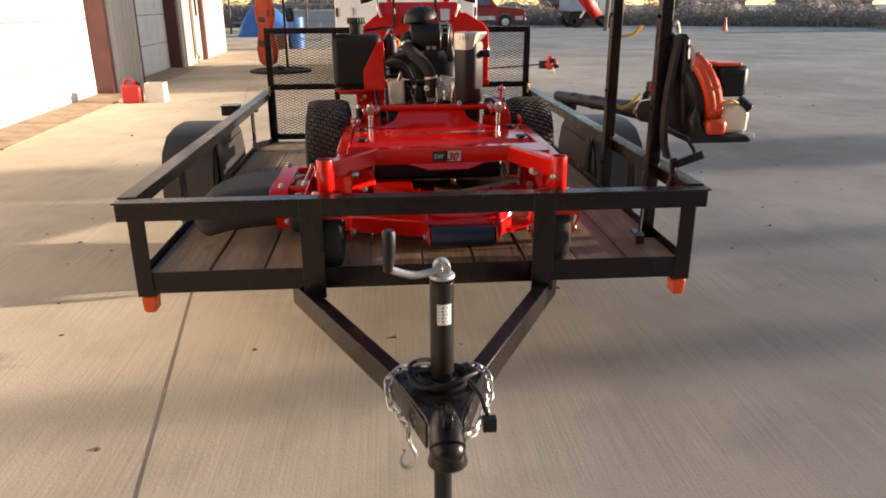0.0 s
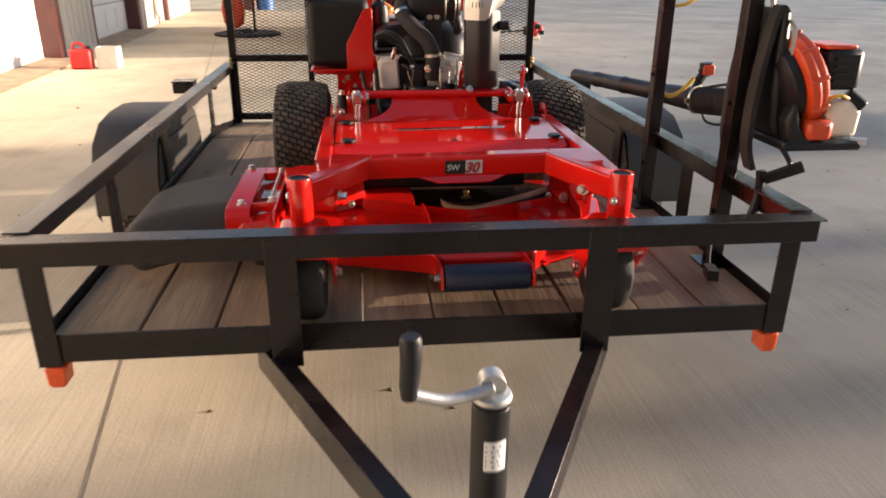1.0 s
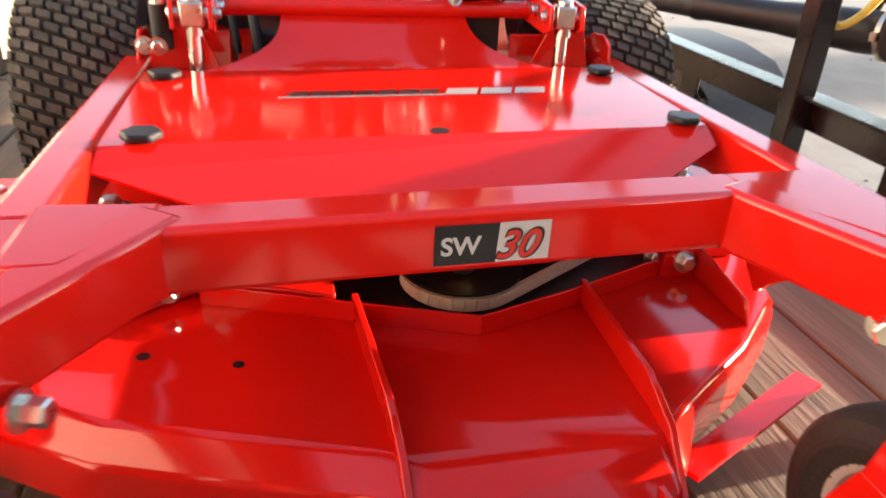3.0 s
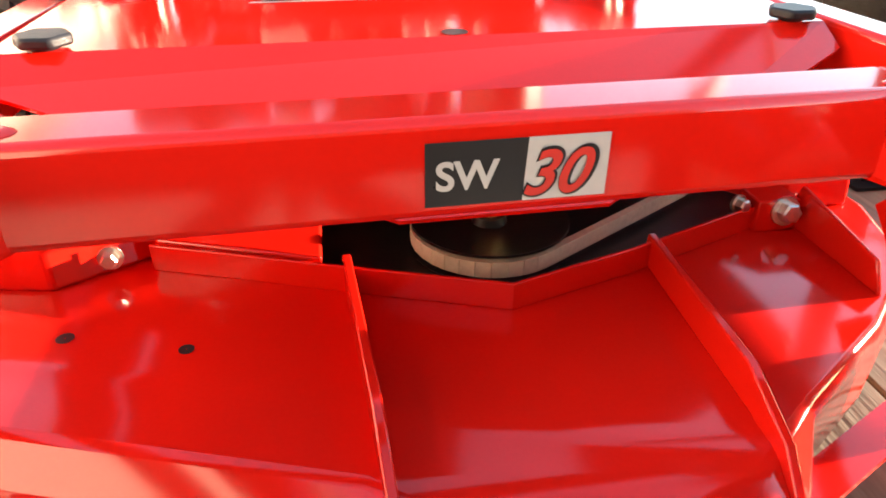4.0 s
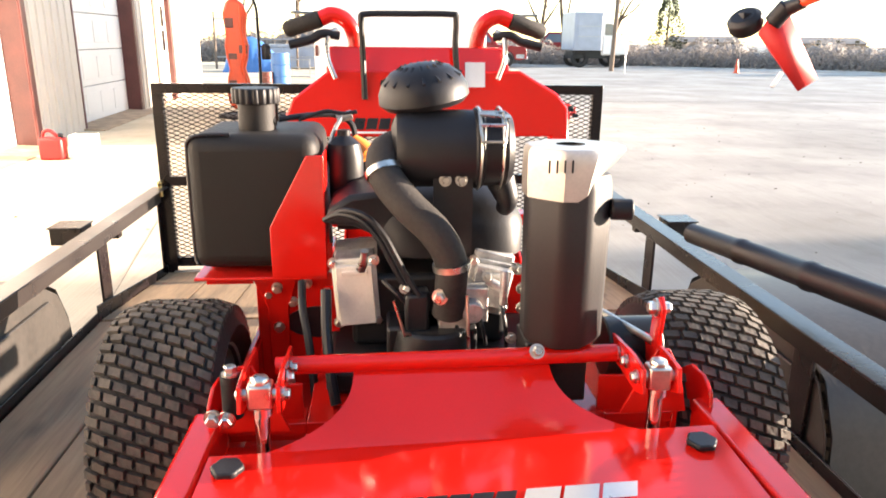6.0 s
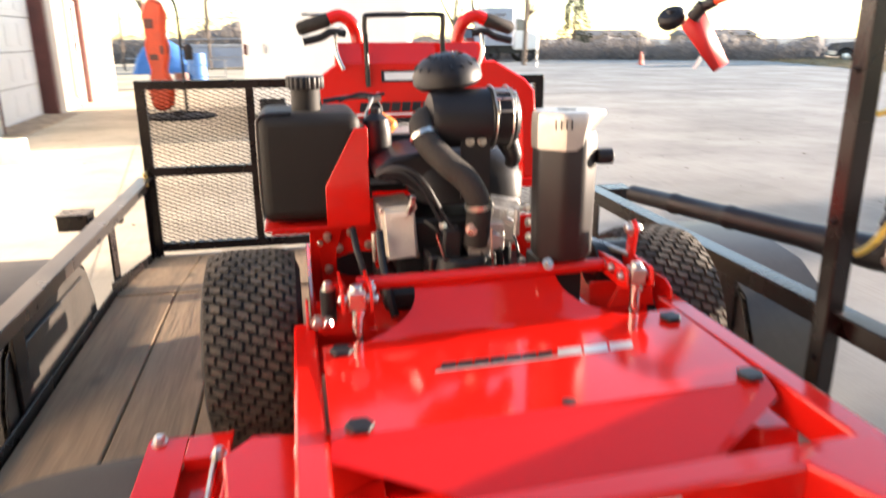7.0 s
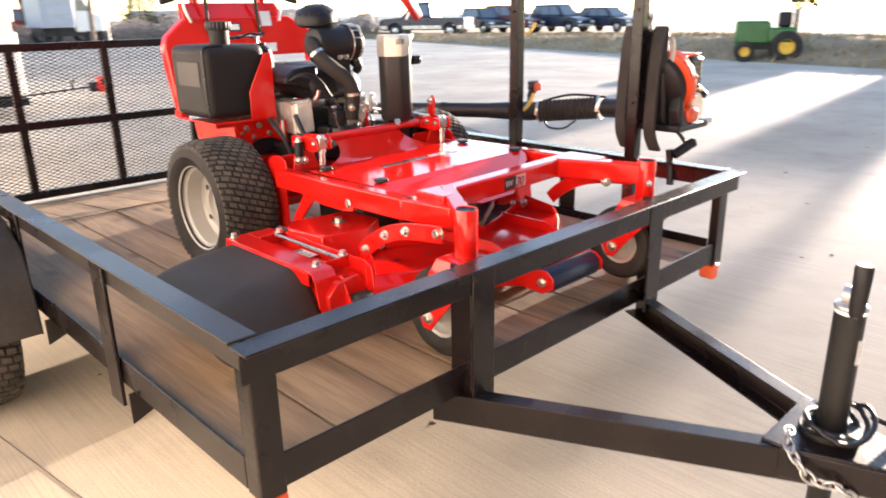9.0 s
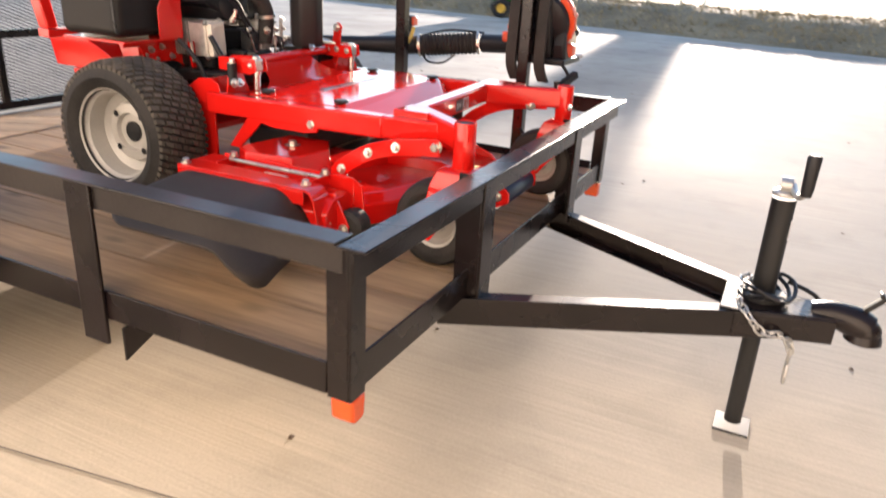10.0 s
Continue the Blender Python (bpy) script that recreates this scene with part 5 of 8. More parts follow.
def build_drive_wheels():
    for x, o in ((-0.376, -1), (0.579, 1)):
        c = Vector((x, 1.205, DECK + 0.225))
        m = Matrix.Translation(c) @ AX
        wh = part("drive_wheel", Shape().lathe(tyre_profile(0.216, 0.205, 0.135), m, 48), RUBBER, MW)
        part("tread", tread_blocks(m, 0.226, 0.205, 64, 7, 0.0064, 0.45), TREAD, wh, smooth=0)
        s = Shape()
        s.lathe([(0.139, 0.080 * o), (0.148, 0.088 * o), (0.150, 0.082 * o), (0.140, 0.070 * o), (0.128, 0.060 * o), (0.122, 0.010 * o), (0.095, -0.005 * o), (0.088, 0.012 * o), (0.06, 0.016 * o), (0.055, 0.002 * o), (0.0005, 0.0)], m, 48)
        s.lathe([(0.139, -0.080 * o), (0.148, -0.088 * o), (0.14, -0.06 * o), (0.122, 0.008 * o)], m, 48)
        rm = part("rim", s, RIM, wh, "off-white painted steel rim")
        for k in range(4):
            a = radians(45 + 90 * k)
            h = Shape()
            h.lathe([(0.0005, 0.0195 * o), (0.010, 0.0195 * o)], m @ Matrix.Translation((0.074 * math.cos(a), 0.074 * math.sin(a), 0)), 14)
            part("bolt_hole", h, LABEL_BLACK, rm)
        h = Shape()
        h.lathe([(0.03, -0.10 * o), (0.032, 0.006 * o), (0.0005, 0.008 * o)], m, 20)
        part("hub", h, BLACK_SATIN, wh)


build_cover()
build_clutch()
build_frame()
build_casters()
build_cutting_deck()
build_drive_wheels()


def build_engine():
    en = part("engine", Shape().box(-0.10, 0.27, 1.06, 1.47, 0.79, 0.835), BLACK_SATIN, MW, "black and aluminium twin-cylinder engine", bevel=0.01)
    # blower shroud: a broad boxy cowl with an arm over the first cylinder
    s = Shape()
    rows = [(0.990, 0.118, 0.122, 0.120, 1.285), (0.996, 0.127, 0.132, 0.120, 1.285), (1.045, 0.136, 0.138, 0.112, 1.292), (1.080, 0.130, 0.126, 0.104, 1.302), (1.102, 0.108, 0.102, 0.096, 1.312), (1.113, 0.066, 0.064, 0.090, 1.318), (1.116, 0.006, 0.006, 0.088, 1.318)]
    seg, vs = 40, []
    for z, rx, ry, cx, cy in rows:
        for k in range(seg):
            a = 2 * math.pi * k / seg
            c, si = math.cos(a), math.sin(a)
            vs.append((cx + rx * math.copysign(abs(c) ** 0.5, c), cy + ry * math.copysign(abs(si) ** 0.5, si), z))
    s.add(vs, [(i * seg + k, i * seg + (k + 1) % seg, (i + 1) * seg + (k + 1) % seg, (i + 1) * seg + k) for i in range(len(rows) - 1) for k in range(seg)] + [tuple(range(seg))])
    part("cowl", s, BLACK_PLASTIC, en, smooth=50)
    s = Shape()
    s.prism([(-0.100, 1.050), (-0.098, 1.076), (-0.060, 1.100), (0.000, 1.108), (0.040, 1.108), (0.040, 1.000), (0.022, 0.998), (-0.010, 1.026), (-0.055, 1.046)], "y", 1.176, 1.40)
    part("cowl_arm", s, BLACK_PLASTIC, en, bevel=0.014)
    s = Shape()
    s.box(-0.06, 0.21, 1.16, 1.42, 0.835, 0.965)
    part("cylinder_block", s, BLACK_SATIN, en, bevel=0.01)
    # cylinder heads
    for x, y, z, ry in ((-0.051, 1.185, 0.935, -4), (0.176, 1.165, 0.952, 12)):
        m = pose(x, y, z, 0, ry, 0)
        s = Shape()
        s.box(-0.035, 0.035, -0.018, 0.05, -0.055, 0.055, m)
        hd = part("cylinder_head", s, CAST, en, bevel=0.003)
        for k in range(7):
            part("cooling_fin", Shape().box(-0.038, 0.038, 0.052 + 0.012 * k, 0.057 + 0.012 * k, -0.054, 0.054, m), CAST, hd)
        s = Shape()
        hh = 0.060 if x < 0 else 0.042
        s.box(-0.038, 0.038, -0.026, -0.018, -hh, hh, m)
        s.box(-0.031, 0.031, -0.046, -0.026, -hh + 0.008, hh - 0.007, m)
        s.box(-0.020, 0.024, -0.049, -0.046, hh - 0.022, hh - 0.014, m)
        part("valve_cover", s, COVER_ALU if x < 0 else CAST, hd, bevel=0.006)
        for a, b in ((-0.034, -hh + 0.006), (0.034, -hh + 0.006), (-0.034, hh - 0.006), (0.034, hh - 0.006)):
            bolt(hd, m @ Vector((a, -0.02, b)), m.to_3x3() @ Vector((0, -1, 0)), 0.007, 0.01)
    # intake, crankcase and small hardware between the heads
    s = Shape()
    s.tube([(0.075, 1.10, 0.83), (0.075, 1.10, 0.90)], [0.075, 0.06], 20)
    s.box(0.00, 0.15, 1.08, 1.16, 0.84, 0.90)
    s.box(0.03, 0.07, 1.07, 1.12, 0.89, 0.96)
    part("crankcase", s, BLACK_SATIN, en, bevel=0.006)
    s = Shape()
    s.box(0.118, 0.168, 1.085, 1.14, 0.905, 0.965)
    s.tube([(0.14, 1.09, 0.93), (0.14, 1.06, 0.93)], 0.018, 14)
    s.box(0.085, 0.135, 1.075, 1.12, 0.89, 0.92)
    s.tube([(0.165, 1.10, 0.975), (0.20, 1.09, 0.955)], 0.008, 8)
    s.tube([(0.19, 1.07, 0.94), (0.19, 1.07, 1.0)], 0.007, 8)
    part("carburettor", s, CAST, en, bevel=0.004)
    for a, b in (((-0.005, 1.10, 0.975), (0.045, 1.09, 0.925)), ((0.03, 1.10, 0.955), (0.075, 1.085, 0.955)), ((0.15, 1.09, 0.925), (0.165, 1.085, 0.865)), ((0.19, 1.09, 0.935), (0.20, 1.085, 0.86)), ((0.11, 1.09, 0.915), (0.125, 1.085, 0.86))):
        a, b = Vector(a), Vector(b)
        s = Shape()
        s.tube(smooth_path([a, (a + b) / 2 + Vector((0, -0.015, 0.006)), b]), 0.0036, 7)
        part("cable", s, BLACK_PLASTIC, en)
    for q, d in (((0.03, 1.082, 0.968), (0.3, -1, 0.2)), ((0.165, 1.085, 0.985), (0, -1, 0.3)), ((0.215, 1.09, 0.995), (0.3, -1, 0.2)), ((0.222, 1.09, 0.962), (0.3, -1, 0)), ((0.222, 1.085, 0.930), (0.3, -1, 0)), ((0.205, 1.075, 0.880), (0, -1, 0.3))):
        bolt(en, q, d, 0.0065, 0.010)
    s = Shape()
    s.tube(smooth_path([(-0.10, 1.13, 0.95), (-0.098, 1.09, 0.89), (-0.09, 1.05, 0.83), (-0.082, 1.03, 0.79)]), 0.009, 10)
    part("drain_hose", s, BLACK_PLASTIC, en)
    s = Shape()
    for k in range(2):
        o = Vector((0.009 * k, -0.004 * k, 0.007 * k))
        s.tube(smooth_path([Vector(q) + o for q in ((-0.100, 1.15, 1.066), (-0.075, 1.130, 1.080), (-0.040, 1.110, 1.075), (-0.012, 1.098, 1.048), (0.008, 1.090, 1.012), (0.026, 1.084, 0.978), (0.045, 1.078, 0.950))]), 0.0052, 8)
    part("throttle_cable", s, BLACK_PLASTIC, en)
    s = Shape()
    s.tube([(-0.040, 1.092, 0.998), (-0.036, 1.082, 1.012), (-0.034, 1.078, 1.024), (-0.033, 1.075, 1.034)], [0.008, 0.008, 0.006, 0.007], 10)
    part("spark_plug", s, ZINC, en)
    s = Shape()
    s.bar((0.012, 1.060, 0.955), (0.030, 1.056, 0.895), 0.008, 0.003)
    s.bar((0.030, 1.058, 0.90), (0.085, 1.052, 0.885), 0.007, 0.003)
    s.tube([(0.128, 1.05, 0.965), (0.132, 1.048, 0.87)], 0.003, 8)
    part("linkage", s, ZINC, en)
    # air canister with wire clips, rain cap and intake hose
    y, z = 1.165, 1.182
    m = Matrix.Translation((0.0, y, z)) @ AX
    s = Shape()
    s.lathe([(0.0005, 0.012), (0.035, 0.012), (0.055, 0.02), (0.063, 0.035), (0.063, 0.145), (0.066, 0.148), (0.066, 0.158), (0.062, 0.162), (0.062, 0.198), (0.054, 0.208), (0.0005, 0.21)], m, 40)
    ac = part("air_canister", s, BLACK_PLASTIC, en, "black air-filter canister with wire clips")
    s = Shape()
    for k in (0.153, 0.188):
        s.tube([m @ Vector((0.0672 * math.cos(a), 0.0672 * math.sin(a), k)) for a in [2 * math.pi * i / 40 for i in range(40)]], 0.0022, 6, closed=True)
    s.tube([(0.150, y - 0.035, z + 0.060), (0.176, y - 0.040, z + 0.058), (0.20, y - 0.036, z + 0.054)], 0.004, 8)
    clip = [m @ Vector((0.072 * math.cos(a), 0.072 * math.sin(a), k)) for a, k in ((radians(w), q) for w, q in ((-150, 0.15), (-128, 0.15), (-106, 0.152), (-106, 0.19), (-128, 0.192), (-150, 0.19)))]
    s.tube(clip, 0.0026, 6, closed=True)
    s.tube([clip[1], clip[4]], 0.003, 6)
    part("wire_clip", s, ZINC, ac)
    s = Shape()
    s.tube(smooth_path([(0.195, y, z - 0.055), (0.205, y - 0.01, z - 0.085), (0.20, y, z - 0.105)]), [0.025 - 0.001 * i for i in range(13)], 14)
    part("dust_spout", s, BLACK_PLASTIC, ac)
    s = Shape()
    s.box(0.078, 0.142, 1.118, 1.124, 1.015, 1.150)
    part("bracket", s, BLACK_SATIN, ac)
    for x in (0.097, 0.123):
        bolt(ac, (x, 1.117, 1.138), (0, -1, 0.1), 0.007)
    s = Shape()
    s.tube([(0.072, 1.205, 1.195), (0.072, 1.205, 1.235)], 0.022, 20)
    tilt = pose(0.066, 1.205, 1.272, 6, -9, 0)
    s.lathe([(0.03, -0.026), (0.066, -0.022), (0.076, -0.012), (0.075, 0.004), (0.066, 0.022), (0.050, 0.036), (0.025, 0.044), (0.0005, 0.046)], tilt, 40)
    rc = part("rain_cap", s, BLACK_PLASTIC, ac, "black mushroom rain cap")
    s = Shape()
    for k in range(16):
        a = 2 * math.pi * k / 16
        s.bar(tilt @ Vector((0.03 * math.cos(a), 0.03 * math.sin(a), 0.043)), tilt @ Vector((0.068 * math.cos(a), 0.068 * math.sin(a), 0.021)), 0.004, 0.004)
    part("cap_ridge", s, BLACK_PLASTIC, rc)
    s = Shape()
    s.lathe([(0.0225, 1.205), (0.026, 1.205), (0.026, 1.222), (0.0225, 1.222)], Matrix.Translation((0.072, 1.205, 0)), 24, closed=True)
    s.box(0.06, 0.09, 1.17, 1.182, 1.206, 1.222)
    part("clamp", s, ZINC, rc)
    hose = smooth_path([(0.022, 1.165, 1.185), (0.0, 1.140, 1.175), (0.002, 1.115, 1.145), (0.035, 1.085, 1.105), (0.078, 1.066, 1.065), (0.102, 1.062, 1.02), (0.103, 1.066, 0.97), (0.100, 1.075, 0.925)], 6)
    s = Shape()
    s.tube(hose, [0.029 - 0.003 * min(1, i / 30) for i in range(len(hose))], 20)
    hs = part("intake_hose", s, RUBBER, en, "black rubber intake hose", smooth=60)
    for i in (11, 31):
        p, d = hose[i], (hose[i + 1] - hose[i - 1]).normalized()
        s = Shape()
        mm = Matrix.Translation(p) @ d.to_track_quat("Z", "Y").to_matrix().to_4x4()
        s.lathe([(0.0285, -0.005), (0.0305, -0.005), (0.0305, 0.005), (0.0285, 0.005)], mm, 24, closed=True)
        part("clamp", s, ZINC, hs)
    bolt(hs, (0.085, 1.048, 0.965), (-0.3, -1, 0), 0.009)
    # oil bottle with orange cap
    s = Shape()
    s.lathe([(0.0005, 1.04), (0.03, 1.04), (0.036, 1.05), (0.036, 1.14), (0.03, 1.165), (0.012, 1.18), (0.012, 1.19), (0.0005, 1.19)], Matrix.Translation((-0.075, 1.35, 0)), 24)
    part("canister", s, BLACK_PLASTIC, en)
    s = Shape()
    s.tube([(-0.062, 1.400, 1.162), (-0.046, 1.392, 1.148), (-0.034, 1.386, 1.138), (-0.030, 1.384, 1.134)], [0.016, 0.021, 0.021, 0.014], 16)
    part("orange_cap", s, ORANGE_PLUG, en, "orange cap on a lead")
    s = Shape()
    s.tube(smooth_path([(-0.195, 1.36, 1.208), (-0.14, 1.38, 1.214), (-0.09, 1.40, 1.212), (-0.062, 1.40, 1.195), (-0.055, 1.40, 1.165)]), 0.0055, 8)
    s.tube(smooth_path([(-0.16, 1.37, 1.206), (-0.11, 1.37, 1.222), (-0.075, 1.37, 1.218), (-0.05, 1.37, 1.222)]), 0.004, 8)
    part("vent_hose", s, BLACK_PLASTIC, en)
    s = Shape()
    s.tube(smooth_path([(-0.078, 1.37, 1.214), (-0.098, 1.35, 1.175), (-0.106, 1.33, 1.12), (-0.104, 1.31, 1.05), (-0.100, 1.28, 0.99)]), 0.0038, 8)
    s.tube([(-0.088, 1.375, 1.208), (-0.06, 1.375, 1.216)], 0.009, 10)
    part("breather_pipe", s, GALV, en, "thin grey breather pipe")
    # upright muffler with a bright slotted deflector
    m = Matrix.Translation((0.265, 1.01, 0))
    s = Shape()
    seg, vs = 40, []
    rows = [(0.905, 0.050), (0.915, 0.057), (1.150, 0.059), (1.168, 0.055), (1.172, 0.02)]
    for zz, r in rows:
        for k in range(seg):
            a = 2 * math.pi * k / seg
            c, si = math.cos(a), math.sin(a)
            q = r * min(1.0 / max(abs(c), 1e-6), 1.0 / max(abs(si), 1e-6), 1.36 / (abs(c) + abs(si)))
            vs.append((0.272 + 1.06 * q * c, 1.018 + q * si, zz))
    s.add(vs, [(i * seg + k, i * seg + (k + 1) % seg, (i + 1) * seg + (k + 1) % seg, (i + 1) * seg + k) for i in range(len(rows) - 1) for k in range(seg)] + [tuple(range(seg))])
    mf = part("muffler", s, MUFFLER, en, "upright black muffler with bright deflector", bevel=0.0, smooth=48)
    s = Shape()
    vs = []
    rows = [(1.136, 0.0615, 0.60), (1.160, 0.0625, 0.72), (1.185, 0.0625, 0.95), (1.203, 0.0615, 1.18), (1.209, 0.058, 1.22), (1.210, 0.02, 1.0)]
    for zz, r, wide in rows:
        for k in range(seg):
            a = 2 * math.pi * k / seg
            c, si = math.cos(a), math.sin(a)
            q = r * min(1.0 / max(abs(c), 1e-6), 1.0 / max(abs(si), 1e-6), 1.36 / (abs(c) + abs(si)))
            vs.append((0.272 + 1.06 * q * c * (wide if c > 0 else 1.0), 1.018 + q * si, zz + (0.028 if zz < 1.14 else 0.012 if zz < 1.17 else 0.0) * max(0.0, c)))
    s.add(vs, [(i * seg + k, i * seg + (k + 1) % seg, (i + 1) * seg + (k + 1) % seg, (i + 1) * seg + k) for i in range(len(rows) - 1) for k in range(seg)])
    df = part("deflector", s, BRUSHED, mf, "bright dull-polished deflector", smooth=30)
    s = Shape()
    for k in range(4):
        s.box(0.226 + 0.011 * k, 0.2285 + 0.011 * k, 0.9535, 0.9555, 1.178, 1.196)
    part("slot", s, LABEL_BLACK, df)
    s = Shape()
    s.tube([(0.330, 0.99, 1.118), (0.362, 0.985, 1.118)], 0.016, 16)
    part("outlet", s, BLACK_PLASTIC, mf, bevel=0.003)
    s = Shape()
    s.box(0.215, 0.315, 1.0, 1.08, 0.80, 0.905)
    part("muffler_bracket", s, BLACK_SATIN, mf, bevel=0.004)
    bolt(mf, (0.225, 0.965, 0.905), (0, -1, 0.5), 0.008)


def build_hoses():
    # drive hoses and fittings between the tank stand and the engine
    s = Shape()
    s.tube(smooth_path([(-0.150, 1.22, 0.935), (-0.146, 1.18, 0.90), (-0.136, 1.15, 0.86), (-0.128, 1.13, 0.80), (-0.122, 1.11, 0.74)]), 0.0075, 10)
    part("hose", s, BLACK_PLASTIC, MW, "black rubber drive hose")
    s = Shape()
    s.tube([(-0.105, 1.21, 0.925), (-0.104, 1.205, 0.86)], 0.005, 8)
    part("cable_end", s, ZINC, MW)
    for p in ((-0.165, 1.10, 0.800),):
        bolt(MW, p, (-0.2, -1, 0.3), 0.008, 0.014)


build_hoses()


def build_fuel_tank():
    s = Shape()
    s.box(-0.350, -0.118, 1.262, 1.520, 0.945, 1.190)
    tk = part("fuel_tank", s, TANK_PLASTIC, MW, "black textured plastic fuel tank")
    md = tk.modifiers.new("bevel", "BEVEL")
    md.width, md.segments = 0.028, 5
    s = Shape()
    s.tube([(-0.235, 1.36, 1.185), (-0.235, 1.36, 1.238)], 0.034, 28)
    s.tube([(-0.235, 1.36, 1.20), (-0.20, 1.355, 1.205)], 0.008, 8)
    part("filler_neck", s, TANK_PLASTIC, tk)
    s = Shape()
    prof = []
    for i in range(60):
        a = 2 * math.pi * i / 60
        r = 0.042 + 0.0018 * (1 if i % 3 else -1)
        prof.append((-0.235 + r * math.cos(a), 1.36 + r * math.sin(a)))
    s.prism(prof, "z", 1.238, 1.266)
    part("filler_cap", s, BLACK_PLASTIC, tk, "ribbed black filler cap", bevel=0.002)
    s = Shape()
    s.box(-0.3525, -0.3495, 1.305, 1.465, 1.055, 1.135)
    part("tank_sticker", s, TANK_PANEL, tk, "worn paler panel moulded on the tank")
    s = Shape()
    s.tube(smooth_path([(-0.342, 1.272, 0.955), (-0.3465, 1.276, 0.985), (-0.3465, 1.276, 1.150), (-0.342, 1.276, 1.180), (-0.318, 1.276, 1.1895), (-0.27, 1.276, 1.1905)]), 0.0035, 8)
    part("mould_seam", s, LABEL_BLACK, tk)
    s = Shape()
    s.prism([(-0.205, 0.936), (-0.106, 0.936), (-0.106, 1.158), (-0.136, 1.158), (-0.205, 1.03)], "y", 1.242, 1.247)
    s.box(-0.110, -0.106, 1.247, 1.40, 0.936, 1.158)
    part("tank_guard", s, RED, MW, "red tank guard plate", bevel=0.0015)
    s = Shape()
    s.box(-0.345, -0.106, 1.245, 1.52, 0.930, 0.936)
    s.prism([(-0.255, 0.93), (-0.165, 0.93), (-0.185, 0.86), (-0.188, 0.74), (-0.222, 0.74), (-0.225, 0.86)], "y", 1.29, 1.296)
    s.prism([(1.296, 0.93), (1.42, 0.93), (1.35, 0.74), (1.296, 0.74)], "x", -0.225, -0.219)
    s.box(-0.33, -0.245, 1.27, 1.276, 0.915, 0.93)
    ts = part("tank_stand", s, RED, MW, bevel=0.0015)
    s = Shape()
    s.box(-0.246, 0.36, 1.300, 1.305, 0.585, 0.925)
    s.box(-0.246, -0.241, 1.12, 1.300, 0.585, 0.790)
    s.box(-0.241, 0.36, 1.02, 1.300, 0.690, 0.695)
    fp = part("frame_plate", s, RED, MW, "red steel plates under the engine", bevel=0.0015)
    s = Shape()
    s.prism([(-0.128 + 0.066 * math.cos(a), 0.826 + 0.032 * math.sin(a)) for a in [math.pi * i / 12 for i in range(24)]], "y", 1.2965, 1.2995)
    part("access_hole", s, LABEL_BLACK, fp)
    for x, z in ((-0.222, 0.885), (-0.108, 0.872), (-0.178, 0.868), (-0.150, 0.905)):
        bolt(fp, (x, 1.300, z), (0, -1, 0), 0.007)
    s = Shape()
    s.prism([(-0.110, 0.925), (-0.085, 0.925), (-0.085, 0.84), (-0.100, 0.84)], "y", 1.215, 1.222)
    part("cable_bracket", s, RED, fp)
    for x, z in ((-0.205, 0.90), (-0.205, 0.82)):
        bolt(ts, (x, 1.29, z), (0, -1, 0), 0.0075)


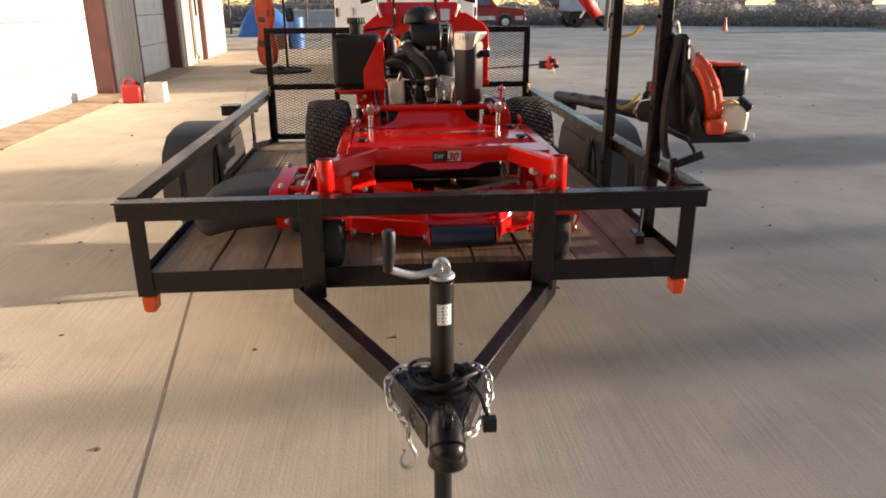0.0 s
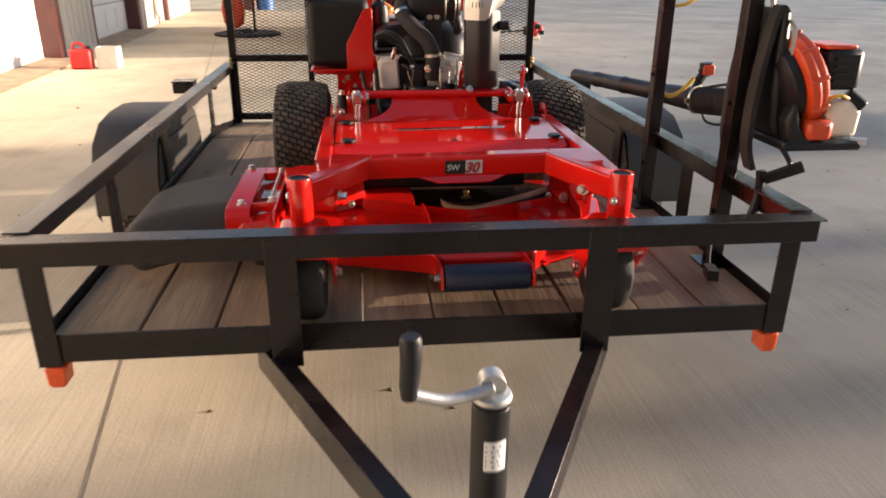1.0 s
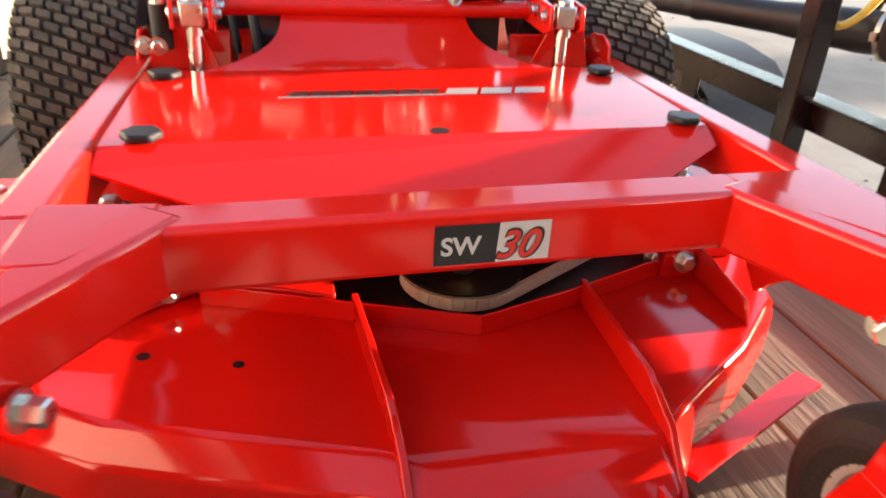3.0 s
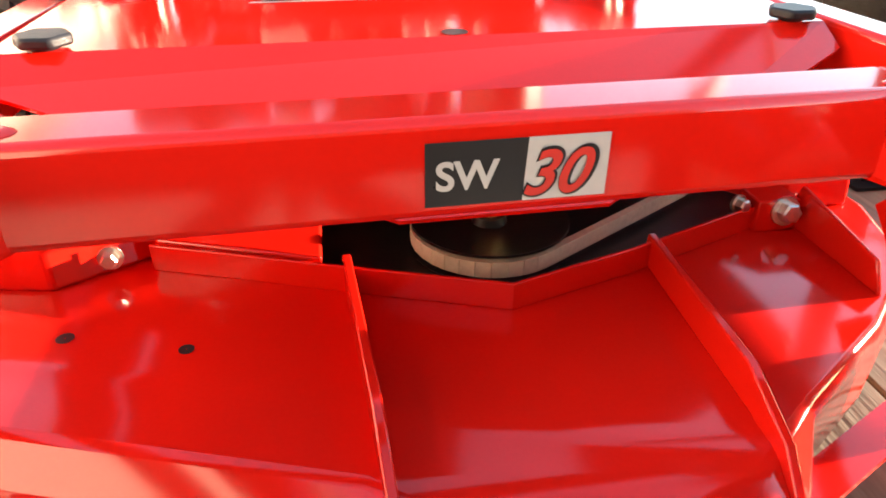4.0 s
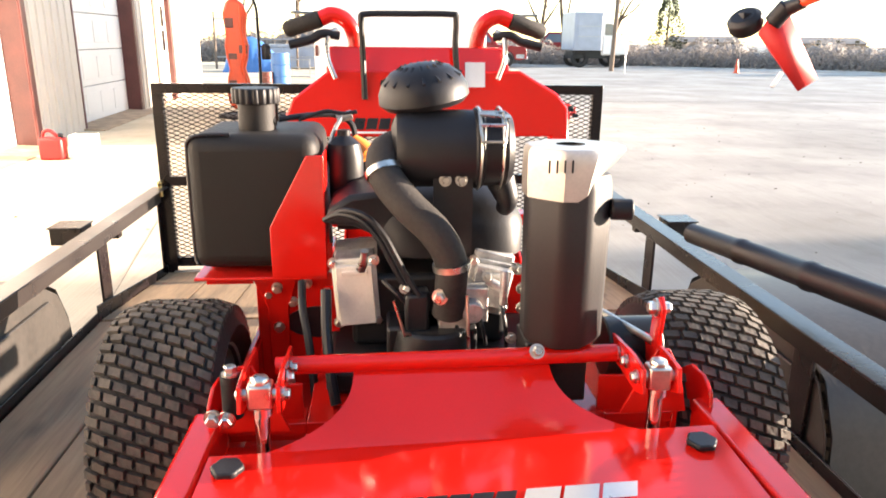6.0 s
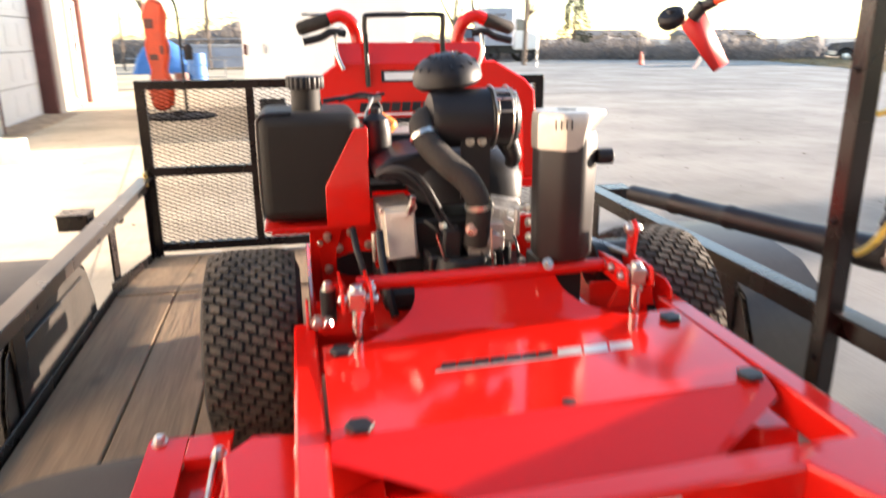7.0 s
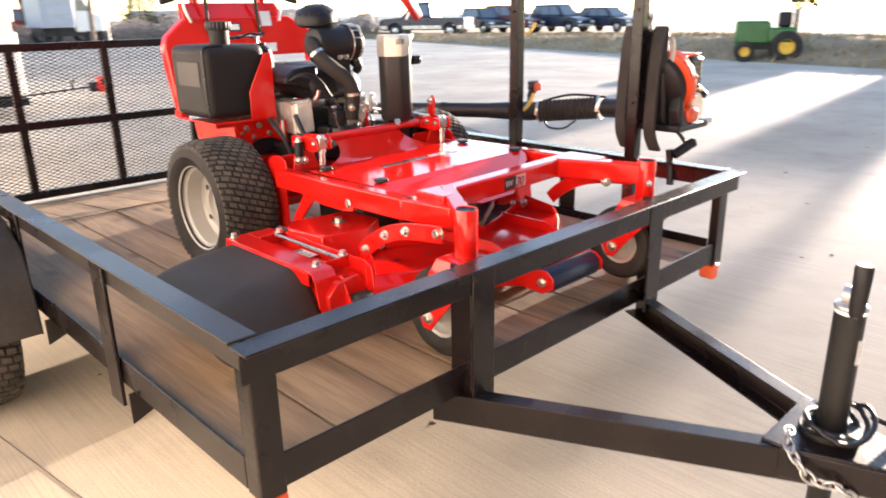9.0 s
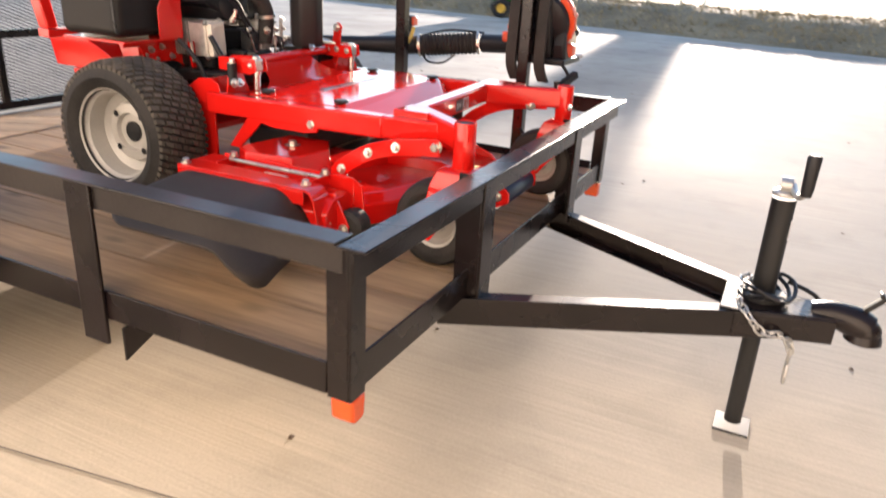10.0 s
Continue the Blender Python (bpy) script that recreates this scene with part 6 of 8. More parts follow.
def build_controls():
    """The upright console with its handles at the mower's rear."""
    s = Shape()
    ol = [(-0.19, 0.93), (-0.195, 1.120), (0.425, 1.120), (0.42, 0.93), (0.462, 0.93), (0.470, 1.08), (0.468, 1.19), (0.440, 1.225), (0.345, 1.280), (-0.130, 1.280), (-0.222, 1.210), (-0.240, 1.17), (-0.240, 1.08), (-0.232, 0.93)]
    k = len(ol)
    vs = [(x, 1.735 + 0.22 * (z - 0.9), z) for x, z in ol] + [(x, 1.785 + 0.22 * (z - 0.9), z) for x, z in ol]
    s.add(vs, [tuple(range(k)), tuple(range(2 * k - 1, k - 1, -1))] + [(i, (i + 1) % k, k + (i + 1) % k, k + i) for i in range(k)])
    co = part("console", s, RED, MW, "red steel console with handles", bevel=0.006)
    part("console_foot", Shape().box(-0.236, 0.466, 1.738, 1.792, 0.901, 0.9295), RED, co, bevel=0.002)
    s = Shape()
    s.box(-0.085, 0.150, 1.560, 1.690, 0.985, 1.098)
    bx = part("reservoir", s, BLACK_PLASTIC, MW, "black plastic reservoir behind the engine", bevel=0.012)
    part("reservoir_lip", Shape().box(-0.088, 0.153, 1.557, 1.693, 1.0985, 1.104), LABEL_SILVER, bx)
    part("reservoir_shelf", Shape().box(-0.10, 0.20, 1.47, 1.736, 0.965, 0.984), BLACK_SATIN, bx)
    Y = lambda z: 1.735 + 0.22 * (z - 0.9)
    s = Shape()
    vs = [(-0.14, Y(1.27) - 0.002, 1.262), (0.325, Y(1.27) - 0.002, 1.262), (0.300, Y(1.33) + 0.01, 1.335), (-0.135, Y(1.33) + 0.01, 1.335)]
    s.add(vs + [(x, y + 0.035, z) for x, y, z in vs], [(0, 1, 2, 3), (7, 6, 5, 4), (0, 4, 5, 1), (1, 5, 6, 2), (2, 6, 7, 3), (3, 7, 4, 0)])
    part("control_box", s, RED, co, bevel=0.004)
    def flat(name, x0, x1, z0, z1, mat, label, sl=0.0):
        q = Shape()
        q.add([(x0, Y(z0) - 0.002, z0), (x1, Y(z0) - 0.002, z0), (x1 + sl, Y(z1) - 0.002, z1), (x0 + sl, Y(z1) - 0.002, z1)], [(0, 1, 2, 3)])
        return part(name, q, mat, co, label)
    flat("label_border", -0.005, 0.105, 1.222, 1.256, LABEL_BLACK, "")
    q = Shape()
    q.add([(0.004, Y(1.228) - 0.004, 1.228), (0.096, Y(1.228) - 0.004, 1.228), (0.096, Y(1.250) - 0.004, 1.250), (0.004, Y(1.250) - 0.004, 1.250)], [(0, 1, 2, 3)])
    part("instruction_label", q, LABEL_WHITE, co, "white instruction label")
    flat("manual_tag", 0.205, 0.255, 1.24, 1.30, LABEL_WHITE, "white hanging tag")
    for i in range(7):
        flat("decal_block", -0.075 + 0.031 * i, -0.049 + 0.031 * i, 1.138, 1.165, LABEL_BLACK, "", 0.006)
    flat("decal_panel", 0.145, 0.255, 1.134, 1.170, LABEL_WHITE, "white maker's panel", 0.006)
    flat("decal_line", -0.085, 0.145, 1.128, 1.133, LABEL_WHITE, "", 0.0)
    s = Shape()
    z0 = 1.21
    s.tube(smooth_path([(-0.045, 1.80, z0), (-0.048, 1.80, 1.33), (-0.050, 1.79, 1.398), (-0.038, 1.79, 1.410), (0.05, 1.79, 1.412), (0.165, 1.79, 1.412), (0.178, 1.79, 1.40), (0.178, 1.80, 1.33), (0.19, 1.80, z0)], 5), 0.0075, 10)
    part("operator_bail", s, BLACK_SATIN, co, "black bail bar")
    for q, cx in ((-1, -0.075), (1, 0.245)):
        s = Shape()
        s.tube(smooth_path([(cx + q * 0.03 - q * 0.04, 1.86, 1.30), (cx - q * 0.005, 1.86, 1.36), (cx + q * 0.012, 1.85, 1.395), (cx + q * 0.045, 1.85, 1.41), (cx + q * 0.075, 1.85, 1.40)]), 0.019, 14)
        part("handle_horn", s, RED, co)
        s = Shape()
        a, b = Vector((cx + q * 0.075, 1.85, 1.40)), Vector((cx + q * 0.165, 1.86, 1.372))
        s.tube([a, a.lerp(b, 0.1), a.lerp(b, 0.9), b], [0.020, 0.021, 0.020, 0.014], 16)
        part("grip", s, RUBBER, co, "black rubber grip")
        s = Shape()
        s.tube(smooth_path([(cx + q * 0.03, 1.83, 1.36), (cx + q * 0.07, 1.82, 1.365), (cx + q * 0.10, 1.82, 1.35), (cx + q * 0.15, 1.82, 1.338)]), 0.011, 10)
        part("lever", s, BLACK_PLASTIC, co)
        s = Shape()
        s.tube(smooth_path([(cx + q * 0.035, 1.83, 1.375), (cx + q * 0.055, 1.82, 1.36), (cx + q * 0.058, 1.81, 1.31), (cx + q * 0.040, 1.80, 1.26)]), 0.006, 8)
        s.tube([(cx + q * 0.02, 1.87, 1.412), (cx + q * 0.15, 1.88, 1.415)], 0.004, 6)
        part("cable", s, ZINC, co)
    # side panels back to the engine platform
    s = Shape()
    s.prism([(1.50, 0.785), (1.90, 0.785), (1.93, 0.90), (1.74, 0.90)], "x", -0.10, -0.094)
    s.prism([(1.50, 0.785), (1.90, 0.785), (1.93, 0.90), (1.74, 0.90)], "x", 0.324, 0.33)
    s.box(-0.094, 0.324, 1.74, 1.90, 0.785, 0.90)
    part("console_base", s, RED, co, bevel=0.002)


build_engine()
build_fuel_tank()
build_controls()


# ---- rack posts and tools on the trailer ----
def build_rack():
    for x, y in ((0.924, 0.985), (0.924, 0.405)):
        s = Shape()
        s.box(x - 0.0225, x + 0.0225, y - 0.0225, y + 0.0225, DECK + 0.006, 2.25)
        p = single("rack_post", s, BLACK_PAINT, "black square steel tool-rack post bolted inside the rail", "rack post", "rack posts", bevel=0.003)
        for z in (0.62, 0.95, 1.28, 1.60):
            bolt(p, (x - 0.0225, y, z), (-1, 0, 0), 0.006, 0.006, BLACK_PAINT)
        s = Shape()
        s.box(x - 0.05, x + 0.022, y - 0.05, y + 0.05, DECK + 0.001, DECK + 0.007)
        part("foot_plate", s, BLACK_PAINT, p)
    # yellow-tipped hooks
    x, y = 0.924, 0.985
    s = Shape()
    s.tube(smooth_path([(x + 0.026, y, 1.185), (x + 0.065, y, 1.19), (x + 0.095, y, 1.205), (x + 0.12, y, 1.232)]), 0.0065, 10)
    single("tool_hook", s, YELLOW, "yellow coated tool hook on the rack post", "hook", "tool hooks")
    s = Shape()
    s.tube(smooth_path([(x + 0.020, y + 0.01, 0.885), (x + 0.055, y + 0.01, 0.868), (x + 0.10, y + 0.015, 0.885), (x + 0.145, y + 0.02, 0.930)]), 0.008, 10)
    single("tool_hook", s, YELLOW, "yellow coated tool hook on the rack post", "hook", "tool hooks")
    # dark lever foot and cord by the front post
    s = Shape()
    s.bar((0.86, 0.30, 0.475), (0.835, 0.22, 0.485), 0.03, 0.03)
    s.tube(smooth_path([(0.895, 0.385, 0.58), (0.885, 0.36, 0.55), (0.868, 0.325, 0.50), (0.86, 0.30, 0.482)]), 0.006, 8)
    single("strap_clip", s, RUBBER, "black strap buckle lying on the deck boards", "buckle")


def build_blower():
    B = thing("backpack_blower", (1.04, 0.35, 0.84), "orange and black backpack leaf blower hung on the rack post", "leaf blower")
    # harness back plate, sweeping out into the base
    s = Shape()
    prof = [(0.970, 1.212), (0.994, 1.214), (1.006, 1.10), (1.022, 0.98), (1.044, 0.905), (1.080, 0.878), (1.085, 0.842), (1.020, 0.846), (0.992, 0.90), (0.980, 1.0), (0.974, 1.1)]
    s.prism(prof, "y", 0.322, 0.500)
    s.prism([(1.000, 0.92), (1.022, 0.98), (1.044, 0.905), (1.080, 0.878), (1.085, 0.842), (1.020, 0.846)], "y", 0.262, 0.3205)
    part("back_plate", s, BLACK_PLASTIC, B, "black harness back plate", bevel=0.012)
    # straps
    for y in (0.345, 0.468):
        s = ribbon(smooth_path([(0.985, y, 1.200), (0.968, y, 1.214), (0.955, y, 1.17), (0.942, y, 1.07), (0.934, y, 0.95), (0.938, y, 0.84), (0.950, y - 0.02, 0.775)]), 0.044, 0.016)
        part("shoulder_strap", s, RUBBER, B, "black padded shoulder strap", bevel=0.004)
    s = Shape()
    s.tube(smooth_path([(0.950, 0.38, 1.25), (0.958, 0.38, 1.262), (0.970, 0.39, 1.24), (0.978, 0.39, 1.205)]), 0.007, 10)
    part("hook", s, GALV, B)
    s = ribbon(smooth_path([(0.988, 0.316, 1.185), (1.004, 0.314, 1.160), (1.006, 0.314, 1.12), (1.002, 0.316, 1.075)]), 0.020, 0.003)
    part("webbing", s, LABEL_SILVER, B, "pale webbing loop")
    # fan housing
    m = Matrix.Translation((1.028, 0.385, 1.005)) @ Matrix.Rotation(radians(-19), 4, "Y") @ AX
    s = Shape()
    s.lathe([(0.0005, -0.03), (0.09, -0.03), (0.118, -0.014), (0.122, 0.0), (0.122, 0.010), (0.0005, 0.010)], m, 40)
    part("fan_back", s, BLACK_PLASTIC, B, "black fan inlet cover", bevel=0.002)
    s = Shape()
    s.lathe([(0.0005, 0.012), (0.125, 0.012), (0.140, 0.018), (0.142, 0.040), (0.136, 0.046), (0.138, 0.052), (0.134, 0.066), (0.112, 0.082), (0.08, 0.090), (0.0005, 0.094)], m, 40)
    for k in range(10):
        t = 2 * math.pi * (k + .3) / 10
        s.bar(m @ Vector((0.138 * math.cos(t), 0.138 * math.sin(t), 0.020)), m @ Vector((0.134 * math.cos(t), 0.134 * math.sin(t), 0.070)), 0.012, 0.012)
    part("fan_housing", s, ORANGE, B, "orange fan housing", bevel=0.003)
    s = Shape()
    s.box(1.06, 1.135, 0.25, 0.34, 0.868, 0.925)
    part("volute", s, ORANGE, B, bevel=0.015)
    s = Shape()
    s.box(1.105, 1.212, 0.29, 0.435, 1.0, 1.112, pose(0, 0, 0))
    eng = part("engine_cover", s, BLACK_PLASTIC, B, "black engine cover", bevel=0.016)
    s = Shape()
    s.box(1.095, 1.185, 0.295, 0.43, 1.110, 1.122)
    part("cover_top", s, ORANGE, eng, bevel=0.004)
    s = Shape()
    for k in range(4):
        s.box(1.125, 1.19, 0.2845, 0.2925, 1.022 + 0.020 * k, 1.030 + 0.020 * k)
    part("louvre", s, BLACK_SATIN, eng)
    s = Shape()
    s.tube(smooth_path([(1.12, 0.29, 0.965), (1.125, 0.275, 0.985), (1.15, 0.27, 0.99), (1.175, 0.275, 0.98)]), 0.005, 8)
    part("fuel_line", s, YELLOW, B, "amber fuel line")
    s = Shape()
    s.tube([(1.205, 0.36, 1.035), (1.226, 0.36, 1.03)], 0.016, 12)
    s.tube([(1.19, 0.31, 0.99), (1.232, 0.29, 0.955)], 0.02, 14)
    part("choke_knob", s, BLACK_PLASTIC, eng, bevel=0.003)
    s = Shape()
    vs = [(1.13, 0.28, 0.87), (1.225, 0.28, 0.872), (1.23, 0.28, 0.945), (1.19, 0.28, 0.975), (1.125, 0.28, 0.965)]
    s.add(vs + [(x, 0.45, z) for x, y, z in vs], [(0, 1, 2, 3, 4), (9, 8, 7, 6, 5)] + [(i, (i + 1) % 5, 5 + (i + 1) % 5, 5 + i) for i in range(5)])
    part("fuel_tank", s, CREAM, B, "translucent cream fuel tank", bevel=0.012)
    s = Shape()
    s.box(1.0, 1.235, 0.26, 0.49, 0.838, 0.866)
    part("base_frame", s, BLACK_PLASTIC, B, bevel=0.008)
    s = Shape()
    s.tube([(1.21, 0.28, 0.86), (1.245, 0.26, 0.862)], 0.012, 10)
    part("foot_cap", s, LABEL_SILVER, B)
    s = Shape()
    s.tube(smooth_path([(1.00, 0.27, 0.85), (1.015, 0.25, 0.82), (1.02, 0.24, 0.80)]), 0.007, 8)
    s.bar((0.955, 0.25, 0.765), (1.040, 0.215, 0.808), 0.026, 0.026)
    s.tube(smooth_path([(0.950, 0.265, 0.785), (0.953, 0.26, 0.74), (0.945, 0.25, 0.70), (0.93, 0.24, 0.66)]), 0.014, 8)
    part("hip_strap", s, BLACK_PLASTIC, B)
    # elbow, bellows, handle and pipe
    s = Shape()
    s.tube(smooth_path([(1.09, 0.43, 0.910), (1.135, 0.52, 0.898), (1.165, 0.61, 0.888), (1.178, 0.70, 0.882)]), 0.041, 20)
    part("elbow", s, BLACK_PLASTIC, B)
    s = Shape()
    s.tube([(1.13, 0.545, 0.945), (1.13, 0.56, 0.985)], [0.024, 0.012], 12)
    s.box(1.10, 1.155, 0.515, 0.585, 0.905, 0.950)
    part("clamp_cover", s, ORANGE, B, bevel=0.010)
    P, Q = Vector((1.178, 0.72, 0.882)), Vector((1.084, 0.985, 0.854))
    s = Shape()
    n = 32
    s.tube([P.lerp(Q, i / n) for i in range(n + 1)], [0.047 + (0.0035 if i % 2 else -0.0035) for i in range(n + 1)], 22)
    part("bellows", s, RUBBER, B, "ribbed black bellows", smooth=20)
    along = (Q - P).normalized()
    for t in (0.02, 0.98):
        s = Shape()
        mm = Matrix.Translation(P.lerp(Q, t)) @ along.to_track_quat("Z", "Y").to_matrix().to_4x4()
        s.lathe([(0.042, -0.005), (0.0515, -0.005), (0.0515, 0.005), (0.042, 0.005)], mm, 24, closed=True)
        s.box(0.044, 0.062, -0.008, 0.008, -0.006, 0.006, mm)
        part("hose_clamp", s, ZINC, B)
    E1 = Vector((0.918, 1.99, 0.804))
    def along_pipe(t):
        return Q.lerp(E1, t)
    s = Shape()
    s.tube([along_pipe(t) for t in (0.0, 0.05, 0.16, 0.25, 0.2501, 0.50, 0.51, 0.53, 0.54, 0.75, 0.76, 0.78, 0.79, 1.0)],
           [0.040, 0.043, 0.040, 0.036, 0.035, 0.034, 0.037, 0.037, 0.033, 0.032, 0.035, 0.035, 0.031, 0.030], 20)
    part("blow_pipe", s, BLACK_PLASTIC, B, "black telescoping blow pipe")
    s = Shape()
    s.lathe([(0.024, -0.002), (0.0265, -0.002), (0.0265, 0.001), (0.0005, 0.001)], Matrix.Translation(E1) @ along.to_track_quat("Z", "Y").to_matrix().to_4x4(), 20)
    part("mouth", s, LABEL_BLACK, B)
    h0 = Vector((1.10, 1.055, 0.88))
    s = Shape()
    s.tube(smooth_path([h0, h0 + Vector((0.015, 0.005, 0.03)), h0 + Vector((0.035, 0.01, 0.06)), h0 + Vector((0.042, 0.012, 0.085)), h0 + Vector((0.042, 0.012, 0.098))]), [0.013] * 6 + [0.018] * 6 + [0.024] * 6 + [0.026] * 6 + [0.020], 14)
    hd = part("throttle_handle", s, BLACK_PLASTIC, B)
    s = Shape()
    hs = h0 + Vector((0.042, 0.012, 0.075))
    s.box(hs.x - 0.022, hs.x + 0.022, hs.y - 0.030, hs.y - 0.020, hs.z - 0.02, hs.z + 0.018)
    part("switch", s, ORANGE, hd, bevel=0.004)
    s = Shape()
    s.tube(smooth_path([Q + Vector((0.02, -0.01, -0.035)), P.lerp(Q, .85) + Vector((0.01, 0, -0.075)), P.lerp(Q, .6) + Vector((0.01, 0, -0.082)), P.lerp(Q, .4) + Vector((0.01, 0, -0.045))]), 0.005, 8)
    s.tube(smooth_path([Q + Vector((0.01, 0, 0.04)), P.lerp(Q, .75) + Vector((0.01, 0, 0.055)), P.lerp(Q, .45) + Vector((0.01, 0, 0.062)), P + Vector((0, -0.02, 0.045))]), 0.005, 8)
    part("throttle_cable", s, BLACK_PLASTIC, B)


def build_trimmer():
    T = thing("string_trimmer", (0.95, 1.7, 1.25), "string trimmer with a red guard hung high on the rack", "string trimmer")
    s = Shape()
    s.tube([(0.945, 0.30, 1.64), (0.958, 1.0, 1.555), (0.972, 1.66, 1.446)], 0.011, 12)
    part("shaft", s, ORANGE, T, "thin orange shaft")
    s = Shape()
    s.tube([(0.972, 1.66, 1.446), (0.962, 1.72, 1.432)], [0.015, 0.02], 14)
    s.tube([(0.962, 1.71, 1.44), (0.942, 1.735, 1.40)], 0.022, 16)
    part("gear_head", s, BLACK_PLASTIC, T, bevel=0.003)
    s = Shape()
    # folded guard: a wide plate with a turned edge
    s.add([(0.945, 1.745, 1.425), (0.985, 1.745, 1.42), (1.075, 1.735, 1.27), (1.03, 1.735, 1.24), (0.913, 1.745, 1.375)], [(0, 1, 2, 3, 4)])
    s.add([(0.985, 1.745, 1.42), (0.997, 1.79, 1.42), (1.085, 1.78, 1.27), (1.075, 1.735, 1.27)], [(0, 1, 2, 3)])
    g = part("guard", s, RED_MATT, T, "red folded guard")
    md = g.modifiers.new("thick", "SOLIDIFY")
    md.thickness = 0.008
    s = Shape()
    s.lathe([(0.0005, 0.0), (0.035, 0.0), (0.042, 0.012), (0.042, 0.035), (0.03, 0.045), (0.0005, 0.045)], pose(0.91, 1.79, 1.385, 20, -35, 0), 20)
    s.box(0.88, 0.93, 1.76, 1.80, 1.40, 1.425)
    part("line_head", s, BLACK_PLASTIC, T, "black line head", bevel=0.002)
    s = Shape()
    s.tube([(0.975, 1.72, 1.285), (0.955, 1.72, 1.25)], 0.006, 8)
    part("line", s, LABEL_WHITE, T)


build_rack()
build_blower()
build_trimmer()


# ---- yard and distance ----
def polar(az, d, z=0.0):
    return Vector((-0.8 + d * math.cos(radians(az)), -0.8 + d * math.sin(radians(az)), z))


def build_fuel_can():
    C = thing("fuel_can", (-3.72, 8.40, 0), "red plastic fuel can on the concrete by the wall", "fuel can")
    s = Shape()
    s.box(-3.84, -3.58, 8.31, 8.49, 0, 0.25)
    part("body", s, RED_MATT, C, bevel=0.03)
    s = Shape()
    s.tube(smooth_path([(-3.81, 8.40, 0.24), (-3.79, 8.40, 0.31), (-3.72, 8.40, 0.32), (-3.64, 8.40, 0.25)]), 0.018, 10)
    part("handle", s, RED_MATT, C)
    s = Shape()
    s.tube([(-3.62, 8.40, 0.25), (-3.61, 8.40, 0.29)], 0.03, 14)
    part("cap", s, BLACK_PLASTIC, C)
    b = thing("cardboard_box", (-3.40, 8.5, 0), "small open white cardboard box standing on concrete", "box")
    for x0, x1, y0, y1, z0, z1 in ((-3.53, -3.27, 8.38, 8.386, 0.0, 0.27), (-3.53, -3.27, 8.594, 8.60, 0.0, 0.27), (-3.53, -3.524, 8.386, 8.594, 0.0, 0.27), (-3.276, -3.27, 8.386, 8.594, 0.0, 0.27), (-3.524, -3.276, 8.386, 8.594, 0.001, 0.007)):
        part("panel", Shape().box(x0, x1, y0, y1, z0, z1), CARD, b)


def build_orange_stand():
    """A tall orange shell on a black pole stand by the shop wall."""
    T = thing("display_stand", (-2.75, 13.0, 0), "tall orange shell hung on a black pole stand", "display stand")
    s = Shape()
    half = [(0.10, 0.12), (0.20, 0.22), (0.24, 0.45), (0.20, 0.66), (0.15, 0.82), (0.20, 1.0), (0.225, 1.2), (0.19, 1.36), (0.20, 1.52), (0.23, 1.72), (0.16, 1.92), (0.05, 1.97)]
    ol = [(-2.86 + x, z) for x, z in half] + [(-2.86 - 0.8 * x, z) for x, z in reversed(half)]
    s.prism(ol, "y", 12.94, 13.10)
    part("shell", s, ORANGE, T, bevel=0.05)
    s = Shape()
    s.tube(smooth_path([(-2.74, 12.94, 0.25), (-2.70, 12.93, 0.6), (-2.76, 12.93, 0.85), (-2.70, 12.93, 1.15), (-2.74, 12.93, 1.5), (-2.72, 12.94, 1.85)]), 0.03, 10)
    part("rim", s, ORANGE, T)
    for x, z, h in ((-2.93, 0.50, 0.13), (-2.90, 0.98, 0.10), (-2.72, 1.08, 0.14), (-2.93, 1.50, 0.16)):
        part("slot", Shape().box(x - 0.07, x + 0.07, 12.925, 12.945, z, z + h), MAROON, T, bevel=0.008)
    s = Shape()
    s.tube(smooth_path([(-2.72, 13.0, 1.98), (-2.56, 13.0, 2.0), (-2.48, 13.0, 1.86), (-2.46, 13.0, 1.5), (-2.46, 13.0, 0.06)]), 0.025, 10)
    part("pole", s, BLACK_SATIN, T)
    s = Shape()
    s.lathe([(0.0005, 0.0), (0.07, 0.0), (0.08, 0.03), (0.08, 0.20), (0.05, 0.26), (0.0005, 0.27)], Matrix.Translation((-2.34, 12.98, 0.98)), 18)
    s.tube([(-2.46, 13.0, 1.20), (-2.36, 12.99, 1.20)], 0.015, 8)
    part("hook_pot", s, BLACK_PLASTIC, T)
    s = Shape()
    s.lathe([(0.0005, 0.0), (0.62, 0.0), (0.62, 0.04), (0.52, 0.06), (0.50, 0.035), (0.10, 0.035), (0.06, 0.12), (0.0005, 0.12)], Matrix.Translation((-2.6, 13.0, 0)), 40)
    part("base", s, RUBBER, T)
    T.matrix_basis = Matrix.Translation((0.34, 0.1, 0)) @ T.matrix_basis


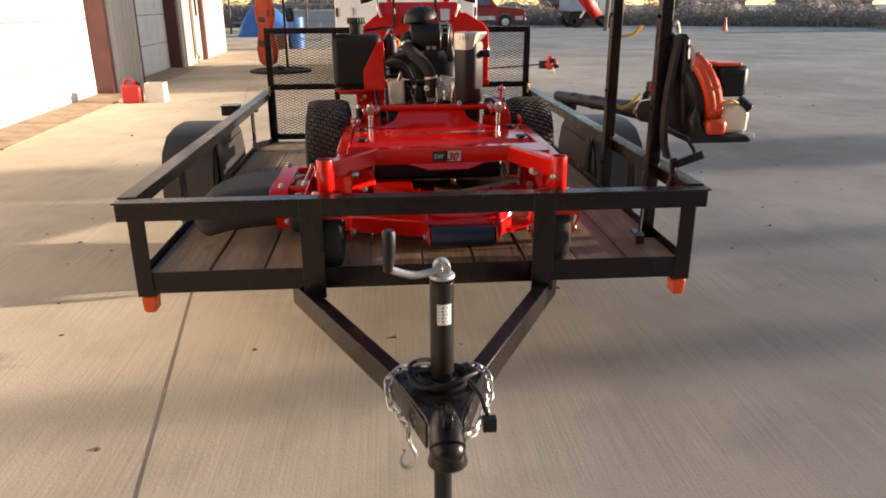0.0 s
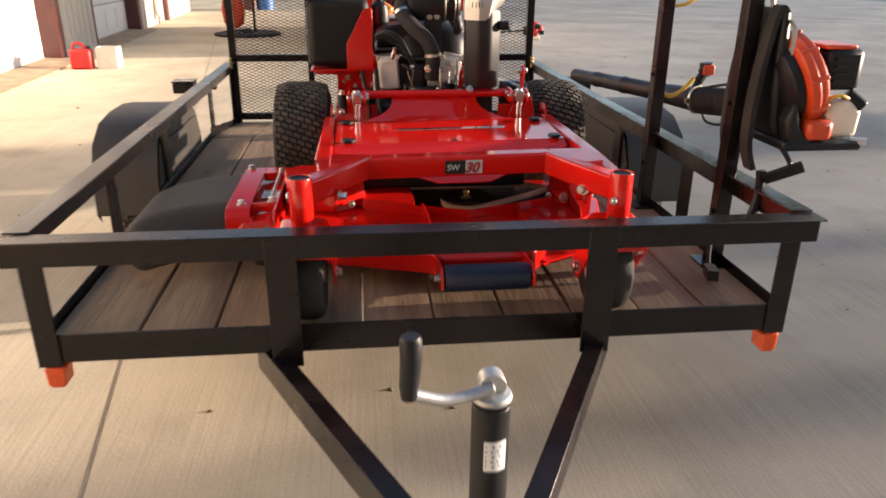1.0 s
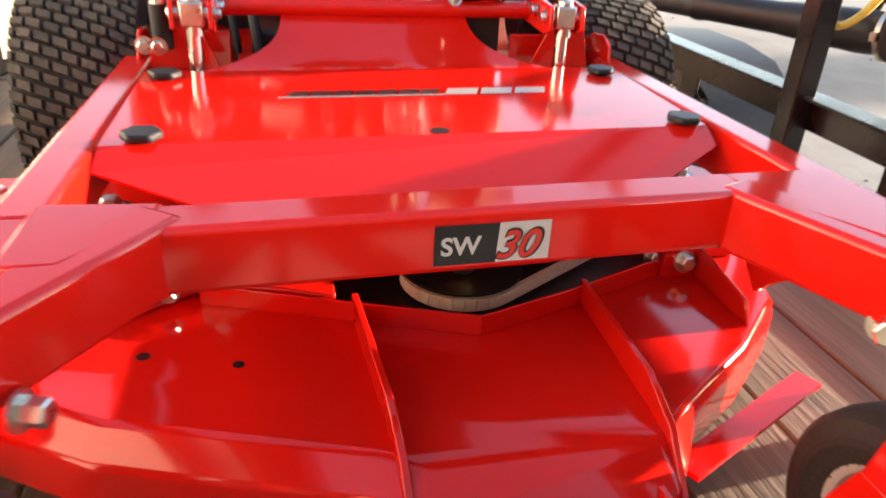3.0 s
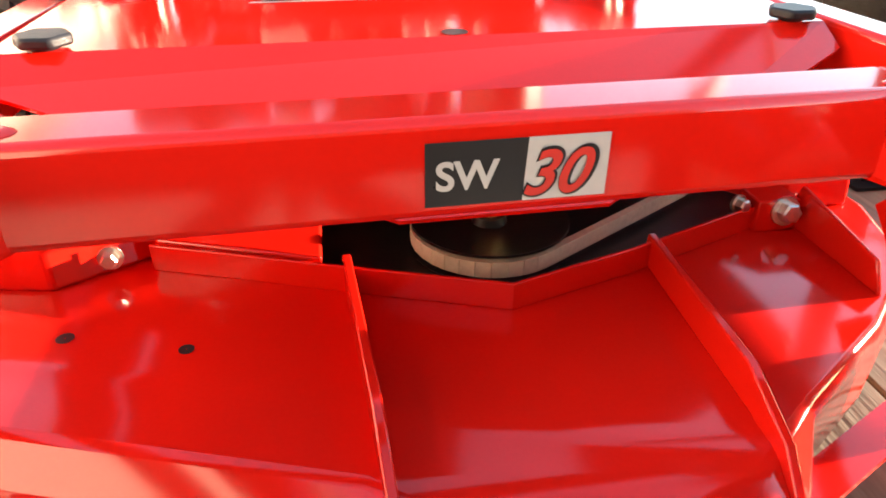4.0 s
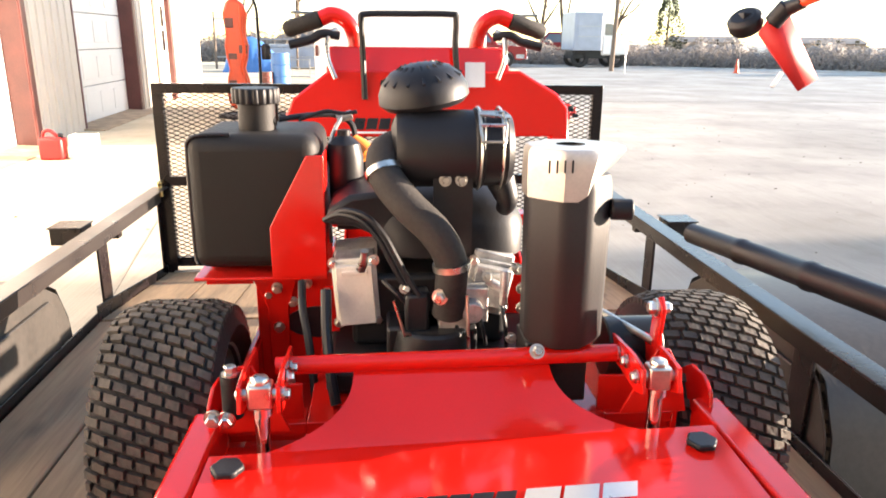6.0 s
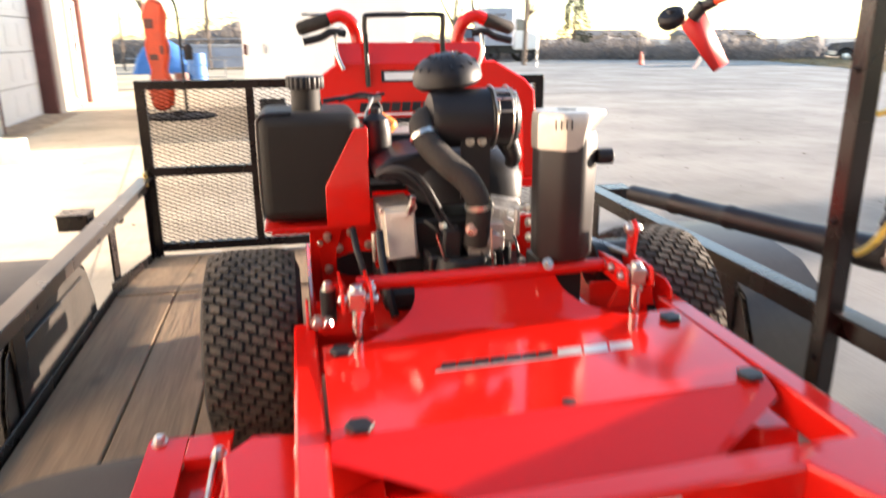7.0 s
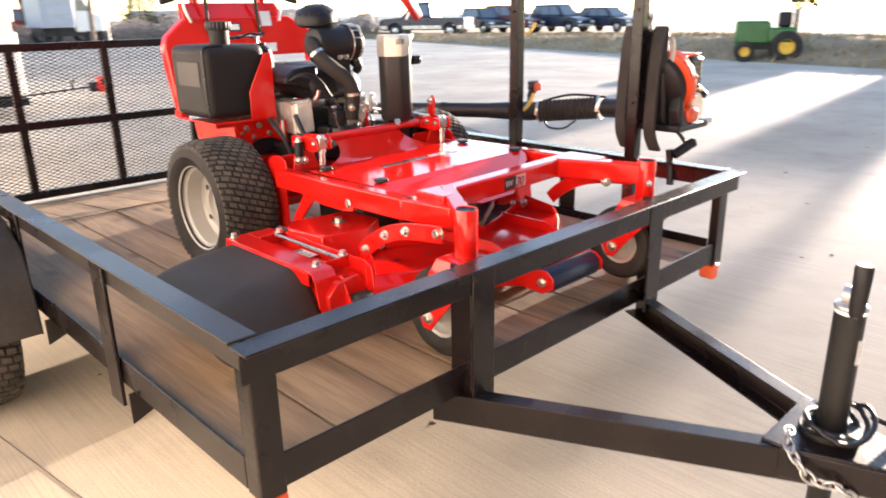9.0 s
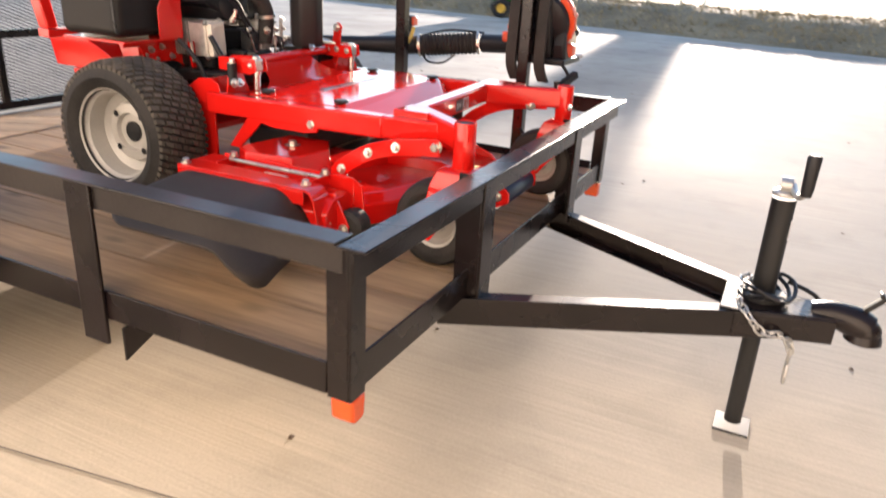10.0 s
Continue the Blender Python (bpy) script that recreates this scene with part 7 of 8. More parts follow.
def build_ground_trimmer():
    T = thing("string_trimmer", (2.6, 12.1, 0), "red string trimmer lying on the concrete", "string trimmer")
    s = Shape()
    s.tube([(1.4, 12.15, 0.06), (2.95, 12.1, 0.17)], 0.014, 10)
    part("shaft", s, BLACK_SATIN, T)
    s = Shape()
    s.box(3.07, 3.17, 12.01, 12.19, 0.07, 0.33)
    s.box(3.17, 3.27, 12.03, 12.17, 0.12, 0.27)
    s.tube([(3.07, 12.1, 0.17), (3.0, 12.1, 0.17)], [0.09, 0.05], 16)
    part("engine", s, RED_MATT, T, bevel=0.025)
    s = Shape()
    s.box(3.10, 3.21, 11.99, 12.01, 0.20, 0.29)
    s.box(3.20, 3.29, 12.0, 12.05, 0.10, 0.17)
    part("air_filter", s, BLACK_PLASTIC, T, bevel=0.01)
    s = Shape()
    s.box(2.92, 3.06, 12.04, 12.18, 0.09, 0.24)
    part("clutch_cover", s, BLACK_PLASTIC, T, bevel=0.01)
    s = Shape()
    s.tube([(2.65, 12.1, 0.14), (2.64, 12.1, 0.27), (2.70, 12.1, 0.30)], 0.018, 10)
    part("handle", s, BLACK_PLASTIC, T, bevel=0.01)
    s = Shape()
    s.box(3.10, 3.22, 12.02, 12.2, 0.0, 0.08)
    part("fuel_tank", s, CREAM, T, bevel=0.02)
    s = Shape()
    s.lathe([(0.0005, 0.0), (0.06, 0.0), (0.06, 0.06), (0.0005, 0.08)], Matrix.Translation((1.4, 12.15, 0.0)), 18)
    part("line_head", s, BLACK_PLASTIC, T)


def build_enclosed_trailer():
    T = thing("enclosed_trailer", (0.3, 12.5, 0), "tall white enclosed cargo trailer with black bumper", "cargo trailer")
    x0, x1, y0, y1 = -0.90, 1.42, 10.05, 15.2
    part("body", Shape().box(x0, x1, y0, y1, 0.30, 2.75), WHITE_PAINT, T, bevel=0.03)
    d = part("rear_door", Shape().box(x0 + 0.06, x1 - 0.06, y0 - 0.03, y0 - 0.002, 0.34, 2.65), WHITE_PAINT, T, bevel=0.006)
    for x in (-0.61, 0.97):
        s = Shape()
        s.box(x - 0.018, x + 0.018, y0 - 0.042, y0 - 0.031, 1.14, 1.26)
        s.tube([(x, y0 - 0.05, 1.16), (x, y0 - 0.06, 1.20), (x, y0 - 0.05, 1.24)], 0.008, 8)
        part("latch", s, GALV, d)
    part("bumper", Shape().box(x0 + 0.1, x1 - 0.02, y0 - 0.12, y0 - 0.032, 0.17, 0.27), BLACK_SATIN, T, bevel=0.01)
    for x in (x0 + 0.015, x1 - 0.055):
        part("tail_lamp", Shape().box(x, x + 0.04, y0 - 0.05, y0 - 0.032, 1.12, 1.26), MAROON, T)
    part("step_box", Shape().box(x0 + 0.17, x0 + 0.52, y0 - 0.045, y0 - 0.031, 0.32, 0.53), BLACK_PLASTIC, T)
    part("chassis", Shape().box(x0 + 0.1, x1 - 0.1, y0, y1, 0.20, 0.30), BLACK_SATIN, T)
    for x in (x0 + 0.13, x1 - 0.13):
        for y in (12.2, 13.1):
            m = Matrix.Translation((x, y, 0.34)) @ AX
            w = part("wheel", Shape().lathe(tyre_profile(0.34, 0.2, 0.2), m, 28), RUBBER, T)
            part("rim", Shape().lathe([(0.2, -0.08), (0.19, 0.0), (0.001, 0.02)], m, 24), RIM, w)


def car(name, at, yaw, body_mat, length, height, kind, label):
    """A parked vehicle: body with wheel arches, tapered cab with its panes, lamps, bumpers and wheels."""
    V = thing(name, (0, 0, 0), label, "car" if kind != "pickup" else "pickup truck", "parked vehicles")
    L, H, W = length, height, 1.85
    belt = 1.10 if H > 1.8 else 1.0
    u0, u1 = .17 * L, .81 * L
    arch = lambda u: [(u + .42 * math.cos(a), .40 + .42 * math.sin(a)) for a in [math.pi * i / 8 for i in range(9)]]
    if kind == "pickup":
        top = [(0, .50), (0, belt - .02), (.38 * L, belt - .02), (.385 * L, belt + .02), (.72 * L, belt + .02), (.78 * L, belt), (.965 * L, belt - .08), (L, belt - .22), (L, .45)]
        base, roof = (.375, .735), (.405, .615)
    else:
        top = [(0, .50), (.005 * L, belt - .12), (.03 * L, belt + .02), (.70 * L, belt + .02), (.76 * L, belt - .02), (.955 * L, belt - .14), (L, belt - .30), (L, .45)]
        base, roof = (.015, .715), (.09, .555)
    prof = top + [(.93 * L, .36)] + arch(u1) + arch(u0) + [(.05 * L, .36)]
    s = Shape()
    s.prism([(x - L / 2, z) for x, z in prof], "y", -W / 2, W / 2)
    body = part("body", s, body_mat, V, bevel=0.05)
    lo = [Vector((u * L - L / 2, q * (W / 2 - .05), belt)) for u in base for q in (-1, 1)]
    hi = [Vector((u * L - L / 2, q * (W / 2 - .24), H)) for u in roof for q in (-1, 1)]
    s = Shape()
    s.add(lo + hi, [(0, 1, 3, 2), (4, 6, 7, 5), (0, 4, 5, 1), (2, 3, 7, 6), (0, 2, 6, 4), (1, 5, 7, 3)])
    cab = part("cab", s, body_mat, V, bevel=0.05)

    def pane(name, a, b, c, d, w0, w1, v0, v1):
        """A pane set into the face a-b-c-d (foot, foot, top, top) of the cab."""
        n = (b - a).cross(d - a).normalized()
        mid = (lo[0] + hi[3]) / 2
        n = n if n.dot(a - mid) > 0 else -n
        at_uv = lambda u, v: a.lerp(b, u).lerp(d.lerp(c, u), v) + n * 0.008
        q = Shape()
        q.add([at_uv(w0, v0), at_uv(w1, v0), at_uv(w1, v1), at_uv(w0, v1)], [(0, 1, 2, 3)])
        part(name, q, CAR_GLASS, cab)

    for q in (0, 1):
        for w0, w1 in (((.10, .88),) if kind == "pickup" else ((.05, .27), (.31, .58), (.62, .90))):
            pane("window", lo[q], lo[2 + q], hi[2 + q], hi[q], w0, w1, .16, .84)
    pane("windscreen", lo[2], lo[3], hi[3], hi[2], .07, .93, .12, .88)
    pane("rear_window", lo[0], lo[1], hi[1], hi[0], .08, .92, .18, .84)
    for q in (-1, 1):
        if kind == "pickup":
            s = Shape()
            for a, b in ((.02, .08), (.26, .71), (.905, .98)):
                s.box(a * L - L / 2, b * L - L / 2, q * W / 2 - .008, q * W / 2 + .008, .46, .66)
            part("lower_panel", s, CAR_SILVER, body)
        for u in (u0, u1):
            m = Matrix.Translation((u - L / 2, q * (W / 2 - .12), .36)) @ Matrix.Rotation(radians(90), 4, "X")
            w = part("wheel", Shape().lathe(tyre_profile(.36, .22, .2), m, 24), RUBBER, V)
            part("rim", Shape().lathe([(.2, .1 * q), (.19, -.07 * q), (.05, -.09 * q), (.001, -.09 * q)], m, 20), CAR_SILVER, w)
        part("headlight", Shape().box(L / 2 - .06, L / 2 + .012, q * .70 - .17, q * .70 + .17, .66, .80), LABEL_WHITE, V)
        part("tail_lamp", Shape().box(-L / 2 - .012, -L / 2 + .05, q * .80 - .08, q * .80 + .08, .72, .94), CAR_RED, V)
        part("mirror", Shape().box((base[1] - .07) * L - L / 2, (base[1] - .04) * L - L / 2, q * (W / 2 + .06) - .09, q * (W / 2 + .06) + .09, belt + .04, belt + .20), body_mat, V, bevel=.02)
    part("grille", Shape().box(L / 2 - .02, L / 2 + .010, -.50, .50, .64, .80), BLACK_SATIN, V)
    part("bumper", Shape().box(L / 2 - .05, L / 2 + .07, -.88, .88, .40, .58), CAR_SILVER, V, bevel=.03)
    part("bumper", Shape().box(-L / 2 - .07, -L / 2 + .05, -.88, .88, .42, .58), CAR_SILVER, V, bevel=.03)
    V.matrix_basis = pose(at[0], at[1], at[2], 0, 0, yaw)
    return V


def leaf_tree(name, at, h, crown_r, seed, bare, label):
    """A tapered trunk with forking limbs; a crown of many small leaves, or bare twigs."""
    rng = random.Random(seed)
    T = thing(name, at, label, "tree", "distant trees")
    at = Vector(at)
    s = Shape()
    tips = []

    def limb(p, d, length, r, depth):
        pts = [p]
        for i in range(4):
            d = (d + Vector((rng.uniform(-.2, .2), rng.uniform(-.2, .2), rng.uniform(-.05, .16)))).normalized()
            pts.append(pts[-1] + d * (length / 4))
        s.tube(pts, [r * (1 - .13 * i) for i in range(5)], 6, caps=False)
        tips.append(pts[-1])
        if depth:
            for k in range(3 if depth > 1 else 4):
                i = rng.randint(2, 4)
                nd = (d + Vector((rng.uniform(-1, 1), rng.uniform(-1, 1), rng.uniform(-.1, .7)))).normalized()
                limb(pts[i], nd, length * rng.uniform(.5, .75), r * .5, depth - 1)

    limb(at, Vector((0, 0, 1)), h * .5, h * .022, 3)
    part("trunk", s, BARK, T)
    c = Shape()
    count = 900 if not bare else 500
    for k in range(count):
        t = tips[rng.randrange(len(tips))]
        q = t + Vector((rng.gauss(0, 1), rng.gauss(0, 1), rng.gauss(0, .8))) * crown_r * (.22 if not bare else .13)
        a = Vector((rng.uniform(-1, 1), rng.uniform(-1, 1), rng.uniform(-1, 1))).normalized()
        b = a.orthogonal().normalized()
        w = (.16 if not bare else .012) * rng.uniform(.6, 1.4)
        l = (.2 if not bare else .45) * rng.uniform(.6, 1.4)
        c.add([q - b * w, q + a * l, q + b * w, q - a * l], [(0, 1, 2, 3)])
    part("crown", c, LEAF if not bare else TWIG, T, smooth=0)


def conifer(at, h, r, seed):
    """A dense dull conifer: trunk, limbs and a ragged column of small leaf sprays."""
    rng = random.Random(seed)
    T = thing("conifer_tree", at, "dense dull green conifer at the edge of the yard", "tree", "distant trees")
    s = Shape()
    s.tube([at + Vector((0, 0, -0.3)), at + Vector((0.03, 0, h * 0.5)), at + Vector((0, 0, h * 0.97))], [0.11, 0.07, 0.01], 8)
    part("trunk", s, BARK, T)
    c = Shape()
    for k in range(4200):
        u = rng.random() ** 0.8
        a = rng.uniform(0, 2 * math.pi)
        lobe = 1 + 0.25 * math.sin(3 * a + 5 * u) + 0.18 * math.sin(17 * u + a)
        rad = r * lobe * min(1.0, 0.55 + 2.2 * u) * (1 - u) ** 0.55 * (0.55 + 0.45 * rng.random() ** 0.5)
        q = at + Vector((rad * math.cos(a), rad * math.sin(a), 0.15 + u * h * 0.97 + rng.uniform(-.08, .08)))
        d = Vector((math.cos(a) + rng.uniform(-.6, .6), math.sin(a) + rng.uniform(-.6, .6), rng.uniform(-.3, .8))).normalized()
        b = d.cross(Vector((rng.uniform(-1, 1), rng.uniform(-1, 1), 1))).normalized()
        w, l = rng.uniform(.02, .06), rng.uniform(.06, .17)
        c.add([q - b * w, q + d * l, q + b * w, q - d * l * .4], [(0, 1, 2, 3)])
    part("crown", c, LEAF, T, smooth=0)


def build_yard_fence():
    """Pale posts with rails, a blue tarpaulin over a pile, and a trough, beyond the shop corner."""
    F = thing("yard_fence", (-4.0, 33.0, 0), "weathered yard fence of pale posts and rails", "fence")
    xs = [-7.2, -5.4, -3.7, -2.2]
    for i, x in enumerate(xs):
        s = Shape()
        s.tube([(x, 33, -0.1), (x + 0.02, 33, 2.4)], [0.05, 0.045], 10)
        part("post", s, GALV if i % 2 else POLE_WOOD, F)
    for z in (0.5, 1.25, 2.1):
        s = Shape()
        s.tube([(xs[0], 33, z), (xs[-1], 33.05, z + 0.04)], 0.025, 8)
        part("rail", s, GALV, F)
    T = thing("tarpaulin_pile", (-5.0, 30.5, 0), "blue tarpaulin draped over a low pile", "tarpaulin")
    rng = random.Random(8)
    s, n, m = Shape(), 18, 12
    vs = []
    for i in range(n + 1):
        for j in range(m + 1):
            u, v = i / n, j / m
            k = math.sin(math.pi * u) ** 0.6 * math.sin(math.pi * v) ** 0.5
            vs.append((-6.3 + 2.5 * u + rng.uniform(-.04, .04), 29.6 + 1.8 * v + rng.uniform(-.04, .04), 1.55 * k * (0.75 + 0.25 * math.sin(3.1 * u + 1.2)) + rng.uniform(-.03, .03) * k))
    s.add(vs, [(i * (m + 1) + j, i * (m + 1) + j + 1, (i + 1) * (m + 1) + j + 1, (i + 1) * (m + 1) + j) for i in range(n) for j in range(m)])
    part("sheet", s, BLUE_PLASTIC, T, smooth=30)
    K = thing("skip_container", (-3.2, 33.8, 0), "grey-blue steel skip with a pale rim", "skip")
    s = Shape()
    s.prism([(-4.9, 0.08), (-5.1, 0.95), (-1.4, 0.95), (-1.6, 0.08)], "y", 33.3, 34.6)
    bd = part("body", s, DOOR_GREY, K, bevel=0.03)
    part("rim", Shape().box(-5.16, -1.34, 33.24, 34.66, 0.95, 1.05), GALV, bd)
    for x in (-4.4, -3.5, -2.6, -1.9):
        part("rib", Shape().box(x - 0.04, x + 0.04, 33.25, 33.299, 0.10, 0.95), DOOR_GREY, bd)
    G = thing("steel_trough", (-2.9, 26.0, 0), "low galvanised tube rack standing in the yard", "rack")
    for z in (0.05, 0.35, 0.62):
        s = Shape()
        s.tube([(-3.4, 26, z), (-2.5, 26, z)], 0.022, 8)
        part("bar", s, GALV, G)
    for x in (-3.4, -2.5):
        part("leg", Shape().box(x - 0.02, x + 0.02, 25.98, 26.02, 0, 0.64), GALV, G)


def build_distance():
    for nm, az0, az1, mat, h, kind, yaw, lab in (
            ("pickup_truck", 50.2, 44.4, CAR_DARK, 1.95, "pickup", 160, "dark blue pickup truck parked on the grass bank"),
            ("parked_car", 43.9, 41.6, CAR_DARK, 1.75, "suv", -60, "dark saloon car parked on the grass bank"),
            ("parked_car", 42.4, 38.9, CAR_MAROON, 1.9, "suv", -40, "dark maroon estate car parked on the grass bank"),
            ("parked_car", 38.6, 35.2, CAR_DARK, 1.9, "suv", -40, "dark blue estate car parked on the grass bank"),
            ("parked_car", 34.6, 32.0, CAR_DARK, 1.65, "suv", -40, "dark low car parked on the grass bank")):
        p = polar((az0 + az1) / 2, 44 if kind == "pickup" else 54)
        car(nm, (p.x, p.y, -0.12 if kind == "pickup" else -0.25), yaw + (az0 + az1) / 2 - 90, mat, 5.3 if kind == "pickup" else 4.6, h, kind, lab)
    for nm, az, d, mat, kind, yaw, lab in (("pickup_truck", 81.9, 38.8, CAR_RED, "pickup", -8, "red pickup truck parked across the yard"), ("pickup_truck", 75.9, 50, CAR_RED, "pickup", 170, "faded red pickup truck parked across the yard")):
        p = polar(az, d)
        car(nm, (p.x, p.y, 0), yaw, mat, 5.3, 1.85, kind, lab)
    # small green tractor at the foot of the bank
    p = polar(22.2, 19.2)
    T = thing("garden_tractor", (p.x, p.y, 0), "small green tractor with yellow wheels beside the bank", "tractor")
    M = Matrix.Translation(p) @ Matrix.Rotation(radians(115), 4, "Z")
    part("hood", Shape().box(-0.05, 0.75, -0.27, 0.27, 0.40, 0.95, M), GREEN, T, bevel=0.06)
    part("chassis", Shape().box(-0.65, 0.7, -0.2, 0.2, 0.28, 0.44, M), BLACK_SATIN, T)
    part("fender_seat", Shape().box(-0.62, 0.0, -0.45, 0.45, 0.45, 0.80, M), GREEN, T, bevel=0.05)
    part("seat", Shape().box(-0.5, -0.2, -0.24, 0.24, 0.80, 1.15, M), BLACK_PLASTIC, T, bevel=0.05)
    for x, r, w in ((-0.42, 0.36, 0.24), (0.5, 0.24, 0.16)):
        for q in (-1, 1):
            m = M @ Matrix.Translation((x, q * 0.42, r)) @ Matrix.Rotation(radians(90), 4, "X")
            wh = part("wheel", Shape().lathe(tyre_profile(r, w, r * 0.5), m, 24), RUBBER, T)
            part("rim", Shape().lathe([(r * .5, -w * .4), (r * .45, 0), (.001, 0.0), (r * .45, 0.01), (r * .5, w * .4)], m, 20), YELLOW, wh)
    s = Shape()
    for q in (-0.4, 0.4):
        s.tube([M @ Vector((-0.6, q, 0.6)), M @ Vector((-0.6, q, 1.5))], 0.03, 8)
    s.tube([M @ Vector((-0.6, -0.4, 1.5)), M @ Vector((-0.6, 0.4, 1.5))], 0.03, 8)
    part("roll_bar", s, BLACK_SATIN, T)
    # white box truck and poles behind the yard
    p = polar(73.2, 40)
    T = thing("box_truck", (p.x, p.y, 0), "white box truck seen end-on across the yard", "truck")
    part("box", Shape().box(p.x - 0.95, p.x + 0.55, p.y, p.y + 2.6, 0.85, 2.75), DOOR_GREY, T, bevel=0.05)
    dr = part("end_door", Shape().box(p.x - 0.75, p.x + 0.45, p.y - 0.03, p.y - 0.002, 1.05, 2.6), DOOR_GREY, T)
    for z in (1.55, 2.05):
        part("door_rail", Shape().box(p.x - 0.75, p.x + 0.45, p.y - 0.05, p.y - 0.031, z - 0.02, z + 0.02), GALV, dr)
    part("chassis", Shape().box(p.x - 0.9, p.x + 1.9, p.y + 0.3, p.y + 1.9, 0.45, 0.8495), BLACK_SATIN, T)
    s = Shape()
    s.prism([(p.x + 0.6, 0.62), (p.x + 0.6, 2.35), (p.x + 1.15, 2.30), (p.x + 1.45, 1.62), (p.x + 1.95, 1.45), (p.x + 2.02, 1.2), (p.x + 2.02, 0.62)], "y", p.y + 0.2, p.y + 2.1)
    part("cab", s, WHITE_PAINT, T, bevel=0.1)
    s = Shape()
    s.add([(p.x + 0.72, p.y + 0.19, 1.62), (p.x + 1.33, p.y + 0.19, 1.62), (p.x + 1.10, p.y + 0.19, 2.18), (p.x + 0.72, p.y + 0.19, 2.18)], [(0, 1, 2, 3)])
    part("window", s, CAR_GLASS, T)
    for x in (-0.5, 1.45):
        for y in (0.35, 1.95):
            m = Matrix.Translation((p.x + x, p.y + y, 0.45)) @ Matrix.Rotation(radians(90), 4, "X")
            part("wheel", Shape().lathe(tyre_profile(0.45, 0.26, 0.25), m, 24), RUBBER, T)
    for az, d, h, r, lean in ((71.6, 36, 9, 0.11, 0.03), (81.0, 38, 5, 0.05, 0), (70.6, 34, 2.6, 0.03, 0)):
        p = polar(az, d)
        s = Shape()
        s.tube([(p.x, p.y, -0.1), (p.x + lean * h, p.y, h)], [r, r * 0.75], 10)
        single("utility_pole", s, POLE_WOOD if h > 4 else GALV, "tall weathered wooden utility pole" if h > 4 else "thin galvanised fence pole", "pole", "poles")
    # blue barrels, pale shelter and stacked pallets beyond the shop
    for p, mat, col in ((Vector((-2.86, 21.2, 0)), BLUE_PLASTIC, "blue plastic"), (Vector((-3.25, 21.0, 0)), MAROON, "low rust-red steel")):
        r, h = (0.26, 0.93) if mat is BLUE_PLASTIC else (0.2, 0.42)
        s = Shape()
        s.lathe([(0.0005, 0), (r, 0), (r, h * .3), (r + .015, h * .32), (r, h * .34), (r, h * .64), (r + .015, h * .66), (r, h * .68), (r, h), (0.0005, h)], Matrix.Translation(p), 24)
        single("barrel", s, mat, "%s barrel standing in the yard" % col, "barrel", "barrels")
    build_yard_fence()
    p = polar(63.0, 37)
    s = Shape()
    s.lathe([(0.0005, 0), (0.16, 0), (0.16, 0.03), (0.11, 0.035), (0.03, 0.62), (0.0005, 0.63)], Matrix.Translation(p), 18)
    single("traffic_cone", s, ORANGE, "orange traffic cone at the yard edge", "traffic cone")
    # houses and trees along the horizon
    for az, d, w, h, roof in ((58.5, 190, 18, 1.2, 2.6), (66, 200, 16, 1.3, 2.7), (88, 140, 16, 2.4, 4.4)):
        p = polar(az, d)
        Hs = thing("house", (p.x, p.y, 0), "distant brown house with a grey pitched roof", "house", "distant houses")
        part("wall", Shape().box(p.x - w / 2, p.x + w / 2, p.y - 4, p.y + 4, -1, h), BRICKISH, Hs)
        s = Shape()
        s.prism([(p.y - 4.6, h), (p.y, roof), (p.y + 4.6, h)], "x", p.x - w / 2 - .5, p.x + w / 2 + .5)
        part("roof", s, ROOF, Hs)
        for k in range(4):
            x = p.x - w / 2 + (k + .5) * w / 4
            part("window", Shape().box(x - .5, x + .5, p.y - 4.03, p.y - 4.001, .7, 1.9), GLASS_DARK, Hs)
    conifer(polar(68.1, 50), 4.3, 1.15, 3)
    leaf_tree("bare_tree", polar(95.5, 46), 9, 3.2, 5, True, "leafless brown tree behind the yard")
    leaf_tree("bare_tree", polar(92.0, 52), 9, 3.2, 8, True, "leafless brown tree behind the yard")
    leaf_tree("bare_tree", polar(75.2, 47), 8, 3.0, 31, True, "leafless brown tree behind the yard")
    leaf_tree("bare_tree", polar(77.0, 49), 8, 3.0, 33, True, "leafless brown tree behind the yard")
    leaf_tree("bare_tree", polar(72.0, 60), 8, 3.0, 9, True, "leafless brown tree behind the yard")
    leaf_tree("bare_tree", polar(99.0, 50), 9, 3.2, 12, True, "leafless brown tree behind the yard")
    leaf_tree("evergreen_tree", polar(19.5, 60), 3.2, 1.6, 14, False, "dull green tree beyond the bank")
    rng = random.Random(21)
    # the dense low mass behind the loose twigs
    def crest(az):
        return 1.05 + 1.0 * math.exp(-((az - 94.0) / 3.6) ** 2) + 0.22 * math.sin(az * .9) + .14 * math.sin(az * 2.3 + 1) + 0.06 * math.sin(az * 7.1)

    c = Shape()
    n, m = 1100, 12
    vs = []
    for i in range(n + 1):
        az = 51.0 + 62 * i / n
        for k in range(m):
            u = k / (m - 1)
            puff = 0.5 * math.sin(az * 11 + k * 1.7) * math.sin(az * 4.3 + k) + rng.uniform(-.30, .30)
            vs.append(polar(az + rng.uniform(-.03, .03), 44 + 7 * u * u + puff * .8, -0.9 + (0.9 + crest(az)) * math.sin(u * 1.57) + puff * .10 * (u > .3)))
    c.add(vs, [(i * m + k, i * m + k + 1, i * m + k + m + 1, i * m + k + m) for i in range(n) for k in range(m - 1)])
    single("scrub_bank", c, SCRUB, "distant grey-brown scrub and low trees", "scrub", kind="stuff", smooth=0)
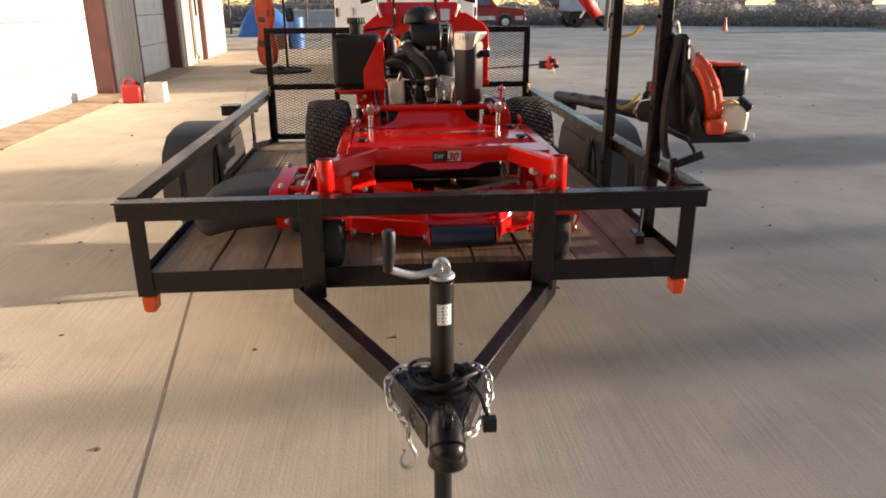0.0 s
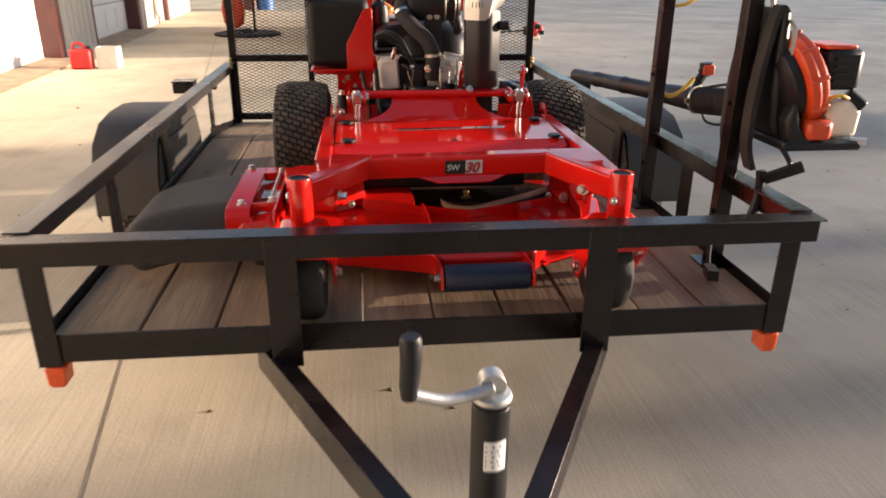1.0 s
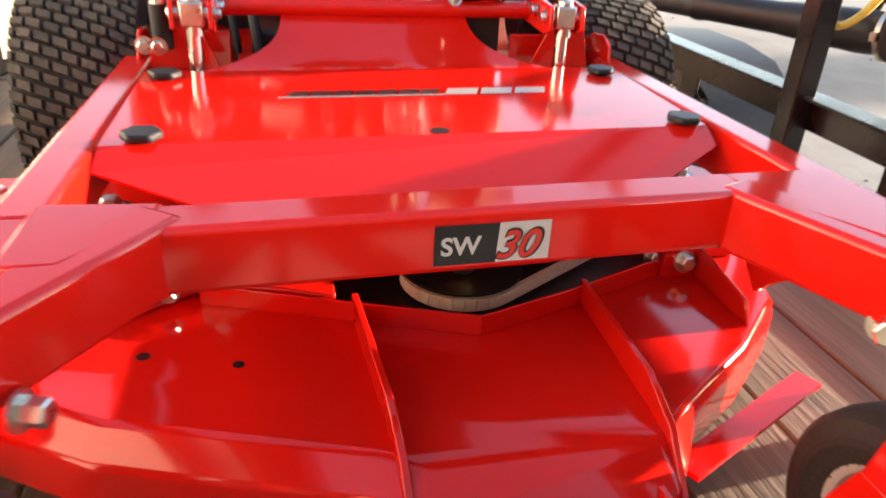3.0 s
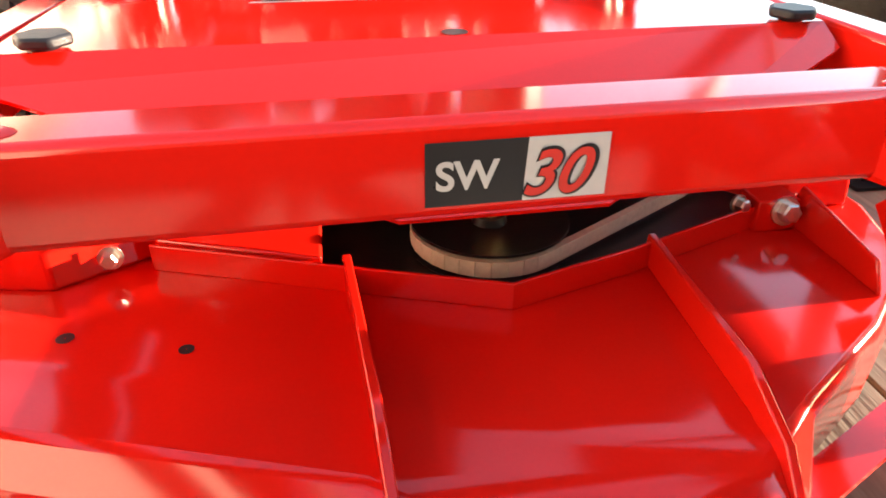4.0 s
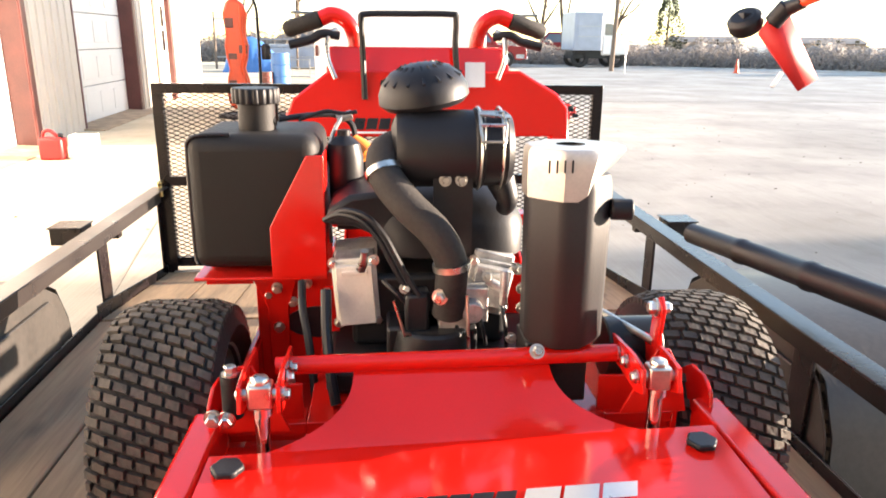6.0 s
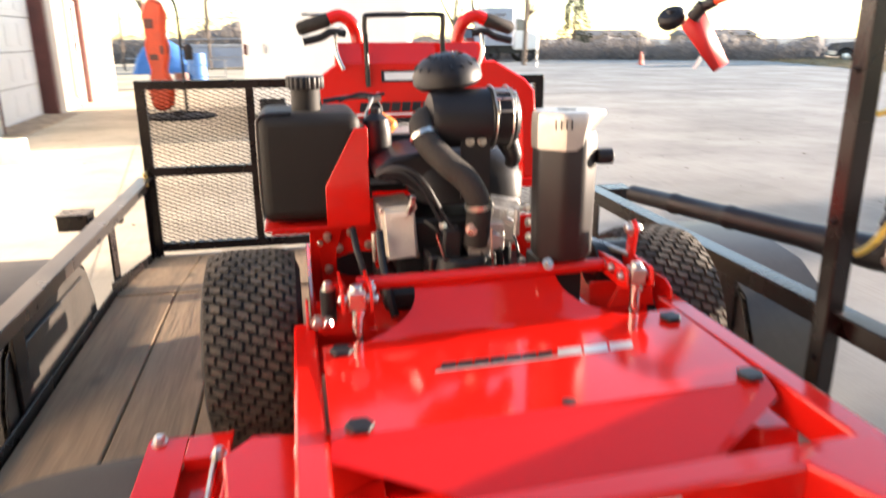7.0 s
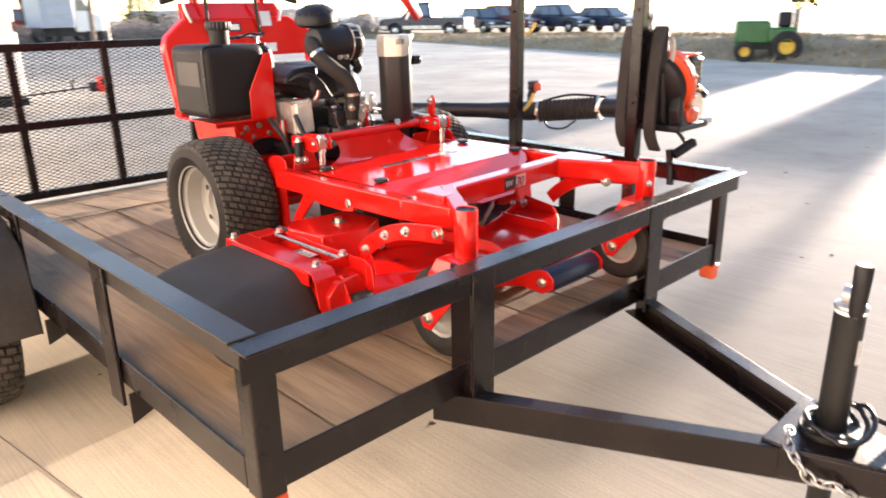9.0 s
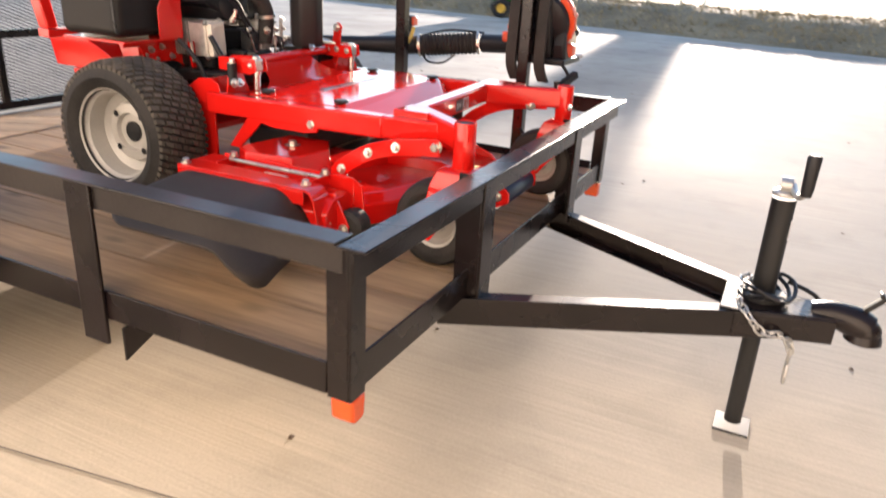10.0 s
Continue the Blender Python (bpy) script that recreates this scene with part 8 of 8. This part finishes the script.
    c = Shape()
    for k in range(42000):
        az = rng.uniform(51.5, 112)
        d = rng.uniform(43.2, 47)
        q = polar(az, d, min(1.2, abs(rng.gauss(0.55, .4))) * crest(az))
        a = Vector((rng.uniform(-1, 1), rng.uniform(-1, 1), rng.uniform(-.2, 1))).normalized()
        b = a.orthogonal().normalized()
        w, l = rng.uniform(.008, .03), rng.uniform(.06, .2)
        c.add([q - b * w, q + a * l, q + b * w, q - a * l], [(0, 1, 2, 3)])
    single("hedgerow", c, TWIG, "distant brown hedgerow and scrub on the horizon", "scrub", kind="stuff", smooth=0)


def build_litter():
    rng = random.Random(31)
    c = Shape()
    for k in range(420):
        x, y = rng.uniform(-3.6, 10), rng.uniform(-2.5, 14)
        r = rng.uniform(.004, .016) * (1.6 if rng.random() < .1 else 1)
        a = rng.uniform(0, 6.28)
        pts = [(x + r * rng.uniform(.5, 1.3) * math.cos(a + t), y + r * rng.uniform(.5, 1.3) * math.sin(a + t)) for t in (0, 1.2, 2.5, 3.7, 5.0)]
        c.add([(px, py, 0.0) for px, py in pts] + [(x, y, r * rng.uniform(.3, .8))], [(i, (i + 1) % 5, 5) for i in range(5)])
    single("litter", c, BARK, "scattered dark crumbs and leaf scraps on concrete", "litter", kind="stuff", smooth=0)


def build_shade_panel(y, half, z0, z1, top):
    """Unseen panel on two tall poles beyond the bank, added to throw a long band of shade over the yard."""
    x, foot = 40.0, -0.9
    T = thing("shade_panel", (x, y, foot), "unseen pale panel between two tall steel poles, added to shade the yard", "sign", "signs beyond the bank")
    for q in (-1, 1):
        s = Shape()
        s.tube([(x, y + q * half, foot), (x, y + q * half, top)], [0.085, 0.075], 12)
        part("pole", s, GALV, T)
    part("panel", Shape().box(x - .06, x + .06, y - half + .09, y + half - .09, z0, z1), WHITE_PAINT, T, bevel=0.02)
    part("frame", Shape().box(x - .08, x + .08, y - half + .09, y + half - .09, z1, z1 + .07), BLACK_SATIN, T)


build_litter()
# added panels, out of view, that only cast the yard's shade bands
build_shade_panel(5.28, 0.62, 1.3, 4.65, 5.7)
build_shade_panel(8.25, 0.58, 2.9, 5.8, 5.9)
build_fuel_can()
build_orange_stand()
build_ground_trimmer()
build_enclosed_trailer()
build_distance()
build_deck_boards()
